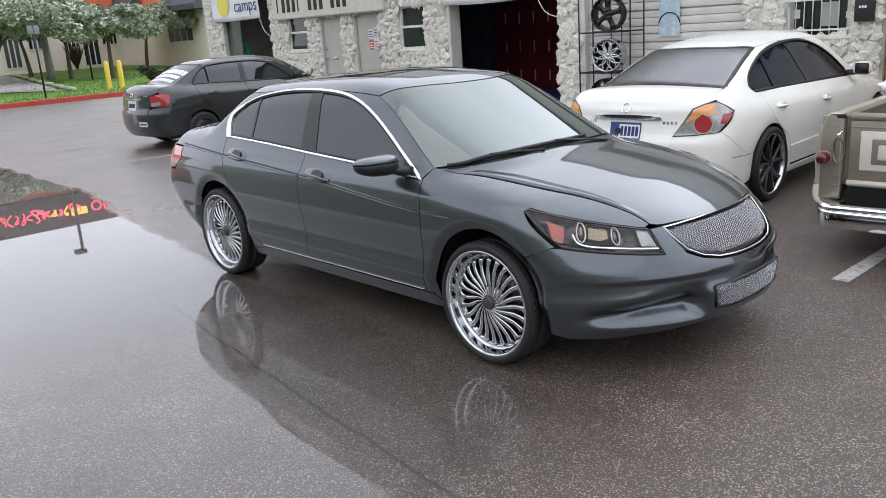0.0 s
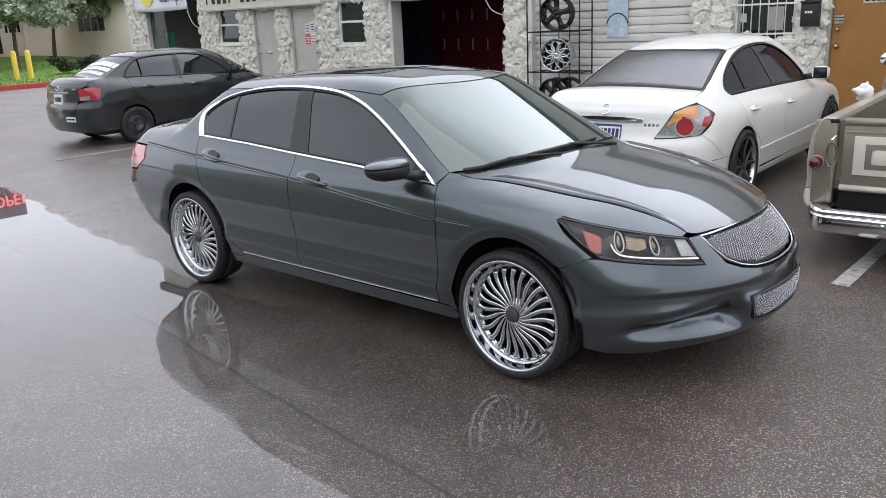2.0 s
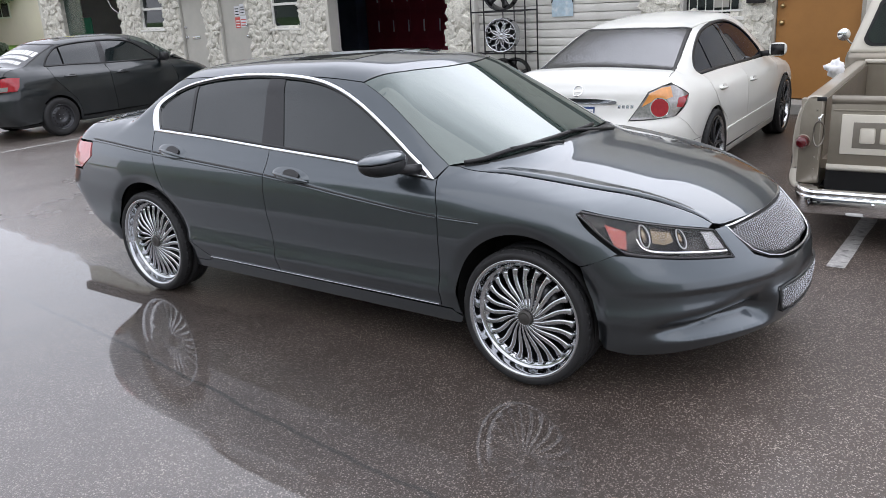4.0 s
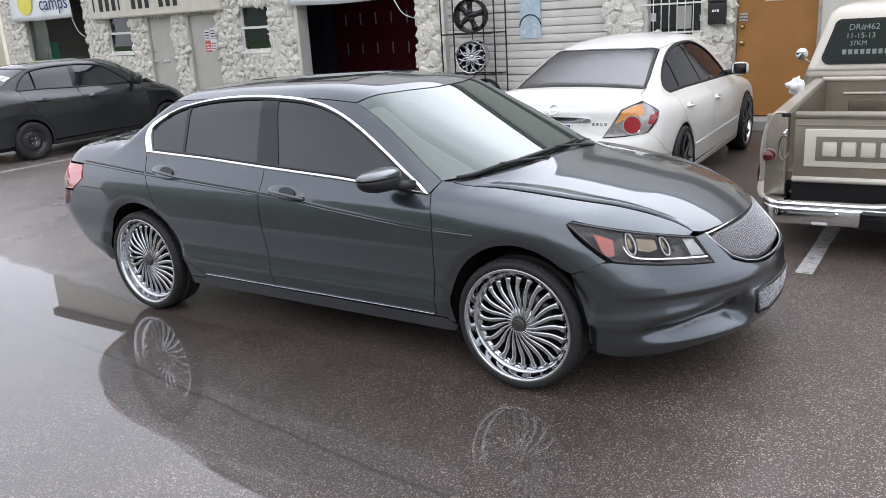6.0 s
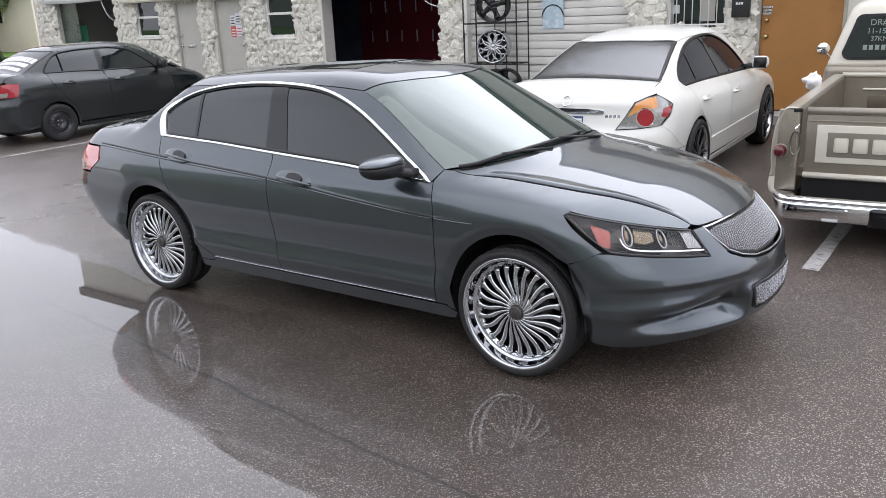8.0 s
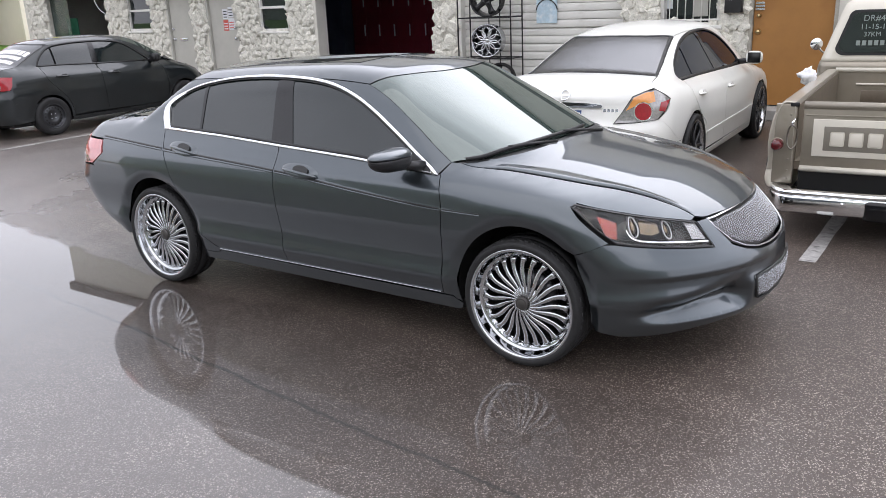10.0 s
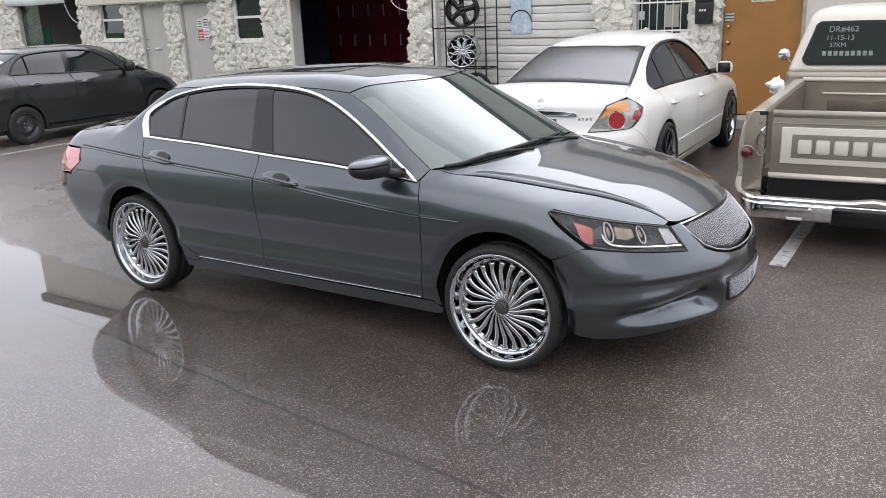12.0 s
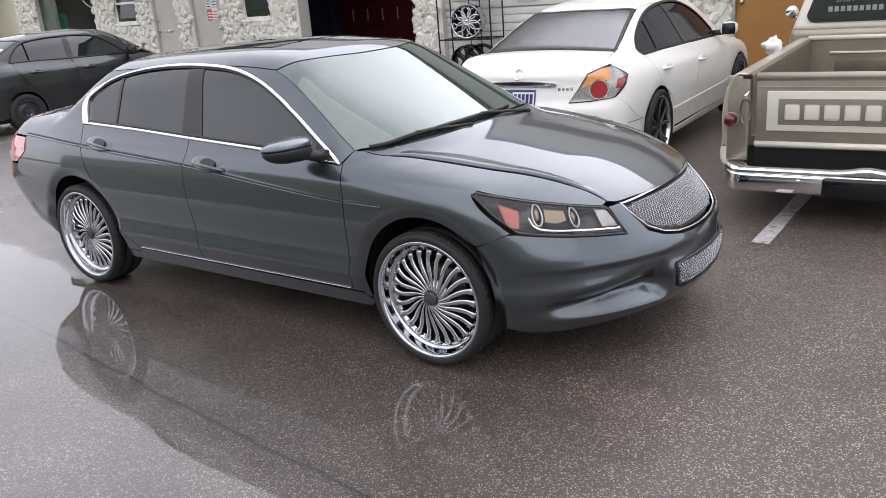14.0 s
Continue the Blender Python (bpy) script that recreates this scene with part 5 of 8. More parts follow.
    part("windscreen", press(S, half + [(x, -y) for x, y in half[::-1][1:-1]], "top", res=0.03, off=0.003), SCREEN_GLASS, car, "windscreen reflecting the bright sky")
    half = low_w[::-1][:-1] + [(0.975, -0.755)] + cowl[::-1][1:]
    part("cowl", press(S, half + [(x, -y) for x, y in half[::-1][1:-1]], "top", res=0.04, off=0.010, gap=0), BLACK_TRIM, car)
    back_low = spline([(-1.97, -0.67), (-2.03, -0.4), (-2.05, 0.0)], 4)
    half = tail_r[::-1][:-1] + spline(back_edge, 4)[:-1] + back_low
    part("rear_screen", press(S, half + [(x, -y) for x, y in half[::-1][1:-1]], "top", res=0.05, off=0.003), TINT_GLASS, car)
    half = back_low[::-1][:-1] + spline(deck_edge, 4) + [(-2.40, -0.5), (-2.44, 0.0)]
    part("boot_lid", press(S, half + [(x, -y) for x, y in half[::-1][1:-1]], "top", res=0.05), GREY_PAINT, car)
    # side windows
    cut = lambda a, b: [p for p in shrunk(dlo_top[:-1] + belt[:-1], 0.020)[:len(dlo_top) - 1] if a <= p[0] <= b]
    low_at = lambda x: float(np.interp(x, [p[0] for p in belt], [p[1] for p in belt])) + 0.016
    fg = cut(-0.31, 0.80) + [(-0.318, 1.352), (-0.172, low_at(-0.172))] + [(x, low_at(x)) for x in (0.1, 0.4, 0.7)] + [(0.83, low_at(0.83))]
    both("front_window", press(S, fg, "side", res=0.045, off=0.008, gap=0, rim=0.004), TINT_GLASS, car, "dark tinted side window")
    rg = cut(-1.06, -0.44) + [(-1.066, 1.312), (-1.008, low_at(-1.008))] + [(x, low_at(x)) for x in (-0.8, -0.55)] + [(-0.345, low_at(-0.345)), (-0.436, 1.352)]
    both("rear_window", press(S, rg, "side", res=0.045, off=0.008, gap=0, rim=0.004), TINT_GLASS, car, "dark tinted side window")
    qg = cut(-1.45, -1.085) + [(-1.35, low_at(-1.35)), (-1.022, low_at(-1.02)), (-1.082, 1.305)]
    both("quarter_window", press(S, qg, "side", res=0.045, off=0.008, gap=0, rim=0.004), TINT_GLASS, car, "small dark tinted quarter window")
    bp = [(-0.440, 1.358), (-0.382, 1.362), (-0.312, 1.358), (-0.170, low_at(-0.17)), (-0.26, low_at(-0.26)), (-0.350, low_at(-0.35))]
    both("door_pillar", press(S, bp, "side", res=0.04, off=0.004, gap=0), GLOSS_BLACK, car)
    both("window_divider", press(S, [(-1.088, 1.318), (-1.062, 1.322), (-1.004, low_at(-1.0)), (-1.026, low_at(-1.03))], "side", res=0.03, off=0.004, gap=0), GLOSS_BLACK, car)
    both("window_seal", strip(S, shrunk(dlo_top[:-1] + belt[:-1], 0.016), 0.010, "side", 0.006, lift=0.004), BLACK_TRIM, car)
    both("window_trim", strip(S, dlo_top[:-1] + belt[:-1], 0.014, "side", 0.003, lift=0.007), CHROME, car, "bright chrome window surround")
    tail_trim = spline([(-1.368, 1.034), (-1.416, 1.10), (-1.426, 1.165), (-1.372, 1.218), (-1.25, 1.272)], 3) + spline([(-1.25, 1.258), (-1.350, 1.203), (-1.376, 1.165), (-1.350, 1.10), (-1.305, 1.036)], 3)
    both("quarter_trim", press(S, tail_trim, "side", res=0.02, off=-0.008, gap=0, rim=0.014), CHROME, car, "broad bright end of the window surround")
    # bumper, lamps, grilles
    top_half = [fan(0, 0.552), fan(6, 0.553), fan(12, 0.562), fan(17, 0.582), fan(20.6, 0.612), fan(23.2, 0.70), fan(23.9, 0.733), fan(27.9, 0.730),
                fan(27.0, 0.67), fan(26.2, 0.618), fan(33, 0.630), fan(40, 0.644), fan(47, 0.660), fan(51.5, 0.672), fan(54, 0.672), fan(58, 0.642), fan(61.3, 0.612),
                fan(60.0, 0.53), fan(58.4, 0.455), fan(57.2, 0.36), fan(56.6, 0.27), fan(55.5, 0.225), fan(50, 0.213), fan(44, 0.222), fan(30, 0.245), fan(18, 0.262), fan(0, 0.272)]
    bumper = top_half[:-1] + [top_half[-1]] + [(-u, z) for u, z in top_half[::-1][1:-1]]
    dam = [fan(0, 0.452), fan(8, 0.450), fan(14.6, 0.442), fan(15.2, 0.43), fan(14.4, 0.325), fan(13.4, 0.312), fan(8, 0.302), fan(0, 0.300)]
    dam_all = dam + [(-u, z) for u, z in dam[::-1][1:-1]]
    lipl = [[fan(a, z) for a in np.linspace(16.5, 52, 24)] for z in (0.290, 0.305, 0.325, 0.345, 0.362, 0.38, 0.41, 0.44, 0.49, 0.505, 0.52)]
    part("front_bumper", press(S, bumper, "nose", res=0.013, lines=lipl + [[(-u, z) for u, z in q] for q in lipl]), GREY_PAINT, car)
    part("lower_grille", press(S, dam_all, "nose", res=0.04, off=0.002, gap=0, rim=0.01), BLACK_TRIM, car, "lower grille of bright wire mesh")
    part("lower_mesh", mesh_wires(S, shrunk(dense(dam_all, 0.03), 0.010), "nose", 0.0145, 0.0014, -0.006, slant=1.0), WHEEL_CHROME, car, "bright wire mesh")
    part("lower_surround", strip(S, dam_all, 0.006, "nose", -0.004, lift=0.006), BLACK_TRIM, car)
    gr = [(-0.43, 0.730), (-0.28, 0.738), (-0.14, 0.742), (0, 0.743)]
    gl = [(0, 0.558), (-0.13, 0.561), (-0.25, 0.570), (-0.335, 0.590), (-0.395, 0.625), (-0.425, 0.69)]
    grille = gr + [(-y, z) for y, z in gr[::-1][1:]] + [(-y, z) for y, z in gl[::-1]] + gl[1:]
    part("grille", press(S, grille, "front", res=0.04, off=0.03, gap=0), BLACK_TRIM, car, "chrome wire mesh grille")
    inner = shrunk(dense(grille, 0.03), 0.012)
    part("grille_mesh", mesh_wires(S, inner, "front", 0.0165, 0.0017, 0.010, slant=0.85), WHEEL_CHROME, car, "bright woven wire mesh")
    part("grille_surround", strip(S, dense(grille, 0.03), 0.006, "front", 0.006, lift=0.004), SATIN, car, "satin metal surround")
    lamp = [fan(62.0, 0.826), fan(60.9, 0.838), fan(53, 0.812), fan(46.3, 0.789), fan(40, 0.769), fan(34.7, 0.752), fan(28.2, 0.730), fan(27.0, 0.67), fan(26.3, 0.619), fan(33, 0.631), fan(40, 0.645), fan(47, 0.661), fan(51.2, 0.673), fan(56, 0.738), fan(60, 0.80)]
    for side in (-1, 1):
        fix = (lambda b: b) if side < 0 else flipped
        light = part("headlight", fix(press(S, lamp, "nose", res=0.03, off=0.050, gap=0.001, rim=0.0)), HOUSING, car, "dark-housed headlamp with clear lens and ringed projectors")
        lens = part("lens", fix(press(S, lamp, "nose", res=0.03, gap=0.003, rim=0.008)), CLEAR, light, "clear headlamp lens")
        lens.visible_shadow = False
        skirt = bmesh.new()
        loop_o = dense(lamp, 0.03)
        ring_a = [skirt.verts.new(p) for p in on_skin(S, loop_o, "nose", 0.004)]
        ring_b = [skirt.verts.new(p) for p in on_skin(S, loop_o, "nose", 0.051)]
        for i in range(len(loop_o)):
            skirt.faces.new((ring_a[i], ring_a[(i + 1) % len(loop_o)], ring_b[(i + 1) % len(loop_o)], ring_b[i]))
        part("lamp_wall", fix(skirt), HOUSING, light)
        part("lamp_rim", fix(strip(S, dense(lamp, 0.03), 0.007, "nose", 0.002, lift=0.003)), BLACK_TRIM, light)
        am = [fan(55.2, 0.786), fan(50.4, 0.758), fan(50.8, 0.690), fan(53.4, 0.704)]
        part("side_reflector", fix(press(S, am, "nose", res=0.03, off=0.010, gap=0, rim=0.01)), AMBER, light, "orange-red side reflector")
        for deg, z, r in ((46.1, 0.732, 0.039), (37.3, 0.708, 0.035)):
            turn = [2 * math.pi * i / 28 for i in range(28)]
            halo = on_skin(S, [fan(deg + math.degrees(r * 0.62 * math.cos(a) / 1.2), z + r * math.sin(a)) for a in turn], "nose", 0.018)
            part("lamp_ring", fix(tube(halo, 0.0032, 6, closed=True)), HALO, light, "white halo ring")
            dome = bmesh.new()
            rows = []
            for k in (1.0, 0.85, 0.6, 0.3):
                q = on_skin(S, [fan(deg + math.degrees(r * 0.55 * k * math.cos(a) / 1.2), z + r * 0.88 * k * math.sin(a)) for a in turn], "nose", 0.048 - 0.024 * math.sqrt(1 - k * k))
                rows.append([dome.verts.new(p) for p in q])
            for p, q in zip(rows, rows[1:]):
                for i in range(28):
                    dome.faces.new((p[i], p[(i + 1) % 28], q[(i + 1) % 28], q[i]))
            dome.faces.new(rows[-1])
            part("projector", fix(dome), WARM_CHROME, light, "round projector lamp")
        mid = [fan(44, 0.748), fan(41.5, 0.752), fan(39, 0.738), fan(39.2, 0.695), fan(41.5, 0.688), fan(44.3, 0.70)]
        part("reflector_bowl", fix(press(S, mid, "nose", res=0.012, off=0.038, gap=0, rim=0.004)), WARM_CHROME, light)
        tl = [fan(31.8, 0.735), fan(28.6, 0.722), fan(27.6, 0.652), fan(31.4, 0.660)]
        part("turn_lamp", fix(press(S, tl, "nose", res=0.03, off=0.012, gap=0, rim=0.008)), PALE_LENS, light)
        led = spline([fan(27.4, 0.650), fan(38, 0.668), fan(44.5, 0.682), fan(47.2, 0.70), fan(48.2, 0.735)], 6)
        part("light_strip", fix(strip(S, led, -0.007, "nose", 0.005, closed=False, lift=0.005)), CHROME, light, "bright strip along the lamp's lower edge")
        for a in np.linspace(45, 28.5, 8):
            c = on_skin(S, [fan(a, float(np.interp(a, [27.2, 38, 45], [0.643, 0.662, 0.677])))], "nose", -0.0005)[0]
            b = bmesh.new()
            bmesh.ops.create_icosphere(b, subdivisions=1, radius=0.0045)
            b.transform(Matrix.Translation(c))
            part("diode", fix(b), PALE_LENS, light)
    # tail
    tl = [(-2.33, 0.945), (-2.18, 0.932), (-2.02, 0.928), (-1.985, 0.84), (-2.10, 0.765), (-2.33, 0.755)]
    for side in (-1, 1):
        fix = (lambda b: b) if side < 0 else flipped
        lampb = part("tail_light", fix(press(S, tl, "side", res=0.03, off=-0.004, gap=0.001)), surface("pinkish_lamp_lens", (0.58, 0.20, 0.20), rough=0.08, vary=0.15, scale=20, coat=1) if side < 0 else bpy.data.materials["pinkish_lamp_lens"], car, "red and pale tail lamp")
        part("reverse_lens", fix(press(S, [(-2.33, 0.83), (-2.16, 0.815), (-2.12, 0.775), (-2.33, 0.765)], "side", res=0.03, off=-0.007, gap=0)), PALE_LENS, lampb)
    wrap = [fan(-74.0, 0.561), fan(-70, 0.575), fan(-62, 0.615), fan(-54, 0.75), fan(-38, 0.755), fan(0, 0.75), fan(38, 0.755), fan(54, 0.75), fan(62, 0.615), fan(70, 0.575), fan(74.0, 0.561), fan(71.8, 0.50), fan(70.1, 0.42), fan(69.6, 0.335), fan(69.8, 0.275), fan(50, 0.23), fan(0, 0.25), fan(-50, 0.23), fan(-69.8, 0.275), fan(-69.6, 0.335), fan(-70.1, 0.42), fan(-71.8, 0.50)]
    part("rear_bumper", press(S, wrap, "tail", res=0.045, axis=1.45), GREY_PAINT, car)
    bootf = [fan(-45, 0.73), fan(-45, 0.98), fan(0, 1.0), fan(45, 0.98), fan(45, 0.73)]
    part("boot_face", press(S, bootf, "tail", res=0.05, axis=1.45, off=0.004), GREY_PAINT, car)
    # mirror: a pointed shell over a dark lower half
    def shell(cz, up_z, low_z, grow):
        b = bmesh.new()
        bmesh.ops.create_uvsphere(b, u_segments=36, v_segments=24, radius=1)
        f = lambda q, e: math.copysign(abs(q) ** e, q)
        for v in b.verts:
            x, y, z = v.co
            tip = 0.5 + 0.5 * y
            deep = 0.105 * (0.50 + 0.50 * tip) * grow
            high = (up_z if z > 0 else low_z) * (0.50 + 0.50 * tip)
            v.co = Vector((0.705 + deep * f(x, 0.8) - 0.02 * tip, -1.000 + 0.150 * grow * f(y, 0.70), cz - 0.012 * tip + high * f(z, 0.75)))
            v.co.x = max(v.co.x, 0.628)
        bmesh.ops.recalc_face_normals(b, faces=b.faces)
        return b
    mir = part("door_mirror", shell(1.030, 0.052, 0.006, 1.0), GREY_PAINT, car, "grey door mirror with black lower shell")
    part("lower_shell", shell(1.023, 0.006, 0.094, 0.985), BLACK_TRIM, mir)
    part("mirror_arm", tube([(0.775, -0.80, 0.945), (0.755, -0.86, 0.958), (0.73, -0.92, 0.972)], [0.034, 0.026, 0.024], 10), BLACK_TRIM, mir)
    part("mirror_base", press(S, [(0.885, 0.925), (0.70, 0.945), (0.70, 1.01)], "side", res=0.03, off=-0.004, gap=0), BLACK_TRIM, mir)
    # side crease: a black strip stands for its shade, over a raised ridge
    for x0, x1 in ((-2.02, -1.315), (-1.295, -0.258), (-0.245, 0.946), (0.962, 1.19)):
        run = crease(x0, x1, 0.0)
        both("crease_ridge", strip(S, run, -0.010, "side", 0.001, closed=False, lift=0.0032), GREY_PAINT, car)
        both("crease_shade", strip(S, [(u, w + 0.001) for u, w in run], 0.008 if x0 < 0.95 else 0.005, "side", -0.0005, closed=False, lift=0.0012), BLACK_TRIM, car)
    handle_set(car, S, -1.105, 0.928, GREY_PAINT)
    handle_set(car, S, -0.045, 0.872, GREY_PAINT, tilt=-0.075)
    # wipers lie at the foot of the screen
    for pts, lab in (([(1.0, -0.735), (1.085, -0.65), (1.178, -0.47), (1.208, -0.36)], "w"), ([(1.195, -0.42), (1.225, -0.25), (1.240, 0.02), (1.232, 0.2)], "w")):
        q = on_skin(S, spline(pts, 5), "top", -0.010)
        wip = part("wiper", tube(q, 0.009, 8, flat=1.3), BLACK_TRIM, car, "black windscreen wiper")
        mid_p = q[len(q) // 2]
        base = on_skin(S, [(pts[-1][0] + 0.06, pts[-1][1] + 0.14)], "top", -0.006)[0]
        part("wiper_arm", tube([mid_p + Vector((0, 0, 0.008)), (mid_p + base) / 2 + Vector((0.01, 0, 0.008)), base], 0.008, 6), BLACK_TRIM, wip)
    # inner shell and underside, so that joints are dark
    core = [(-2.32, 0.30), (-2.35, 0.93), (-1.95, 1.06), (-1.5, 1.26), (-1.2, 1.36), (-0.5, 1.41), (0.2, 1.38), (0.6, 1.18), (1.0, 0.95), (1.6, 0.86), (2.05, 0.72), (2.05, 0.30), (1.86, 0.24)] + arc(1.40, hz, AR + 0.03, -10, 190, 24) + [(0.9, 0.22), (-0.9, 0.22)] + arc(-1.40, hz, AR + 0.03, -10, 190, 24) + [(-1.86, 0.26)]
    for b in (press(S, core, "side", res=0.09, off=0.035, gap=0, rim=0),):
        both("inner_shell", b, CABIN, car)
    part("nose_shell", press(S, [fan(-54, 0.33), fan(-54, 0.70), fan(0, 0.70), fan(54, 0.70), fan(54, 0.33)], "nose", res=0.07, off=0.05, gap=0, rim=0), UNDER, car)
    part("top_shell", press(S, [(2.0, -0.45), (1.0, -0.72), (0.3, -0.55), (-1.4, -0.52), (-2.2, -0.6), (-2.2, 0.6), (-1.4, 0.52), (0.3, 0.55), (1.0, 0.72), (2.0, 0.45)], "top", res=0.09, off=0.06, gap=0, rim=0), CABIN, car)
    part("floor_pan", box(-1.80, 1.72, -0.78, 0.78, 0.17, 0.26, 0.02), UNDER, car)
    for x in (1.40, -1.40):
        for s in (-1, 1):
            wheel_well(car, x, hz, AR + 0.02, s * 0.845, s * 0.55, AR)
            swirl_wheel(car, (x, s * 0.798, hz - ((0.027 if x > 0 else 0.0225) if s < 0 else 0.0)), 0 if s < 0 else math.pi)
    return car


grey_sedan()


# ---- the two other sedans ----
def v_spoke_wheel(car, at, turn, R, rim, mat, edge, spokes=5, split=0.16):
    """A dark wheel with paired thin spokes and a bright rim edge."""
    wheel = part("wheel", lathe([(rim + 0.004, -0.096), (rim + 0.004, -0.106), (rim - 0.006, -0.110), (rim - 0.014, -0.100), (rim - 0.018, -0.06)], 56), edge, car, "dark multi-spoke wheel with bright rim edge")
    wheel.matrix_local = Matrix.Translation(at) @ Matrix.Rotation(turn, 4, "Z")
    part("tyre", tyre_mesh(R, rim), RUBBER, wheel, "black rubber tyre")
    part("barrel", lathe([(rim - 0.017, -0.062), (rim - 0.03, 0.0), (rim - 0.035, 0.09), (0.05, 0.09)], 40), BLACK_TRIM, wheel)
    first = None
    for k in range(spokes):
        for s in (-1, 1):
            turn_m = Matrix.Rotation(2 * math.pi * k / spokes, 4, "Y") @ Matrix.Diagonal((s, 1, 1, 1))
            if first is None:
                pts = [(0.012 + split * t * t * 0.5, -0.085 + 0.010 * math.sin(math.pi * t), 0.03 + (rim - 0.045) * t) for t in [i / 8 for i in range(9)]]
                first = part("spoke", tube(pts, [0.013 + 0.004 * t for t in [i / 8 for i in range(9)]], 6, flat=0.8, up=(0, 1, 0)), mat, wheel)
                first.matrix_local = turn_m
            else:
                share("spoke", first.data, wheel, turn_m)
    part("hub_cap", lathe([(0.0, -0.098), (0.026, -0.096), (0.034, -0.088), (0.05, -0.075), (0.055, -0.05)], 24), mat, wheel)
    part("brake_disc", lathe([(0.05, 0.0), (0.14, 0.0), (0.14, 0.02), (0.05, 0.02)], 32), SATIN, wheel)
    return wheel


def steel_wheel(car, at, turn, R, rim):
    """A plain black pressed-steel wheel with round holes."""
    wheel = part("wheel", lathe([(rim + 0.003, -0.085), (rim + 0.003, -0.092), (rim - 0.008, -0.092), (rim - 0.014, -0.080), (rim - 0.024, -0.05), (rim - 0.04, -0.045), (rim - 0.06, -0.062), (0.085, -0.068), (0.065, -0.050), (0.0, -0.050)], 48), GUNMETAL, car, "black pressed steel wheel without trim")
    wheel.matrix_local = Matrix.Translation(at) @ Matrix.Rotation(turn, 4, "Z")
    part("tyre", tyre_mesh(R, rim, 0.095), RUBBER, wheel, "black rubber tyre")
    for k in range(16):
        b = bmesh.new()
        bmesh.ops.create_circle(b, cap_ends=True, segments=10, radius=0.013)
        b.transform(Matrix.Rotation(2 * math.pi * k / 16, 4, "Y") @ Matrix.Translation((0, -0.066, rim - 0.058)) @ Matrix.Rotation(math.pi / 2, 4, "X"))
        part("vent_hole", b, CABIN, wheel, smooth=False)
    for k in range(4):
        b = bmesh.new()
        bmesh.ops.create_icosphere(b, subdivisions=1, radius=0.011)
        b.transform(Matrix.Rotation(2 * math.pi * (k + 0.5) / 4, 4, "Y") @ Matrix.Translation((0, -0.058, 0.045)))
        part("wheel_nut", b, SATIN, wheel)
    return wheel


def flat_bars(parent, shape, uvs, how, mat, name="lettering_bar", off=-0.003, label="", axis=1.2):
    for loop in uvs:
        part(name, press(shape, loop, how, res=0.05, off=off, gap=0, rim=0.003, axis=axis), mat, parent, label)


def rect(x0, x1, z0, z1):
    return [(x0, z0), (x1, z0), (x1, z1), (x0, z1)]


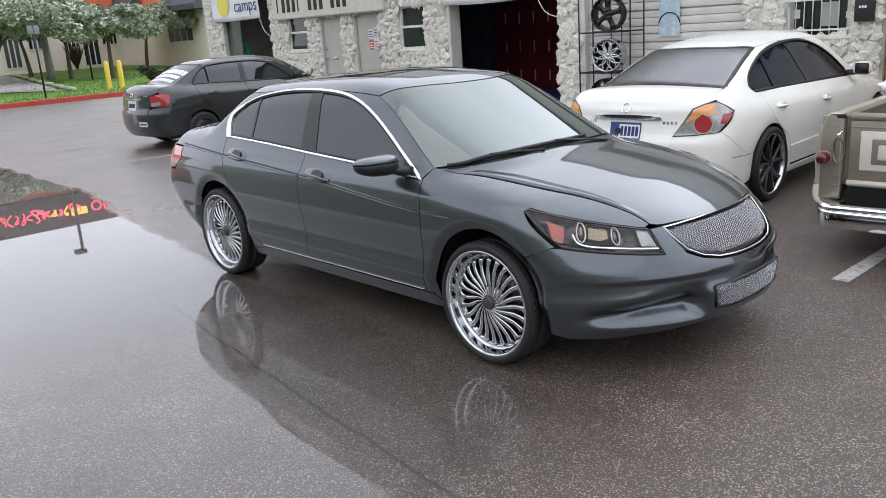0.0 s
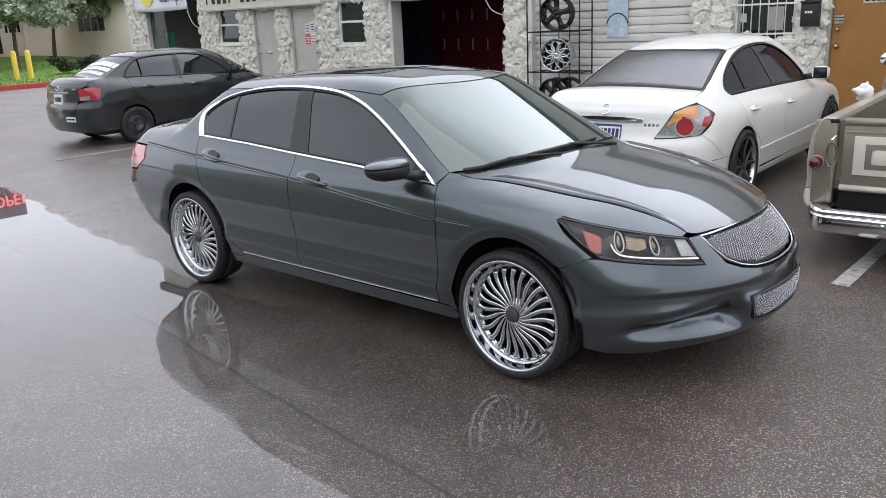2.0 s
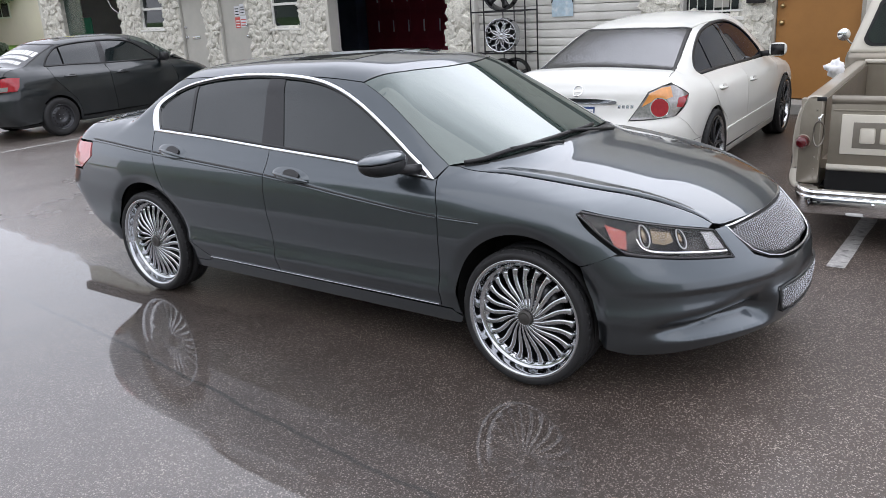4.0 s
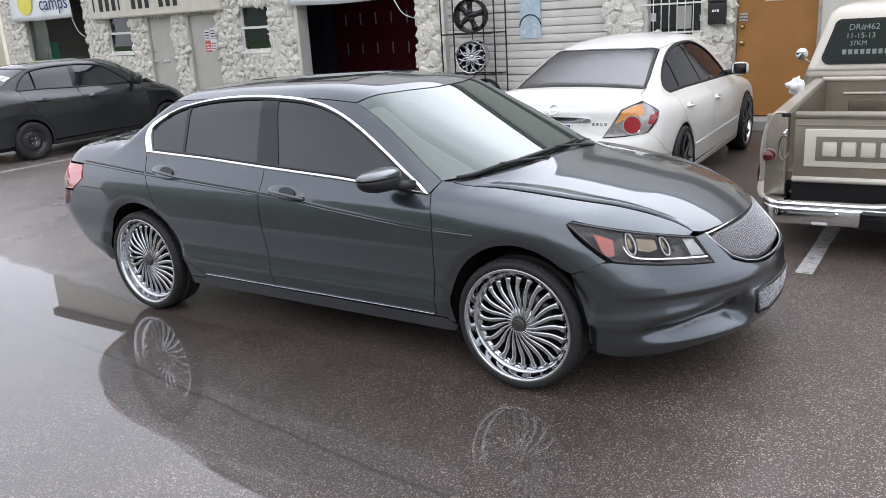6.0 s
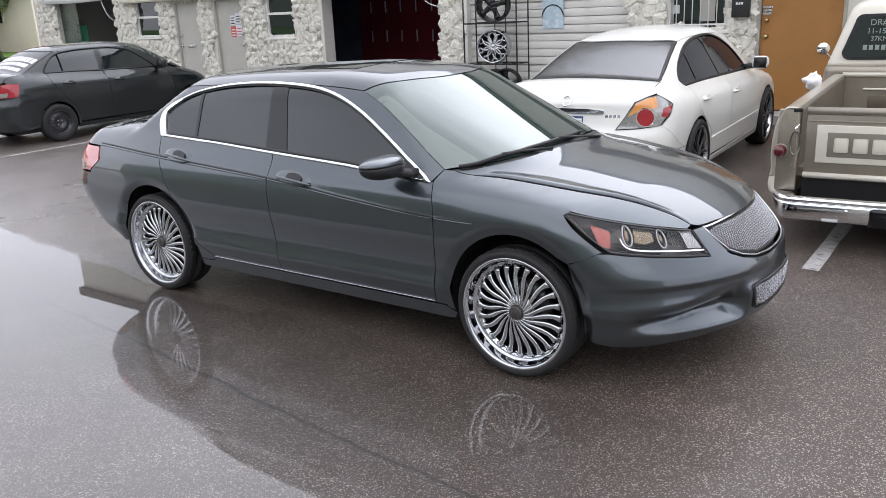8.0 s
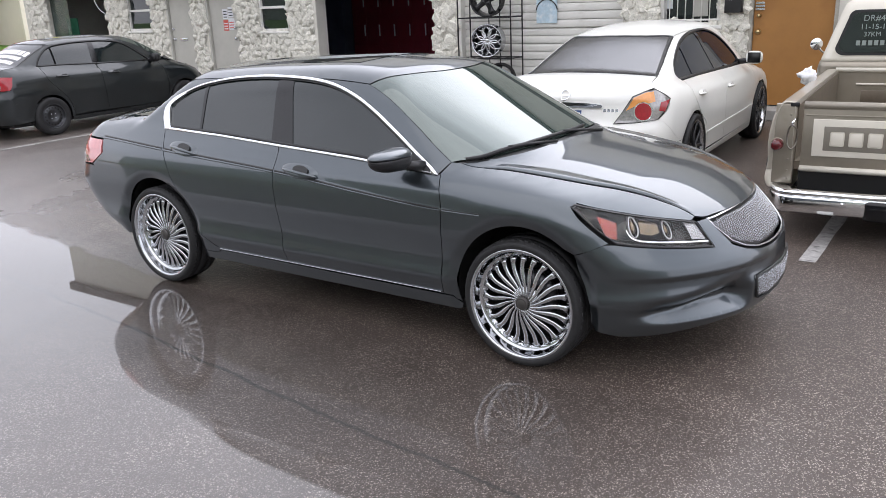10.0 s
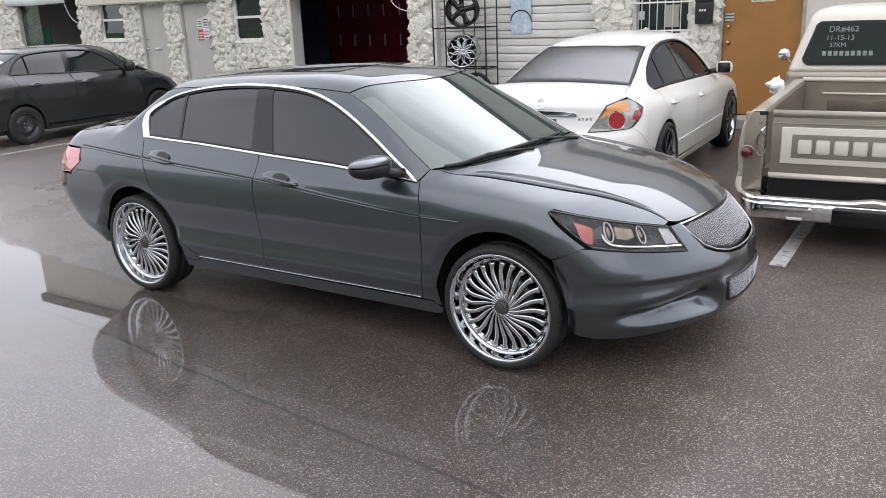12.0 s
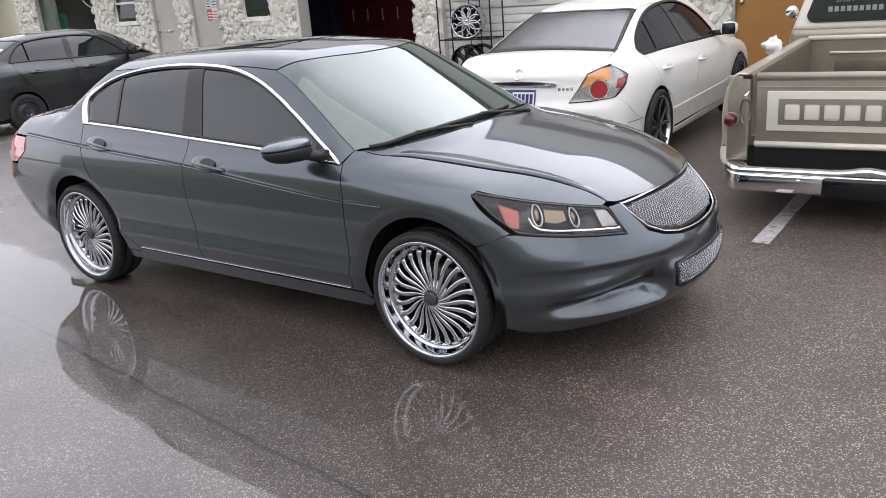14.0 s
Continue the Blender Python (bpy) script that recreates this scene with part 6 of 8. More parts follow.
def back_sedan(S, car, paint, d):
    """A sedan seen from behind and from its right side."""
    hub, hz, AR = S.hubs[0], S.arch[2], S.arch[0]
    dlo, belt = spline(d["dlo"], 4), d["belt"]
    up = [(p.x, p.z) for p in on_skin(S, spline(d["screen_edge"], 3)[:-1] + spline(d["roof_edge"], 3)[:-1] + spline(d["back_edge"], 3)[:-1] + spline(d["deck_edge"], 3), "top")]
    ra = arc(-hub, hz, AR, d["arch_from"], -8, 30)
    rs = spline(d["rear_seam"], 4)
    quarter = up + d["lamp_side"] + ra + [(-hub + AR + 0.02, 0.24), (rs[-1][0] - 0.03, 0.24)] + rs[::-1] + dlo[::-1]
    both("body_side", press(S, quarter, "side", res=0.05), paint, car)
    fs, bs = spline(d["front_seam"], 4), spline(d["b_seam"], 4)
    both("front_door", press(S, fs[::-1] + bs[::-1] + [p for p in belt if bs[0][0] < p[0] < fs[-1][0]], "side", res=0.06), paint, car)
    both("rear_door", press(S, bs + rs[::-1] + [p for p in belt if rs[0][0] < p[0] < bs[0][0]], "side", res=0.06), paint, car)
    both("sill_panel", press(S, [(-hub + AR + 0.01, 0.245), (hub - AR - 0.01, 0.265), (hub - AR - 0.02, 0.19), (-hub + AR + 0.02, 0.18)], "side", res=0.06), paint, car)
    fa = arc(hub, hz, AR, 8, 190, 30)
    wing = fs + d["wing_top"] + [(hub + AR + 0.10, 0.62), (hub + AR + 0.08, 0.40)] + fa + [(hub - AR - 0.02, 0.26)]
    both("front_wing", press(S, wing, "side", res=0.06), paint, car)
    mirrored = lambda half: half + [(x, -y) for x, y in half[::-1] if abs(y) > 1e-6]
    header, tail_r = spline(d["header"], 3), spline(d["tail_r"], 3)
    part("roof", press(S, mirrored(header[::-1] + spline(d["roof_edge"], 3)[1:-1] + tail_r), "top", res=0.06), paint, car)
    low_w = spline(d["screen_low"], 3)
    part("windscreen", press(S, mirrored(low_w + spline(d["screen_edge"], 3)[1:-1] + header), "top", res=0.07, off=0.003), SCREEN_GLASS, car)
    part("bonnet", press(S, mirrored([(x + 0.05, y) for x, y in low_w] + d["bonnet"]), "top", res=0.07), paint, car)
    back_low = spline(d["back_low"], 3)
    half = tail_r[::-1] + spline(d["back_edge"], 3)[1:-1] + back_low
    part("rear_screen", press(S, mirrored(half), "top", res=0.05, off=0.004), d["back_glass"], car, d["back_label"])
    part("screen_band", strip(S, dense(mirrored(half), 0.06), 0.03, "top", 0.004, lift=0.002), BLACK_TRIM, car)
    half = back_low[::-1] + spline(d["deck_edge"], 3)[1:] + d["deck_end"]
    part("boot_lid", press(S, mirrored(half), "top", res=0.05, gap=0.0005, rim=0.006), paint, car)
    rim_pts = on_skin(S, spline(d["deck_edge"], 3)[-2:-1] + spline(d["deck_edge"][-1:] + d["deck_end"], 3), "top")
    lip_f = [(1.2 * math.atan2(-p.y, -p.x - d["axis"]), p.z + 0.010) for p in rim_pts]
    lip_f = [q for q in lip_f if q[0] <= d["boot_face"][0][0] + 1e-6]
    face = [(-u, z) for u, z in lip_f] + [q for q in lip_f[::-1][1:]] + d["boot_face"] + [(-u, z) for u, z in d["boot_face"][::-1]]
    part("boot_face", press(S, face, "tail", res=0.04, axis=d["axis"], gap=0.0005, rim=0.010, off=-0.0025), paint, car)
    part("rear_bumper", press(S, d["bumper"], "tail", res=0.05, axis=d["axis"], off=d["tuck"], gap=0.001), paint, car)
    nose = [fan(-60, 0.60), fan(-40, 0.66), fan(0, 0.70), fan(40, 0.66), fan(60, 0.60), fan(58, 0.24), fan(0, 0.24), fan(-58, 0.24)]
    part("front_bumper", press(S, nose, "nose", res=0.08), paint, car)
    low_at = lambda x: float(np.interp(x, [p[0] for p in belt], [p[1] for p in belt])) + 0.012
    ring = shrunk(dlo[:-1] + belt[:-1], 0.018)[:len(dlo) - 1]
    cut = lambda a, b: [p for p in ring if a <= p[0] <= b]
    top_at = lambda x: float(np.interp(x, [p[0] for p in sorted(ring)], [p[1] for p in sorted(ring)]))
    zt = lambda x: max(p[1] for p in ring if abs(p[0] - x) < 0.25) - 0.01
    b0, b1, q0 = d["b_top"], bs[0][0], d["q_top"]
    fw = cut(b0 + 0.035, 9) + [(b0 + 0.035, zt(b0)), (b1 + 0.05, low_at(b1 + 0.05)), (belt[-1][0] - 0.06, low_at(belt[-1][0] - 0.06))]
    both("front_window", press(S, fw, "side", res=0.07, off=0.008, gap=0, rim=0.004), d["glass"], car, "dark tinted side window")
    rw = cut(q0 + 0.02, b0 - 0.035) + [(q0 + 0.02, zt(q0)), (d["q_low"] + 0.02, low_at(d["q_low"])), (b1 - 0.05, low_at(b1 - 0.05)), (b0 - 0.035, zt(b0))]
    both("rear_window", press(S, rw, "side", res=0.07, off=0.008, gap=0, rim=0.004), d["glass"], car, "dark tinted side window")
    qw = cut(-9, q0 - 0.01) + [(belt[0][0] + 0.02, low_at(belt[0][0])), (d["q_low"] - 0.01, low_at(d["q_low"])), (q0 - 0.01, zt(q0))]
    both("quarter_window", press(S, qw, "side", res=0.06, off=0.008, gap=0, rim=0.004), d["glass"], car, "small tinted quarter window")
    both("window_seal", strip(S, dlo[:-1] + belt[:-1], 0.022, "side", 0.003, lift=0.004), d["seal"], car)
    both("door_pillar", press(S, [(b0 - 0.04, zt(b0) + 0.01), (b0 + 0.04, zt(b0) + 0.01), (b1 + 0.055, low_at(b1)), (b1 - 0.055, low_at(b1))], "side", res=0.05, off=0.004, gap=0), d["pillar"], car)
    handle_set(car, S, d["handles"][0][0], d["handles"][0][1], paint, tilt=-0.04, size=(0.11, 0.028), cup_mat=SHADED_WHITE if paint is WHITE_PAINT else None)
    handle_set(car, S, d["handles"][1][0], d["handles"][1][1], paint, tilt=-0.04, size=(0.11, 0.028), cup_mat=SHADED_WHITE if paint is WHITE_PAINT else None)
    for side in (-1, 1):
        b = bmesh.new()
        bmesh.ops.create_uvsphere(b, u_segments=20, v_segments=12, radius=1)
        mx, mz = d["mirror"]
        w = float(S.width(np.array([0.5]))[0])
        for v in b.verts:
            f = lambda q, e: math.copysign(abs(q) ** e, q)
            x, y, z = v.co
            v.co = Vector((mx + 0.075 * f(x, 0.7), side * (w + 0.05 - 0.09 * f(y, 0.65)), mz + 0.070 * f(z, 0.65)))
            v.co.x = max(v.co.x, mx - 0.035)
        bmesh.ops.recalc_face_normals(b, faces=b.faces)
        mir = part("door_mirror", b, paint if paint is WHITE_PAINT else BLACK_TRIM, car)
        part("mirror_glass", box(mx - 0.046, mx - 0.036, side * (w + 0.122), side * (w - 0.015), mz - 0.055, mz + 0.055, 0.0), BLACK_TRIM, mir)
        part("mirror_arm", tube([(mx + 0.02, side * (w - 0.16), mz - 0.05), (mx + 0.02, side * w, mz - 0.035)], 0.03, 8), BLACK_TRIM, mir)
    core = [(-S.rear[0] * -1 + 0.2, 0.30), (S.rear[0] + 0.22, 0.95), (d["back_low"][-1][0] + 0.15, 1.02), (-1.2, 1.25), (-0.6, 1.36), (0.2, 1.36), (0.7, 1.1), (1.2, 0.9), (hub + 0.45, 0.7), (hub + 0.45, 0.25)] + arc(hub, hz, AR + 0.03, -10, 190, 16) + [(0.8, 0.2), (-0.8, 0.2)] + arc(-hub, hz, AR + 0.03, -10, 190, 16)
    both("inner_shell", press(S, core, "side", res=0.14, off=0.035, gap=0, rim=0), CABIN, car)
    part("tail_shell", press(S, [fan(-45, 0.26), fan(-45, 0.98), fan(0, 1.0), fan(45, 0.98), fan(45, 0.26)], "tail", res=0.12, off=0.04, gap=0, rim=0, axis=d["axis"]), CABIN, car)
    part("top_shell", press(S, [(1.7, -0.4), (0.9, -0.62), (0.3, -0.48), (-1.0, -0.46), (-1.9, -0.5), (-1.9, 0.5), (-1.0, 0.46), (0.3, 0.48), (0.9, 0.62), (1.7, 0.4)], "top", res=0.14, off=0.06, gap=0, rim=0), CABIN, car)
    part("floor_pan", box(S.rear[0] + 0.3, S.front[0] - 0.3, -0.74, 0.74, 0.18, 0.25, 0.02), UNDER, car)
    for x in (hub, -hub):
        for s in (-1, 1):
            wheel_well(car, x, hz, AR + 0.02, s * (float(S.width(np.array([x]))[0]) - 0.07), s * 0.5, AR)


def white_sedan():
    S = WHITE_CAR
    car = empty("sedan", pose(-2.045, 10.24, 0, 0, 0, 91.8) @ Matrix.Diagonal((1.0, 0.975, 1.0, 1.0)), "white sedan with dark spoked wheels, parked nose to the building", "car")
    d = dict(
        dlo=[(0.60, 0.955), (0.67, 1.02), (0.40, 1.215), (0.05, 1.345), (-0.27, 1.385), (-0.71, 1.365), (-1.10, 1.295), (-1.42, 1.17), (-1.54, 1.06), (-1.52, 0.985)],
        belt=[(-1.52, 0.985), (-1.0, 0.98), (-0.34, 0.968), (0.2, 0.955), (0.60, 0.945)],
        screen_edge=[(0.93, -0.74), (0.65, -0.66), (0.30, -0.565)], roof_edge=[(0.30, -0.565), (-0.3, -0.55), (-1.05, -0.53)],
        back_edge=[(-1.05, -0.53), (-1.5, -0.60), (-1.93, -0.67)], deck_edge=[(-1.93, -0.67), (-2.08, -0.69), (-2.16, -0.70)],
        arch_from=155, lamp_side=[(-2.155, 0.975), (-2.10, 0.935), (-2.04, 0.89), (-2.10, 0.81), (-2.20, 0.728), (-2.06, 0.615), (-1.92, 0.53), (-1.82, 0.50)],
        rear_seam=[(-1.52, 0.985), (-1.45, 0.86), (-1.34, 0.74), (-1.06, 0.56), (-0.98, 0.45), (-0.93, 0.27)],
        front_seam=[(0.98, 0.27), (0.99, 0.6), (0.93, 0.80), (0.86, 0.92), (0.60, 0.945)][0:4] + [(0.80, 0.945)], b_seam=[(-0.34, 0.968), (-0.33, 0.7), (-0.31, 0.50), (-0.29, 0.27)],
        wing_top=[(1.0, 0.965), (1.3, 0.93), (1.6, 0.87), (1.85, 0.79)], header=[(0.30, -0.565), (0.42, -0.3), (0.45, 0)], tail_r=[(-1.05, -0.53), (-1.17, -0.3), (-1.20, 0)],
        screen_low=[(1.25, 0), (1.15, -0.4), (0.93, -0.74)], bonnet=[(1.4, -0.70), (1.8, -0.62), (2.05, -0.45), (2.15, -0.2), (2.18, 0)],
        back_low=[(-1.93, -0.67), (-2.02, -0.4), (-2.06, 0)], back_glass=RAIN_GLASS, back_label="rear window spotted with rain", deck_end=[(-2.24, -0.60), (-2.31, -0.3), (-2.33, 0)],
        axis=1.2, tuck=0.003, boot_face=[fan(37.0, 0.99), fan(33, 0.968), fan(28.0, 0.928), fan(24, 0.80), fan(20.6, 0.702), fan(18, 0.54), fan(8, 0.532)],
        bumper=[fan(20.4, 0.698), fan(29, 0.705), fan(38.5, 0.728), fan(44, 0.672), fan(50.5, 0.58), fan(54.8, 0.55), fan(59.5, 0.52), fan(58.4, 0.36), fan(57.8, 0.25), fan(45, 0.22), fan(0, 0.23), fan(-45, 0.22), fan(-57.8, 0.25), fan(-58.4, 0.36), fan(-59.5, 0.52), fan(-54.8, 0.55), fan(-50.5, 0.58), fan(-44, 0.672), fan(-38.5, 0.728), fan(-29, 0.705), fan(-20.4, 0.698), fan(-18, 0.532), fan(0, 0.522), fan(18, 0.532)],
        b_top=-0.50, q_top=-1.15, q_low=-1.12, seal=BLACK_TRIM, pillar=GLOSS_BLACK, handles=((-1.20, 0.845), (-0.17, 0.805)), mirror=(0.62, 1.02), glass=NAVY_GLASS)
    back_sedan(S, car, WHITE_PAINT, d)
    lamp = [fan(28.2, 0.925), fan(33, 0.965), fan(37.8, 0.978), fan(44.8, 0.890), fan(41, 0.80), fan(37.6, 0.725), fan(29, 0.710), fan(20.8, 0.704), fan(24, 0.80)]
    for s in (-1, 1):
        fix = (lambda b: b) if s < 0 else flipped
        tl = part("tail_light", fix(press(S, lamp, "tail", res=0.03, off=-0.004, gap=0.001)), PALE_LENS, car, "tail lamp with orange, clear and round red sections")
        part("indicator_lens", fix(press(S, [fan(28.4, 0.915), fan(33, 0.955), fan(36.5, 0.962), fan(37, 0.88), fan(33, 0.86), fan(28.8, 0.845), fan(25.5, 0.81)], "tail", res=0.03, off=-0.007, gap=0)), ORANGE_LENS, tl, "orange indicator section")
        disc = lambda r: [fan(32.0 + math.degrees(r * math.cos(t) / 1.2) * 0.95, 0.800 + r * math.sin(t)) for t in [2 * math.pi * i / 28 for i in range(28)]]
        part("lamp_ring", fix(press(S, disc(0.080), "tail", res=0.03, off=-0.009, gap=0)), CHROME, tl)
        part("brake_lens", fix(press(S, disc(0.071), "tail", res=0.03, off=-0.014, gap=0)), RED_LENS, tl, "round red brake lens")
        part("side_lens", fix(press(S, [fan(39.5, 0.87), fan(44.2, 0.885), fan(41, 0.79), fan(38.5, 0.80)], "tail", res=0.03, off=-0.007, gap=0)), RED_LENS, tl)
        part("lamp_rim", fix(strip(S, dense(lamp, 0.03), 0.004, "tail", -0.003, lift=0.003)), HOUSING, tl)
    bar = spline([(-0.34, 0.836), (-0.33, 0.862), (-0.15, 0.876), (0.15, 0.876), (0.33, 0.862), (0.34, 0.836)], 4)
    part("boot_handle", press(S, bar, "rear", res=0.03, off=-0.016, gap=0, rim=0.02), CHROME, car, "chrome bar over the number plate")
    # recess shade is put in by a darker white
    part("plate_recess", press(S, rect(-0.20, 0.20, 0.62, 0.828), "rear", res=0.04, off=-0.002, gap=0), SHADED_WHITE, car)
    pl = part("number_plate", press(S, rect(-0.158, 0.158, 0.662, 0.812), "rear", res=0.05, off=-0.008, gap=0, rim=0.006), surface("plate_blue", (0.035, 0.075, 0.20), rough=0.4), car, "blue and white number plate")
    flat_bars(pl, S, [rect(-0.148, 0.06, 0.680, 0.794)], "rear", WHITE_PRINT, "plate_field", -0.010)
    flat_bars(pl, S, [rect(-0.135 + k * 0.038, -0.108 + k * 0.038, 0.697, 0.778) for k in range(5)], "rear", NAVY_PRINT, "plate_bar", -0.012)
    flat_bars(pl, S, [[(0.07 + 0.035 * math.cos(t), 0.737 + 0.028 * math.sin(t)) for t in [2 * math.pi * i / 12 for i in range(12)]]], "rear", BLACK_PRINT, "plate_emblem", -0.012)
    b = tube([on_skin(S, [(0.040 * math.cos(t), 0.938 + 0.040 * math.sin(t))], "rear", -0.006)[0] for t in [2 * math.pi * i / 24 for i in range(24)]], 0.006, 6, closed=True)
    badge = part("badge", b, CHROME, car, "round chrome badge")
    flat_bars(badge, S, [rect(-0.046, 0.046, 0.928, 0.948)], "rear", SATIN, "badge_bar", -0.008)
    flat_bars(car, S, [rect(-0.375 - k * 0.034, -0.352 - k * 0.034, 0.80, 0.825) for k in range(4)], "rear", SATIN, "trim_badge", -0.003)
    flat_bars(car, S, [rect(0.33 + k * 0.032, 0.352 + k * 0.032, 0.80, 0.825) for k in range(6)], "rear", SATIN, "name_badge", -0.003)
    both("side_moulding", press(S, [(-0.99, 0.445), (0.93, 0.465), (0.93, 0.425), (-0.98, 0.40)], "side", res=0.05, off=-0.010, gap=0, rim=0.012), WHITE_PAINT, car)
    # thin black strip put in for the shade of the bumper's crease
    both("bumper_crease_shade", strip(S, [(-2.1, 0.498), (-1.95, 0.492), (-1.80, 0.490)], 0.004, "side", -0.001, closed=False, lift=0.001), UNDER, car)
    for x in (1.388, -1.388):
        for s in (-1, 1):
            v_spoke_wheel(car, (x, s * 0.790, 0.335), 0 if s < 0 else math.pi, 0.335, 0.276, GUNMETAL, SATIN)


def black_sedan():
    S = BLACK_CAR
    car = empty("sedan", pose(-11.80, 9.68, 0, 0, 0, 90), "dull black compact sedan with steel wheels and white window lettering", "car")
    d = dict(
        dlo=[(0.70, 0.985), (0.66, 1.03), (0.30, 1.295), (0.0, 1.365), (-0.27, 1.378), (-0.70, 1.370), (-1.02, 1.325), (-1.22, 1.20), (-1.33, 1.06), (-1.30, 1.04)],
        belt=[(-1.30, 1.04), (-0.85, 1.03), (-0.34, 1.005), (0.2, 0.99), (0.70, 0.975)],
        screen_edge=[(0.93, -0.70), (0.65, -0.62), (0.30, -0.54)], roof_edge=[(0.30, -0.54), (-0.3, -0.525), (-1.0, -0.51)],
        back_edge=[(-1.0, -0.51), (-1.35, -0.56), (-1.68, -0.62)], deck_edge=[(-1.68, -0.62), (-1.85, -0.65), (-1.97, -0.66)],
        arch_from=138, lamp_side=[(-1.92, 0.93), (-1.86, 0.90), (-1.86, 0.74), (-1.95, 0.66), (-1.78, 0.50), (-1.52, 0.50)],
        rear_seam=[(-1.30, 1.04), (-1.27, 0.86), (-1.12, 0.68), (-0.97, 0.50), (-0.90, 0.27)],
        front_seam=[(0.92, 0.27), (0.93, 0.6), (0.88, 0.80), (0.80, 0.97)], b_seam=[(-0.34, 1.005), (-0.33, 0.7), (-0.31, 0.50), (-0.29, 0.27)],
        wing_top=[(1.0, 0.955), (1.3, 0.92), (1.55, 0.85), (1.68, 0.79)], header=[(0.30, -0.54), (0.42, -0.3), (0.45, 0)], tail_r=[(-1.0, -0.51), (-1.09, -0.3), (-1.11, 0)],
        screen_low=[(1.28, 0), (1.18, -0.4), (0.93, -0.70)], bonnet=[(1.4, -0.66), (1.7, -0.55), (1.85, -0.40), (1.92, -0.2), (1.94, 0)],
        back_low=[(-1.68, -0.62), (-1.76, -0.4), (-1.80, 0)], back_glass=RAIN_GLASS, back_label="rear window with white lettering", deck_end=[(-2.02, -0.55), (-2.07, -0.3), (-2.09, 0)],
        axis=1.2, tuck=0.003, boot_face=[fan(41, 0.965), fan(34, 0.925), fan(32.5, 0.75), fan(30, 0.66), fan(28, 0.55), fan(10, 0.54)],
        bumper=[fan(30, 0.68), fan(40, 0.738), fan(51, 0.742), fan(57, 0.70), fan(66, 0.54), fan(72, 0.49), fan(70, 0.26), fan(50, 0.23), fan(0, 0.23), fan(-50, 0.23), fan(-70, 0.26), fan(-72, 0.49), fan(-66, 0.54), fan(-57, 0.70), fan(-51, 0.742), fan(-40, 0.738), fan(-30, 0.68), fan(-28, 0.545), fan(0, 0.535), fan(28, 0.545)],
        b_top=-0.30, q_top=-1.0, q_low=-1.02, seal=BLACK_TRIM, pillar=GLOSS_BLACK, handles=((-1.02, 0.885), (-0.12, 0.86)), mirror=(0.66, 1.03), glass=TINT_GLASS)
    back_sedan(S, car, BLACK_PAINT, d)
    lamp = [fan(33, 0.915), fan(44, 0.945), fan(53, 0.93), fan(52, 0.80), fan(50, 0.745), fan(33, 0.735)]
    for s in (-1, 1):
        fix = (lambda b: b) if s < 0 else flipped
        tl = part("tail_light", fix(press(S, lamp, "tail", res=0.03, off=-0.004, gap=0.001)), RED_LENS, car, "red and clear tail lamp")
        part("reverse_lens", fix(press(S, [fan(34, 0.80), fan(44, 0.815), fan(43, 0.75), fan(34, 0.745)], "tail", res=0.03, off=-0.007, gap=0)), PALE_LENS, tl)
    part("boot_strip", press(S, rect(-0.33, 0.33, 0.852, 0.878), "rear", res=0.04, off=-0.010, gap=0), SATIN, car, "chrome strip on the boot")
    pl = part("number_plate", press(S, rect(-0.152, 0.152, 0.68, 0.835), "rear", res=0.05, off=-0.006, gap=0, rim=0.006), PAPER, car, "pale number plate")
    flat_bars(pl, S, [rect(-0.12 + k * 0.042, -0.09 + k * 0.042, 0.72, 0.79) for k in range(6)], "rear", DARK_METAL, "plate_bar", -0.009)
    badge = part("badge", tube([on_skin(S, [(0.045 * math.cos(t), 0.925 + 0.032 * math.sin(t))], "rear", -0.005)[0] for t in [2 * math.pi * i / 20 for i in range(20)]], 0.006, 6, closed=True), CHROME, car)
    flat_bars(car, S, [rect(-0.50, -0.40, 0.905, 0.928)], "rear", SATIN, "trim_badge", -0.004)
    st = part("bumper_sticker", press(S, rect(-0.50, -0.28, 0.41, 0.49), "rear", res=0.05, off=-0.004, gap=0, rim=0.003), PAPER, car, "white sticker on the bumper")
    flat_bars(st, S, [rect(-0.48, -0.30, 0.44, 0.465)], "rear", BLACK_PRINT, "sticker_bar", -0.006)
    # lettering on the rear window, row by row
    random.seed(5)
    for row, (x, h, n, y0, y1) in enumerate(((-1.28, 0.105, 8, -0.50, 0.50), (-1.42, 0.075, 12, -0.46, 0.46), (-1.54, 0.070, 11, -0.44, 0.44))):
        w = (y1 - y0) / n
        for k in range(n):
            a = y0 + k * w
            q = w * random.uniform(0.62, 0.86)
            flat_bars(car, S, [[(x, a), (x - h, a), (x - h, a + q), (x, a + q)]], "top", WHITE_PRINT, "window_lettering", 0.001)
    for x in (1.275, -1.275):
        for s in (-1, 1):
            steel_wheel(car, (x, s * 0.745, 0.29), 0 if s < 0 else math.pi, 0.29, 0.19)


white_sedan()
black_sedan()


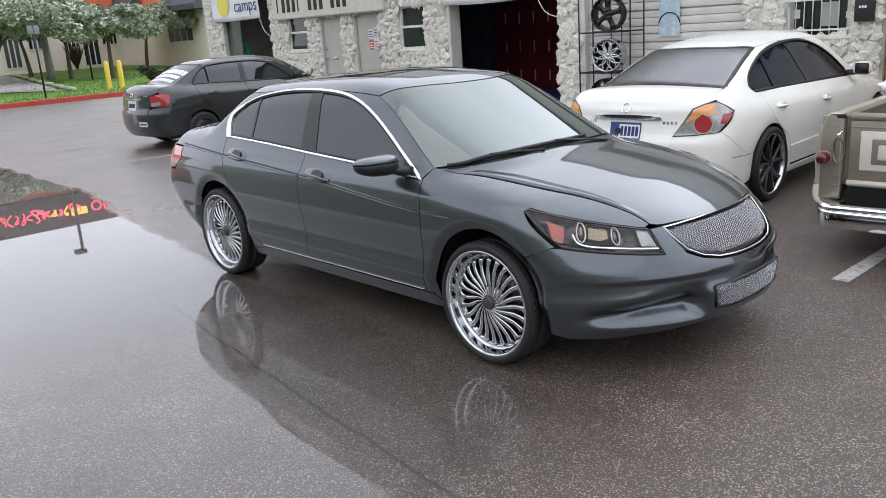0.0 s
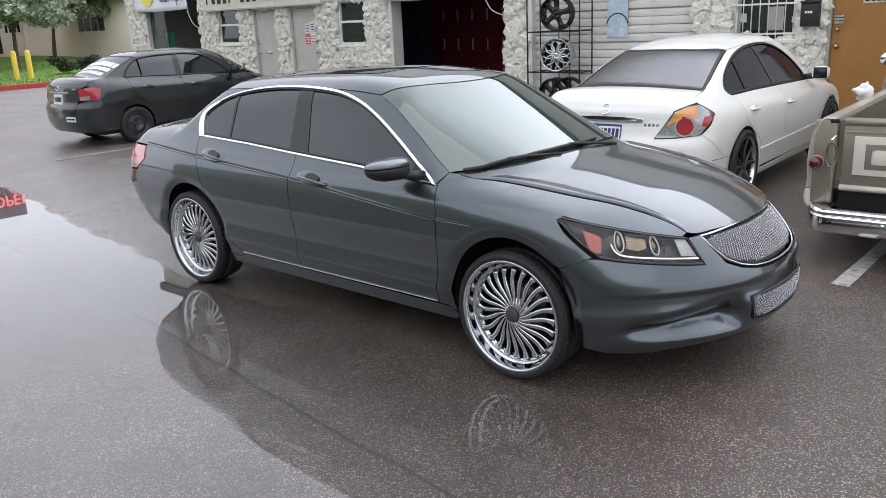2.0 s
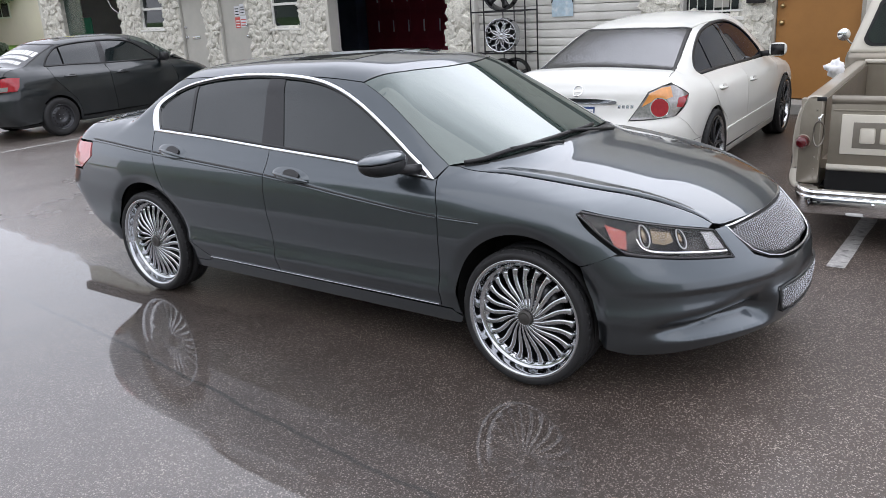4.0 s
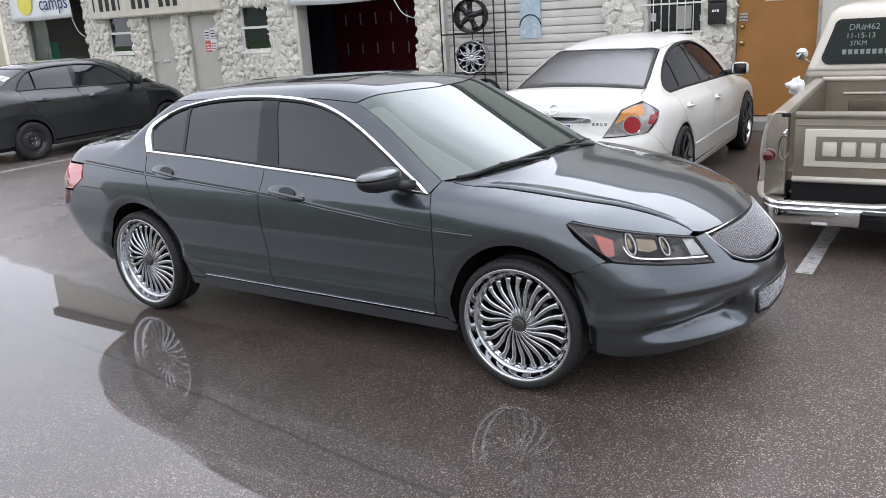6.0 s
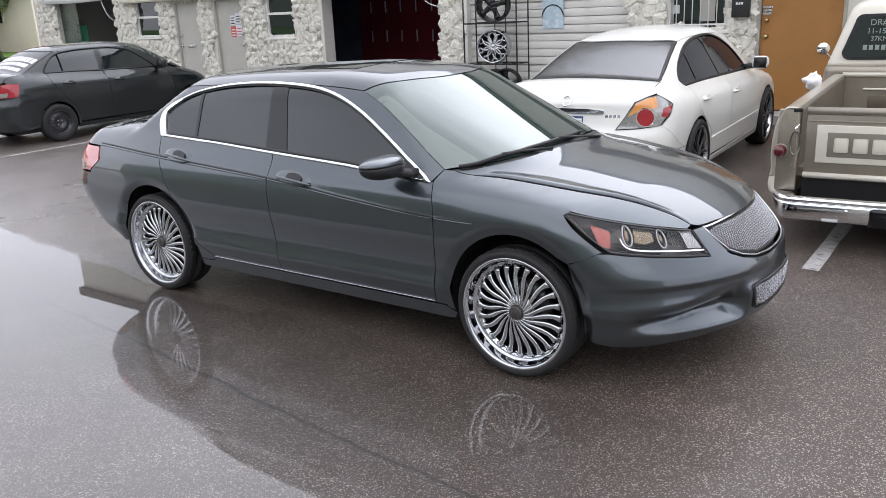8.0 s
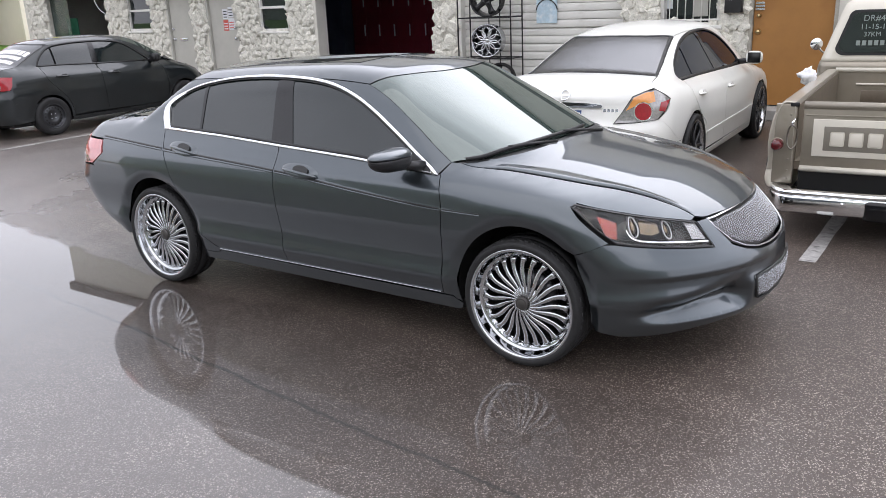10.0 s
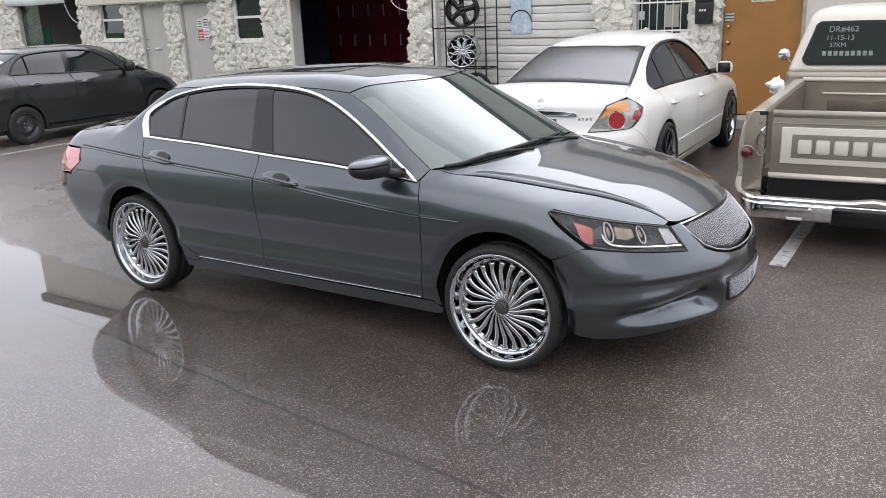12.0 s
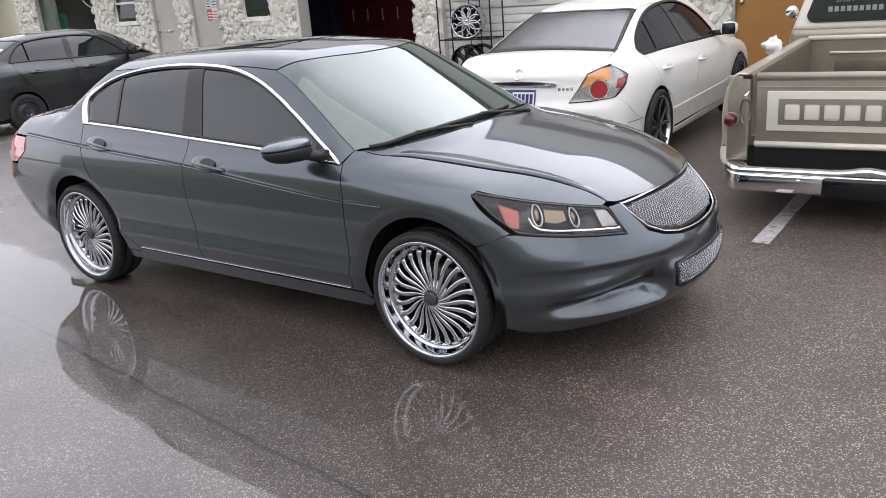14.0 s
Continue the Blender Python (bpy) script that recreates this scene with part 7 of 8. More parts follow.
# ---- old pickup truck ----
def pickup():
    t = empty("pickup_truck", pose(0.762, 7.522, 0, 0, 0, 3.1), "lowered vintage tan and cream pickup truck, tailgate shut", "truck")
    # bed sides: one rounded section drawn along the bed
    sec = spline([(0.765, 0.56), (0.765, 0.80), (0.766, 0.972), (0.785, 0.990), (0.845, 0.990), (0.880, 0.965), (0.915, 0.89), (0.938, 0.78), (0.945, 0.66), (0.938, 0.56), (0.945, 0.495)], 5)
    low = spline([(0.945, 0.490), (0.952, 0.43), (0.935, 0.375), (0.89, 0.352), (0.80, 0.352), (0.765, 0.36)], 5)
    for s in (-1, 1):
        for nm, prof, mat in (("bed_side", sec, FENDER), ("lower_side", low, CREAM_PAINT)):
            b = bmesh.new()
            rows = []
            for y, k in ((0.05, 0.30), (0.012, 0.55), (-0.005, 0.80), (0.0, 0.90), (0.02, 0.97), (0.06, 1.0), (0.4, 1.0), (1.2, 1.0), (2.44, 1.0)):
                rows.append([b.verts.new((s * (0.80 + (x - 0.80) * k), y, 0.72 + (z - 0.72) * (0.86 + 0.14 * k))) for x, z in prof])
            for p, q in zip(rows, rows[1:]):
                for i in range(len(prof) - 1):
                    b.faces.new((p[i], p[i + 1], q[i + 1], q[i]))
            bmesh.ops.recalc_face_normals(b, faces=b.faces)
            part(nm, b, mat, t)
        part("bed_liner", box(s * 0.757 - 0.004, s * 0.757 + 0.004, 0.052, 2.438, 0.561, 0.962), BED_BROWN, t, smooth=False)
        part("corner_post", box(s * 0.83 - 0.07, s * 0.83 + 0.0 if s > 0 else s * 0.83 + 0.07, -0.002, 0.05, 0.40, 0.975, 0.008), TAN_PAINT, t)
        for z in (0.44, 0.50, 0.58, 0.90):
            c = bmesh.new()
            bmesh.ops.create_icosphere(c, subdivisions=1, radius=0.008)
            c.transform(Matrix.Translation((s * 0.795, -0.005, z)))
            part("rivet", c, TAN_PAINT, t)
        lam = lathe([(0.0, -0.075), (0.026, -0.073), (0.037, -0.062), (0.040, -0.03), (0.043, -0.02), (0.043, 0.03)], 24)
        lam.transform(Matrix.Translation((s * 0.872, 0.0, 0.685)))
        tl = part("tail_light", lam, DEEP_RED, t, "small round dark red tail lamp")
        rg = lathe([(0.040, -0.010), (0.047, -0.010), (0.048, 0.02)], 24)
        rg.transform(Matrix.Translation((s * 0.872, 0.0, 0.685)))
        part("lamp_ring", rg, TAN_PAINT, tl)
        ring = [(s * 0.775 + 0.034 * math.cos(a), -0.03 + 0.012 * math.cos(a * 2), 0.745 + 0.085 * math.sin(a)) for a in [2 * math.pi * i / 20 for i in range(20)]]
        part("gate_chain", tube(ring, 0.0065, 6, closed=True), surface("dull_steel", (0.22, 0.20, 0.17), rough=0.35, metal=0.9) if s < 0 else bpy.data.materials["dull_steel"], t, "looped bright tailgate chain")
        part("chain_hook", tube([(s * 0.76, -0.02, 0.87), (s * 0.775, -0.045, 0.85), (s * 0.775, -0.035, 0.82)], 0.010, 6), CHROME, t)
        part("hinge", box(s * 0.775 - 0.03, s * 0.775 + 0.03, -0.006, 0.01, 0.955, 0.985, 0.006), BLACK_TRIM, t)
    gate = part("tailgate", box(-0.715, 0.735, 0.0, 0.045, 0.495, 0.965, 0.008), TAN_PAINT, t, "tan tailgate with cream panel of raised block shapes")
    part("gate_top_roll", tube([(-0.715, 0.018, 0.965), (0.735, 0.018, 0.965)], 0.030, 12), TAN_PAINT, gate)
    part("gate_low_roll", tube([(-0.715, 0.008, 0.522), (0.735, 0.008, 0.522)], 0.034, 12, flat=0.6), CREAM_PAINT, gate)
    part("gate_ridge", box(-0.70, 0.70, -0.006, 0.004, 0.895, 0.905, 0.002, 1), TAN_PAINT, gate, smooth=False)
    part("cream_panel", box(-0.645, 0.645, -0.010, 0.004, 0.612, 0.875, 0.006), CREAM_PAINT, gate)
    part("inner_panel", box(-0.572, 0.572, -0.014, -0.004, 0.655, 0.825, 0.004), surface("brown_grey_paint", (0.21, 0.19, 0.155), rough=0.5, vary=0.15), gate)
    # the maker's name is only block shapes
    for k in range(9):
        x = -0.530 + k * 0.1185
        c = bmesh.new()
        add_box(c, x, x + 0.092, -0.021, -0.012, 0.690, 0.790, 0.010)
        part("raised_block", c, CREAM_PAINT, gate)
    part("bed_floor", box(-0.765, 0.765, 0.05, 2.44, 0.50, 0.56), BED_BROWN, t, smooth=False)
    head = part("bed_front", box(-0.80, 0.80, 2.44, 2.48, 0.50, 0.985, 0.006), TAN_PAINT, t, smooth=False)
    part("front_roll", tube([(-0.78, 2.44, 0.985), (0.78, 2.44, 0.985)], 0.022, 10), CREAM_PAINT, head)
    part("pressed_rib", box(-0.60, 0.60, 2.425, 2.442, 0.845, 0.865, 0.006), CREAM_PAINT, head)
    part("pressed_panel", box(-0.55, 0.55, 2.430, 2.442, 0.64, 0.80, 0.008), BED_BROWN, head)
    # rear bumper
    b = bmesh.new()
    prof = spline([(-0.02, 0.225), (-0.10, 0.230), (-0.134, 0.246), (-0.143, 0.29), (-0.144, 0.335), (-0.140, 0.378), (-0.128, 0.392), (-0.134, 0.405), (-0.130, 0.425), (-0.10, 0.443), (-0.05, 0.448), (-0.02, 0.445)], 4)
    rows = []
    for x in np.linspace(-0.90, 0.90, 61):
        e = 1 - max(0, (abs(x) - 0.76) / 0.14) ** 2.2
        hump = 0.028 * math.exp(-((x) / 0.11) ** 2)
        rows.append([b.verts.new((x, -0.02 + (y + 0.02) * (0.55 + 0.45 * e) + 0.10 * (1 - e) - 0.03, z + (0.02 * (1 - e) if z < 0.3 else 0) + (hump if z > 0.40 else 0))) for y, z in prof])
    for p, q in zip(rows, rows[1:]):
        for i in range(len(prof) - 1):
            b.faces.new((p[i], p[i + 1], q[i + 1], q[i]))
    b.faces.new(rows[0]); b.faces.new(rows[-1][::-1])
    bmesh.ops.recalc_face_normals(b, faces=b.faces)
    b.transform(Matrix.Translation((0, 0, 0.040)) @ Matrix.Diagonal((1, 1, 0.80, 1)))
    bu = part("rear_bumper", b, CHROME, t, "chrome rear bumper with a dark plate recess")
    part("plate_recess", box(-0.265, 0.265, -0.182, -0.13, 0.208, 0.352, 0.026), GLOSS_BLACK, bu)
    for x in (-0.72, -0.40, 0.40, 0.72):
        c = bmesh.new()
        bmesh.ops.create_icosphere(c, subdivisions=2, radius=0.013)
        c.transform(Matrix.Translation((x, -0.170, 0.318)))
        part("bolt", c, CHROME if abs(x) < 0.5 else BLACK_TRIM, bu)
    part("chassis", box(-0.72, 0.72, 0.02, 4.6, 0.28, 0.50), UNDER, t, smooth=False)
    # cab
    def loft(levels, y0, y1, name, mat, r=0.10):
        b = bmesh.new()
        rings = []
        for z, hw, f0, f1 in levels:
            ring = []
            for cx, cy, a0 in ((hw - r, y1 - f1 - r, 0), (-hw + r, y1 - f1 - r, 90), (-hw + r, y0 + f0 + r, 180), (hw - r, y0 + f0 + r, 270)):
                for k in range(6):
                    a = radians(a0 + 90 * k / 5)
                    ring.append(b.verts.new((cx + r * math.cos(a), cy + r * math.sin(a), z)))
            rings.append(ring)
        for p, q in zip(rings, rings[1:]):
            for i in range(len(p)):
                b.faces.new((p[i], p[(i + 1) % len(p)], q[(i + 1) % len(p)], q[i]))
        b.faces.new(rings[-1])
        b.faces.new(rings[0][::-1])
        return part(name, b, mat, t)
    loft([(0.42, 0.93, 0, 0), (0.55, 0.965, 0, 0), (0.80, 0.975, 0, 0), (1.00, 0.965, 0, 0), (1.055, 0.95, 0, 0)], 2.50, 3.95, "cab", TAN_PAINT)
    loft([(0.42, 0.90, 0, 0.1), (0.6, 0.94, 0, 0), (0.85, 0.94, 0, 0), (0.98, 0.90, 0, 0.08), (1.02, 0.80, 0, 0.2)], 3.90, 5.15, "bonnet", TAN_PAINT)
    top = loft([(1.057, 0.945, 0.0, 0.0), (1.09, 0.935, 0.005, 0.02), (1.30, 0.865, 0.03, 0.20), (1.50, 0.800, 0.06, 0.38), (1.58, 0.772, 0.09, 0.46), (1.63, 0.72, 0.15, 0.54), (1.66, 0.62, 0.25, 0.64), (1.675, 0.40, 0.45, 0.80)], 2.50, 3.95, "cab_top", CREAM_PAINT)
    # rear window, leaning with the cab
    def pane(hw0, hw1, z0, z1, push, r):
        pts = []
        for cx, cz, a0 in ((hw1 - r, z1 - r, 0), (-hw1 + r, z1 - r, 90), (-hw0 + r, z0 + r, 180), (hw0 - r, z0 + r, 270)):
            for k in range(6):
                a = radians(a0 + 90 * k / 5)
                x, z = cx + r * math.cos(a), cz + r * math.sin(a)
                pts.append((x, 2.50 + 0.005 + (z - 1.09) * 0.128 - push, z))
        return pts
    for hw0, hw1, z0, z1, push, mat, nm in ((0.815, 0.725, 1.115, 1.525, 0.010, BLACK_TRIM, "window_gasket"), (0.785, 0.700, 1.14, 1.50, 0.016, surface("cab_glass", (0.05, 0.065, 0.06), rough=0.02, glass=0.5), "rear_window")):
        b = bmesh.new()
        outer = [b.verts.new(p) for p in pane(hw0, hw1, z0, z1, push, 0.07)]
        back = [b.verts.new((p[0], p[1] + 0.03, p[2])) for p in pane(hw0, hw1, z0, z1, push, 0.07)]
        b.faces.new(outer)
        for i in range(len(outer)):
            b.faces.new((outer[i], back[i], back[(i + 1) % len(outer)], outer[(i + 1) % len(outer)]))
        bmesh.ops.recalc_face_normals(b, faces=b.faces)
        win = part(nm, b, mat, t, "dark cab window with chalk writing" if nm == "rear_window" else "", smooth=False)
    lean = lambda z: 2.50 + 0.005 + (z - 1.09) * 0.128 - 0.020
    for body, x, z, s in (("DR#462", -0.60, 1.425, 0.075), ("11-15-13", -0.62, 1.35, 0.068), ("37KM", -0.585, 1.285, 0.06)):
        flat_text(body, s, CHALK, win, pose(x, lean(z) - 0.002, z, 83, 0, 0))
    for k in range(9):
        part("chalk_bar", box(-0.64 + k * 0.05, -0.605 + k * 0.05, lean(1.22) - 0.004, lean(1.22) - 0.002, 1.205, 1.25), CHALK, win, smooth=False)
    seat = loft([(0.9, 0.7, 0, 0), (1.22, 0.66, 0.02, 0.02), (1.26, 0.6, 0.05, 0.05)], 2.75, 2.95, "seat_back", CABIN, 0.04)
    for s in (-1, 1):
        mir = lathe([(0.0, -0.012), (0.05, -0.010), (0.062, 0.0), (0.058, 0.02), (0.0, 0.045)], 24)
        mir.transform(Matrix.Translation((s * 1.085, 3.35, 1.165)))
        mm = part("door_mirror", mir, CHROME, t, "round chrome door mirror")
        part("mirror_arm", tube([(s * 1.085, 3.37, 1.15), (s * 1.03, 3.42, 1.08), (s * 0.96, 3.45, 1.04)], 0.010, 6), CHROME, mm)
        for y in (1.05, 4.35):
            ty = tyre_mesh(0.34, 0.20, 0.10)
            ty.transform(Matrix.Translation((s * 0.76, y, 0.34)))
            part("tyre", ty, RUBBER, t)
    # a crumpled rag on the bed rail
    b = bmesh.new()
    bmesh.ops.create_icosphere(b, subdivisions=3, radius=1)
    for v in b.verts:
        q = v.co.copy()
        k = 1 + 0.55 * noise.noise(q * 2.1 + Vector((4, 1, 2))) + 0.25 * noise.noise(q * 5)
        v.co = Vector((q.x * 0.075 * k, q.y * 0.10 * k, q.z * 0.085 * k))
    rag = obj("rag", b, CLOTH)
    rag.matrix_world = pose(0.762, 7.522, 0, 0, 0, 3.1) @ pose(-0.895, 1.45, 1.015) @ Matrix.Scale(0.88, 4)
    tagged(rag, "crumpled white rag on the truck's bed rail", "rag")


pickup()


# ---- display rack with spare wheels ----
def loose_rim(kind, m):
    """A bare wheel without a tyre, on display."""
    mat = {"black": GLOSS_BLACK, "chrome": WHEEL_CHROME}[kind]
    w = empty("alloy_wheel", m, {"black": "gloss black alloy wheel without tyre, standing on the rack", "chrome": "chrome mesh-spoked alloy wheel without tyre, on the rack"}[kind], "wheel", "wheels on the rack")
    R = 0.265
    part("rim", lathe([(R - 0.03, 0.11), (R, 0.115), (R - 0.004, 0.09), (R - 0.035, 0.05), (R - 0.035, -0.05), (R - 0.005, -0.10), (R, -0.112), (R - 0.012, -0.115), (R - 0.022, -0.10), (R - 0.045, -0.02), (R - 0.05, 0.09)], 48), mat, w)
    n = 5 if kind == "black" else 10
    first = None
    for k in range(n):
        for s in ((-1, 1) if kind == "chrome" else (0,)):
            mm = Matrix.Rotation(2 * math.pi * (k + 0.08 * k % 1) / n, 4, "Y") @ Matrix.Diagonal((s or 1, 1, 1, 1))
            if first is None:
                if kind == "black":
                    pts = [(0.0, -0.055 + 0.01 * math.sin(3 * t), 0.035 + (R - 0.07) * t) for t in [i / 6 for i in range(7)]]
                    first = part("spoke", tube(pts, [0.060, 0.050, 0.044, 0.042, 0.044, 0.050, 0.062], 8, flat=0.4, up=(0, 1, 0)), mat, w)
                else:
                    pts = [(0.01 + 0.055 * math.sin(math.pi * t * 0.9), -0.06 + 0.015 * t, 0.03 + (R - 0.07) * t) for t in [i / 8 for i in range(9)]]
                    first = part("spoke", tube(pts, 0.015, 6, up=(0, 1, 0)), mat, w)
                    part("back_disc", lathe([(0.03, 0.02), (R - 0.05, 0.05), (R - 0.05, 0.06)], 32), GUNMETAL, w)
                first.matrix_local = mm
            else:
                share("spoke", first.data, w, mm)
    part("hub", lathe([(0.0, -0.075), (0.03, -0.072), (0.06, -0.055), (0.065, 0.0)], 24), mat if kind == "black" else SATIN, w)
    return w


rx0, rx1, ry0, ry1 = wx(-6.13), wx(-5.17), WALL_Y - 0.46, WALL_Y - 0.08
rack = empty("display_rack", pose((rx0 + rx1) / 2, (ry0 + ry1) / 2, 0.0), "black wire display rack holding bare wheels", "rack")
ha, hb = (rx1 - rx0) / 2, (ry1 - ry0) / 2
for sx in (-1, 1):
    for sy in (-1, 1):
        part("post", tube([(sx * ha, sy * hb, FLOOR if sy > 0 or True else 0), (sx * ha, sy * hb, wz(2.55))], 0.012, 6), DARK_METAL, rack)
for dx in (-0.13, 0.08):
    part("upright", tube([(dx, hb, FLOOR), (dx, hb, wz(2.55))], 0.009, 6), DARK_METAL, rack)
SHELVES = [wz(0.24), wz(0.85), wz(1.47), wz(2.09)]
for z in SHELVES:
    sh_ = part("shelf", box(-ha, ha, -hb, -hb + 0.014, z - 0.012, z + 0.012), DARK_METAL, rack, smooth=False)
    part("shelf_edge", box(-ha, ha, hb - 0.014, hb, z - 0.012, z + 0.012), DARK_METAL, sh_, smooth=False)
    for k in range(7):
        x = -ha + 2 * ha * k / 6
        part("shelf_wire", tube([(x, -hb, z), (x, hb, z)], 0.006, 5), DARK_METAL, sh_)
for z, kind, xs in ((SHELVES[0], "black", (-5.70, -5.52)), (SHELVES[1], "chrome", (-5.66,)), (SHELVES[2], "black", (-5.66,))):
    for i, x in enumerate(xs):
        loose_rim(kind, pose(wx(x), (ry0 + ry1) / 2 - 0.04 + 0.10 * i, z + 0.277, 0, 0, 14 + 8 * i))

# ---- far side: kerb, lawn, building, trees ----
KX = -28.2
k1 = obj("kerb", box(KX - 0.16, KX, -30, 20.6, -0.02, 0.17, 0.02), RED_KERB, smooth=False)
tagged(k1, "red-painted concrete kerb along the lawn", "kerb", kind="structure")


def rise(x):
    return 0.14 + 0.40 * float(ease(np.array(-x), 29.0, 60.0))


b = bmesh.new()
xs = [KX - 0.14, -32, -36, -40, -46, -54, -64, -80, -120]
rows = [[b.verts.new((x, y, rise(x))) for x in xs] for y in (-30, 0, 8, 10.5, 30, 60)]
for p, q in zip(rows, rows[1:]):
    for i in range(len(xs) - 1):
        b.faces.new((p[i], p[i + 1], q[i + 1], q[i]))
tagged(obj("lawn", b, GRASS), "bright green mown lawn behind the kerb", "lawn", kind="structure")
# tufts give the lawn's near edge its grain
random.seed(8)
b = bmesh.new()
for _ in range(2600):
    x, y = KX - 0.2 - random.random() ** 2 * 14, random.uniform(6, 22)
    h, a, w = random.uniform(0.05, 0.13), random.uniform(0, 6.28), 0.02
    z = rise(x)
    v = [b.verts.new((x + w * math.cos(a), y + w * math.sin(a), z)), b.verts.new((x - w * math.cos(a), y - w * math.sin(a), z)), b.verts.new((x + random.uniform(-0.04, 0.04), y + random.uniform(-0.04, 0.04), z + h))]
    b.faces.new(v)
tagged(obj("grass", b, GRASS, smooth=False), "short green grass blades", "grass", kind="stuff")
# a strip of paving with wheel stops
b = bmesh.new()
vs = [b.verts.new((x, y, rise(x) + 0.03)) for x, y in ((-33.4, 13.6), (-53.5, 17.3), (-53.5, 9.0), (-37.0, 11.6))]
b.faces.new(vs)
tagged(obj("side_path", b, CONCRETE, smooth=False), "pale concrete paving on the lawn's far side", "pavement", kind="structure")
for i in range(8):
    f = i / 7
    x, y = -33.4 - 19.6 * f, 13.95 + 3.5 * f
    ob = obj("wheel_stop", box(-0.95, 0.95, -0.09, 0.09, 0, 0.13, 0.03), surface("pale_concrete", (0.5, 0.48, 0.44), rough=0.8) if i == 0 else bpy.data.materials["pale_concrete"])
    ob.matrix_world = pose(x, y, rise(x) + 0.02, 0, 0, -10.1)
    tagged(ob, "pale concrete wheel stop", "wheel stop", "wheel stops")

FY = 25.6
fb = empty("far_building", pose(-70, FY, 0), "two-storey beige building with salmon band and dark roof", "building")
part("lower_wall", box(-20, 28.2, 0, 12, 0.0, 4.15, 0.02), STUCCO, fb, smooth=False)
part("upper_wall", box(-20, 28.2, 0.3, 12, 4.15, 7.4, 0.02), ORANGE_WALL, fb, smooth=False)
part("wing_wall", box(-20, 14.0, -38, -0.002, 0.0, 4.30, 0.02), STUCCO, fb, smooth=False)
part("wing_upper_wall", box(-20, 13.8, -38, -0.002, 4.30, 7.6, 0.02), ORANGE_WALL, fb, smooth=False)
part("wing_roof_band", box(-20, 14.3, -38, -2.0, 7.6, 9.85, 0.05), PALE_ROOF, fb, smooth=False)
part("roof_band", box(-20, 28.4, 0.1, 12.2, 7.4, 8.2, 0.05), PALE_ROOF, fb, smooth=False)
pane_m = surface("far_pane", (0.018, 0.020, 0.022), rough=0.12, vary=0.3)


def far_window(x, w, z0, z1, n):
    wn_ = part("window", box(x - w / 2, x + w / 2, -0.03, 0.0, z0, z1), WHITE_FRAME, fb, smooth=False)
    for k in range(n):
        a = x - w / 2 + 0.12 + k * (w - 0.12) / n
        part("pane", box(a, a + (w - 0.12) / n - 0.12, -0.05, -0.032, z0 + 0.08, z1 - 0.06), pane_m, wn_, smooth=False)


far_window(23.45, 3.4, 1.80, 3.15, 4)


def wing_opening(y0, y1, z0, z1, n, name):
    """A framed opening in the wing's wall, which faces the car park."""
    f = part(name, box(14.0, 14.05, y0 - FY, y1 - FY, z0, z1), WHITE_FRAME, fb, smooth=False)
    w = (y1 - y0 - 0.05) / n
    for k in range(n):
        part("pane", box(14.052, 14.07, y0 - FY + 0.10 + k * w, y0 - FY + k * w + w, z0 + 0.08, z1 - 0.08), pane_m, f, smooth=False)


for y0, y1, z0, z1, n, nm in ((17.95, 19.0, 0.85, 2.75, 3, "glass_door"), (19.5, 20.7, 1.95, 2.9, 4, "window"), (21.7, 22.8, 1.9, 2.85, 4, "window"), (22.95, 24.1, 0.65, 2.7, 3, "glass_door"), (24.3, 25.4, 1.95, 3.0, 4, "window"), (12.0, 13.4, 1.95, 2.9, 4, "window")):
    wing_opening(y0, y1, z0, z1, n, nm)
for x in (2.8, -21.0):
    dr = part("glass_door", box(x - 1.3, x + 1.3, -0.06, -0.001, 0.4, 3.3), WHITE_FRAME, fb, smooth=False)
    for k in range(3):
        part("pane", box(x - 1.2 + k * 0.83, x - 0.45 + k * 0.83, -0.09, -0.061, 0.5, 3.2), pane_m, dr, smooth=False)
for x0, x1 in ((23.0, 28.0), (14.6, 18.0)):
    aw = bmesh.new()
    v = [aw.verts.new(p) for p in ((x0, -1.2, 3.9), (x1, -1.2, 3.9), (x1, 0, 5.0), (x0, 0, 5.0), (x0, -1.2, 3.6), (x1, -1.2, 3.6), (x1, 0, 3.6), (x0, 0, 3.6))]
    for q in ((0, 1, 2, 3), (4, 5, 1, 0), (0, 3, 7, 4), (1, 5, 6, 2), (4, 7, 6, 5)):
        aw.faces.new([v[i] for i in q])
    bmesh.ops.recalc_face_normals(aw, faces=aw.faces)
    part("awning", aw, surface("slate_awning", (0.07, 0.075, 0.09), rough=0.7) if x0 > 20 else bpy.data.materials["slate_awning"], fb, "dark slate-grey awning", smooth=False)
# red neon on the roof band, seen in the puddle
neon = empty("neon_sign", pose(-55.62, 18.2, 8.15, 0, 0, 90), "glowing red neon sign letters on the dark roof band", "sign")
flat_text("OPEN", 1.0, NEON, neon, pose(3.25, -0.05, 0.2, 90, 0, 0))
random.seed(11)
for k in range(16):
    x = -3.6 + k * 0.40
    w, h = random.uniform(0.25, 0.42), random.uniform(0.35, 0.9)
    pts = [(x + w * math.sin(a * 2.0) * 0.5, -0.05, 0.55 + h * 0.5 * math.sin(a + k)) for a in [i * 0.5 for i in range(10)]]
    part("neon_tube", tube(pts, 0.035 if k < 8 else 0.06, 5), GOLD_NEON if k in (11, 13) else NEON, neon)
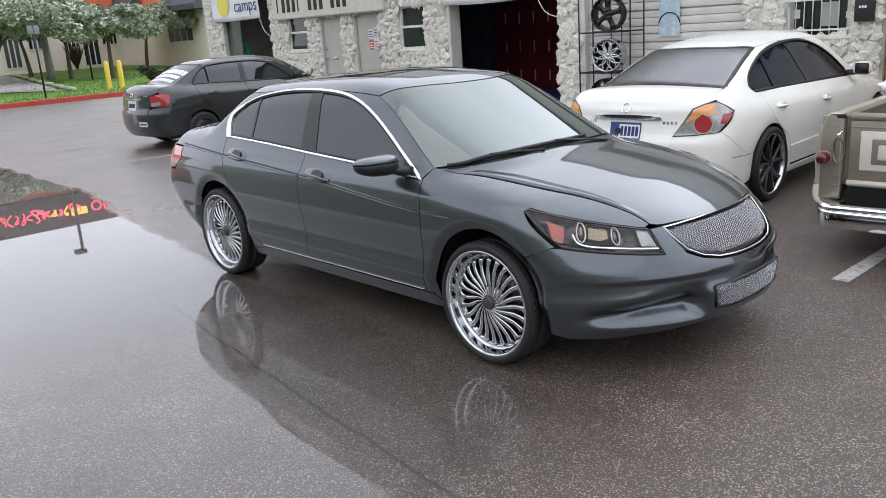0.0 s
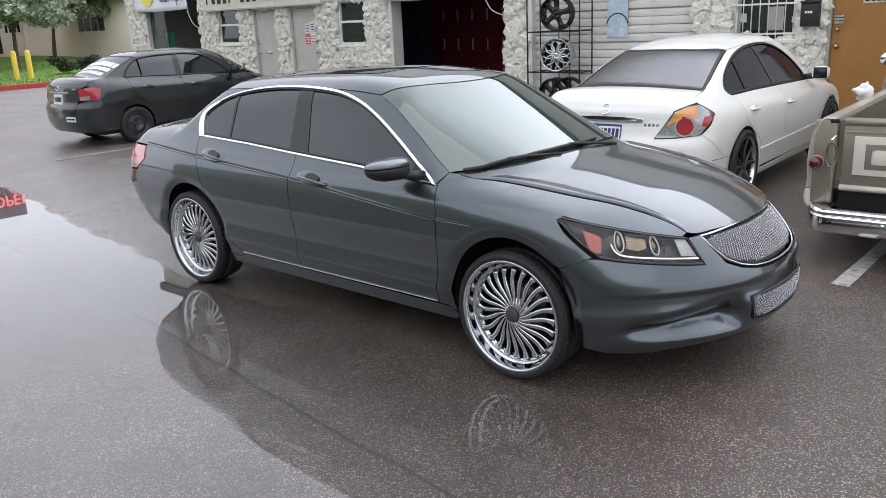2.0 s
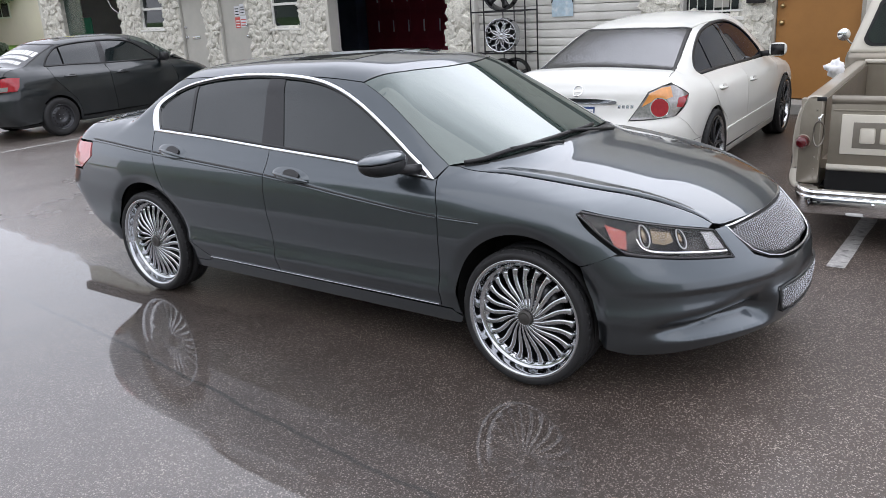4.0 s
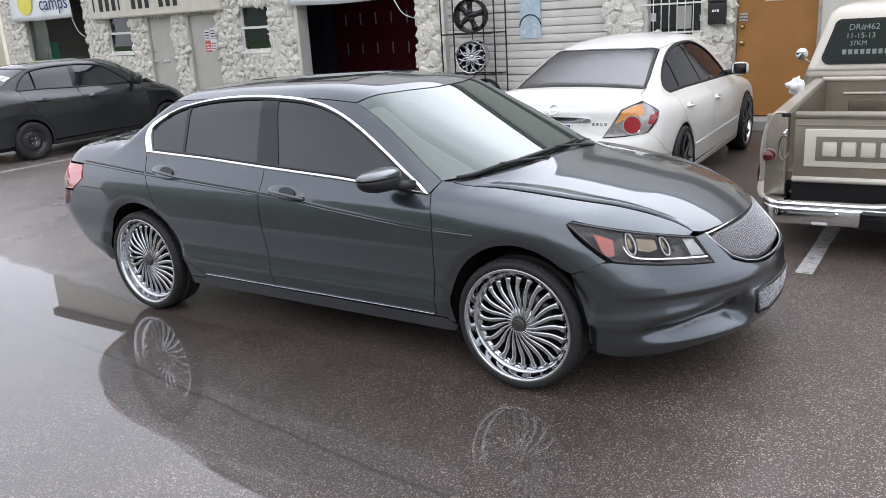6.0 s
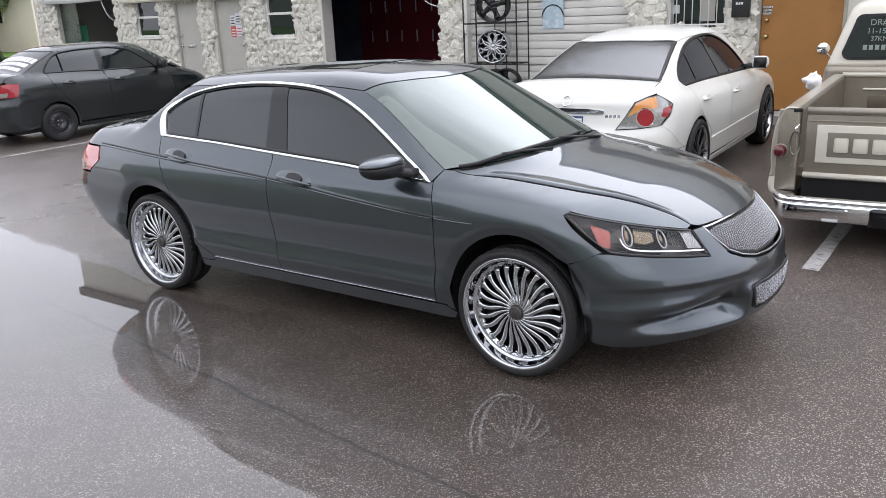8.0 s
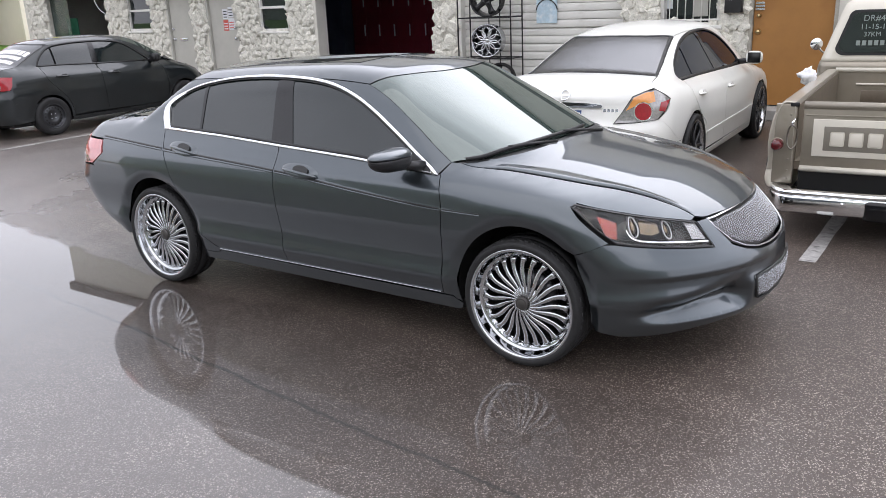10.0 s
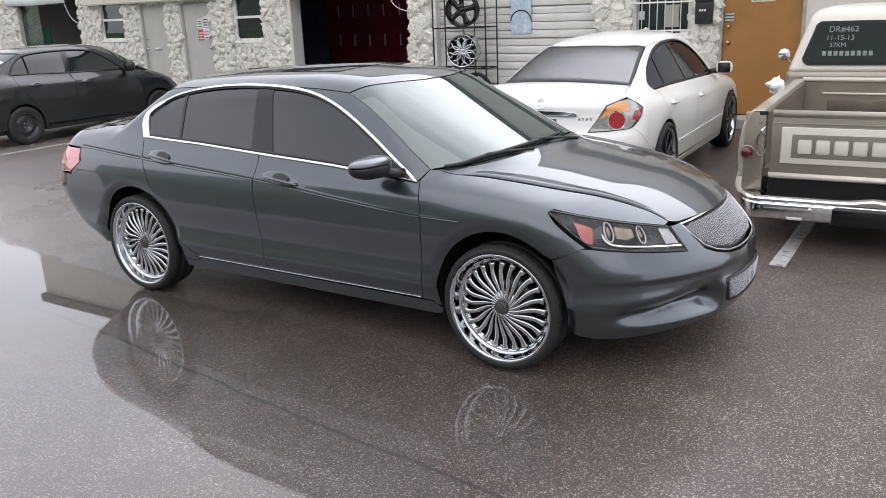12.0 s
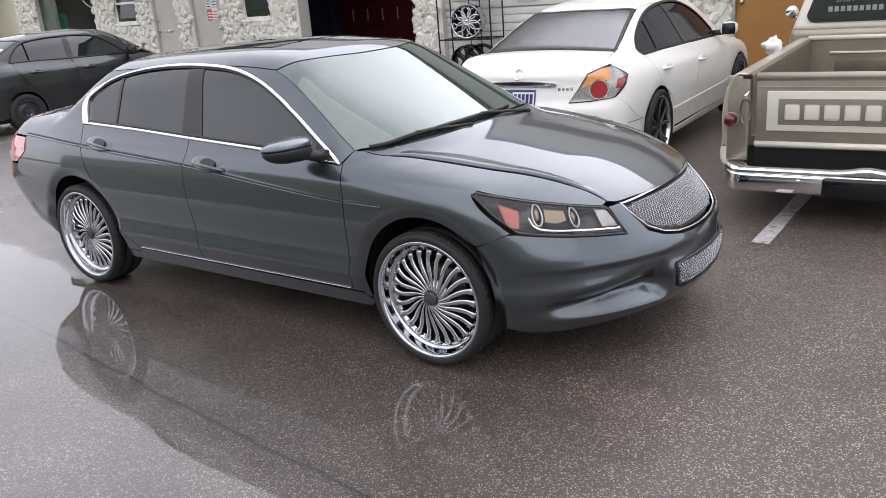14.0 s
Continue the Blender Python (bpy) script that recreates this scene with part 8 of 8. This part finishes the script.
# the neon's red haze on the band, put in as a dark red panel
part("red_glow_panel", box(1.2, 4.9, -0.03, -0.01, -0.3, 1.5, 0.02), surface("dark_red_glow", (0.07, 0.010, 0.014), rough=0.4), neon, smooth=False)
part("gold_mark", box(1.9, 3.0, -0.09, -0.04, 0.45, 0.95, 0.02), GOLD_NEON, neon, smooth=False)


def leaf_crown(seed, cx, cy, cz, rx, ry, rz, n, size, mat=LEAF):
    """A crown of many small leaf clumps with an uneven outline and gaps."""
    rng = random.Random(seed)
    b = bmesh.new()
    blobs = [(rng.uniform(-0.75, 0.75), rng.uniform(-0.75, 0.75), rng.uniform(-0.5, 0.6), rng.uniform(0.25, 0.5)) for _ in range(16)]
    for _ in range(n):
        q = blobs[rng.randrange(16)]
        d = Vector((rng.gauss(0, 1), rng.gauss(0, 1), rng.gauss(0, 1))).normalized() * q[3] * rng.uniform(0.6, 1.05)
        c = Vector((cx + rx * (q[0] + d.x), cy + ry * (q[1] + d.y), cz + rz * (q[2] + d.z)))
        s = size * rng.uniform(0.6, 1.3)
        u = Vector((rng.gauss(0, 1), rng.gauss(0, 1), rng.gauss(0, 0.6))).normalized()
        w = u.cross(Vector((rng.gauss(0, 1), rng.gauss(0, 1), rng.gauss(0, 1)))).normalized()
        v = [b.verts.new(c + u * s), b.verts.new(c + w * s * 0.45), b.verts.new(c - u * s), b.verts.new(c - w * s * 0.45)]
        b.faces.new(v)
    return b


def tree(seed, x, y, z, height, spread, lean=(0, 0), label="small leafy street tree with a rounded crown", clumps=2600, size=0.16):
    rng = random.Random(seed)
    t = empty("tree", pose(x, y, z), label, "tree", "trees on the lawn")
    fork = height * 0.36
    trunk = spline([(0, 0, -0.1), (lean[0] * 0.4, lean[1] * 0.4, fork * 0.5), (lean[0], lean[1], fork)], 5)
    part("trunk", tube(trunk, [0.13 - 0.05 * i / (len(trunk) - 1) for i in range(len(trunk))], 8), BARK, t)
    top = Vector(trunk[-1])
    for k in range(6):
        a = 2 * math.pi * k / 6 + rng.uniform(-0.3, 0.3)
        e = Vector((math.cos(a) * spread * 0.6, math.sin(a) * spread * 0.6, height * rng.uniform(0.18, 0.36)))
        pts = [top, top + e * 0.4 + Vector((0, 0, 0.15)), top + e]
        part("limb", tube(spline(pts, 4), [0.065, 0.055, 0.05, 0.045, 0.04, 0.035, 0.03, 0.025, 0.02][:len(spline(pts, 4))], 6), BARK, t)
    part("crown", leaf_crown(seed, lean[0], lean[1], height * 0.56, spread, spread, height * 0.20, clumps * 2, size * 0.72), LEAF, t)
    return t


tree(1, -47.6, 23.6, rise(-48), 5.2, 3.1, (0.5, 0), clumps=6500, size=0.17)
tree(2, -36.6, 11.9, rise(-36), 5.2, 2.9, (0.9, 0.3), clumps=6500, size=0.13)
tree(3, -50.0, 17.6, rise(-50), 5.8, 3.2, (-0.9, 0), clumps=6000, size=0.18)
tree(4, -43.0, 17.4, rise(-43), 5.0, 2.8, (0.1, 0), clumps=6500, size=0.15)
tree(5, -40.0, 18.4, rise(-40), 4.9, 2.6, (-0.1, 0.1), clumps=6000, size=0.14)
tree(6, -44.5, 13.6, rise(-44), 5.6, 3.1, (0.1, 0.1), clumps=6000, size=0.16)
pt = empty("palm_trunk", pose(-45.4, 17.2, rise(-45)), "pale grey palm trunk on the lawn", "palm")
part("trunk", tube([(0, 0, -0.1), (-0.05, 0, 1.5), (-0.25, 0, 3.6)], [0.24, 0.19, 0.16], 10), CONCRETE, pt)
part("crown", leaf_crown(31, -0.25, 0, 4.3, 1.7, 1.7, 0.8, 900, 0.4), LEAF, pt)
sh0 = empty("shrub", pose(-54.6, 21.9, rise(-54)), "dark red-brown spiky shrub by the wall", "shrub")
b = bmesh.new()
rng = random.Random(4)
for _ in range(60):
    a, l = rng.uniform(0, 6.28), rng.uniform(1.0, 2.0)
    d = Vector((math.cos(a) * 0.45, math.sin(a) * 0.45, 1)).normalized()
    w = Vector((-math.sin(a), math.cos(a), 0)) * 0.12
    v = [b.verts.new(w * 0.4), b.verts.new(d * l * 0.5 + w), b.verts.new(d * l), b.verts.new(d * l * 0.5 - w)]
    b.faces.new(v)
part("leaves", b, surface("dark_red_leaf", (0.06, 0.025, 0.02), rough=0.6), sh0, smooth=False)
for i, (x, y) in enumerate(((-31.8, 14.97), (-31.7, 15.46))):
    bo = empty("bollard", pose(x, y, rise(x)), "yellow-painted round-topped steel bollard", "bollard", "yellow bollards")
    part("post", lathe([(0.10, -0.05), (0.10, 1.0), (0.085, 1.06), (0.05, 1.09), (0.0, 1.10)], 16, axis="z"), YELLOW_POST, bo)
sp = empty("sign_post", pose(-29.6, 11.75, rise(-29)), "thin dark post with a small grey sign", "sign")
part("post", tube([(0, 0, -0.1), (0, 0, 2.6)], 0.035, 8), DARK_METAL, sp)
part("plate", box(-0.03, 0.03, -0.20, 0.20, 2.25, 2.55, 0.01), surface("grey_plate", (0.20, 0.22, 0.20), rough=0.6), sp)
sp2 = empty("sign_post", pose(-40.6, 17.6, rise(-40)), "thin dark post with a small grey sign", "sign")
part("post", tube([(0, 0, -0.1), (0, 0, 2.2)], 0.05, 8), DARK_METAL, sp2)
part("plate", box(-0.03, 0.03, -0.18, 0.18, 1.7, 2.2, 0.01), bpy.data.materials["grey_plate"], sp2)
# bicycle-rack tangle by the bollards, stood in for by low dark shrubs
for i, (x, y) in enumerate(((-33.5, 17.6), (-33.0, 18.6))):
    hs = empty("hedge", pose(x, y, rise(x)), "low dark leafy clump standing for a bicycle-rack tangle beside the bollards", "hedge", "low hedges")
    part("leaves", leaf_crown(40 + i, 0, 0, 0.4, 0.5, 0.6, 0.35, 700, 0.10), surface("dark_leaf", (0.03, 0.045, 0.02), rough=0.7) if i == 0 else bpy.data.materials["dark_leaf"], hs, smooth=False)
lamp_post = empty("street_lamp", pose(-54.6, 20.1, rise(-54)), "tall lamp post with a boxy head", "street lamp")
part("pole", tube([(0, 0, -0.1), (0, 0, 10.9)], 0.11, 8), DARK_METAL, lamp_post)
part("head", box(-0.28, 0.28, -0.55, 0.2, 10.8, 11.1, 0.05), DARK_METAL, lamp_post)
# plain wall far behind the camera, added unseen to darken paint and water reflections
tagged(obj("unseen_wall", box(-70, 80, -30.5, -30, 0, 13.0, 0.02), DULL_WALL, smooth=False), "plain dull wall added out of view to darken reflections", "wall", kind="structure")


# ---- wall stones last: the nearest as pieces, the rest as one part ----
random.seed(21)
rest = bmesh.new()
laid = 0
for x0, x1, z0, z1 in sorted(SOLID, key=lambda s: -s[0]):
    lo, hi = (FLOOR - 0.1 if z0 == 0 else wz(z0)), (2.95 if z1 == 9 else wz(z1))
    a, c = wx(x0), wx(x1)
    row = 0
    z = lo + 0.06
    while z < hi - 0.02:
        x = a + (0.05 if row % 2 else 0.12)
        while x < c - 0.03:
            px, pz = x + random.uniform(-0.03, 0.03), z + random.uniform(-0.025, 0.025)
            px, pz = min(max(px, a + 0.06), c - 0.06), min(max(pz, lo + 0.05), hi - 0.05)
            k = random.uniform(0.75, 1.15)
            m = Matrix.Translation((px, WALL_Y - 0.006 + random.uniform(-0.012, 0.006), pz)) @ Matrix.Rotation(random.uniform(0, 6.28), 4, "Y") @ Matrix.Diagonal((k, random.uniform(0.7, 1.2), k * random.uniform(0.8, 1.1), 1))
            me = STONES[random.randrange(16)]
            if laid < 300:
                share("stone", me, front_wall, m)
                laid += 1
            else:
                sub = bmesh.new()
                sub.from_mesh(me)
                join(rest, sub, m)
            x += random.uniform(0.125, 0.185)
        z += 0.125
        row += 1
far_stones = obj("stonework", rest, STONE, front_wall)
far_stones["kind"] = "stuff"
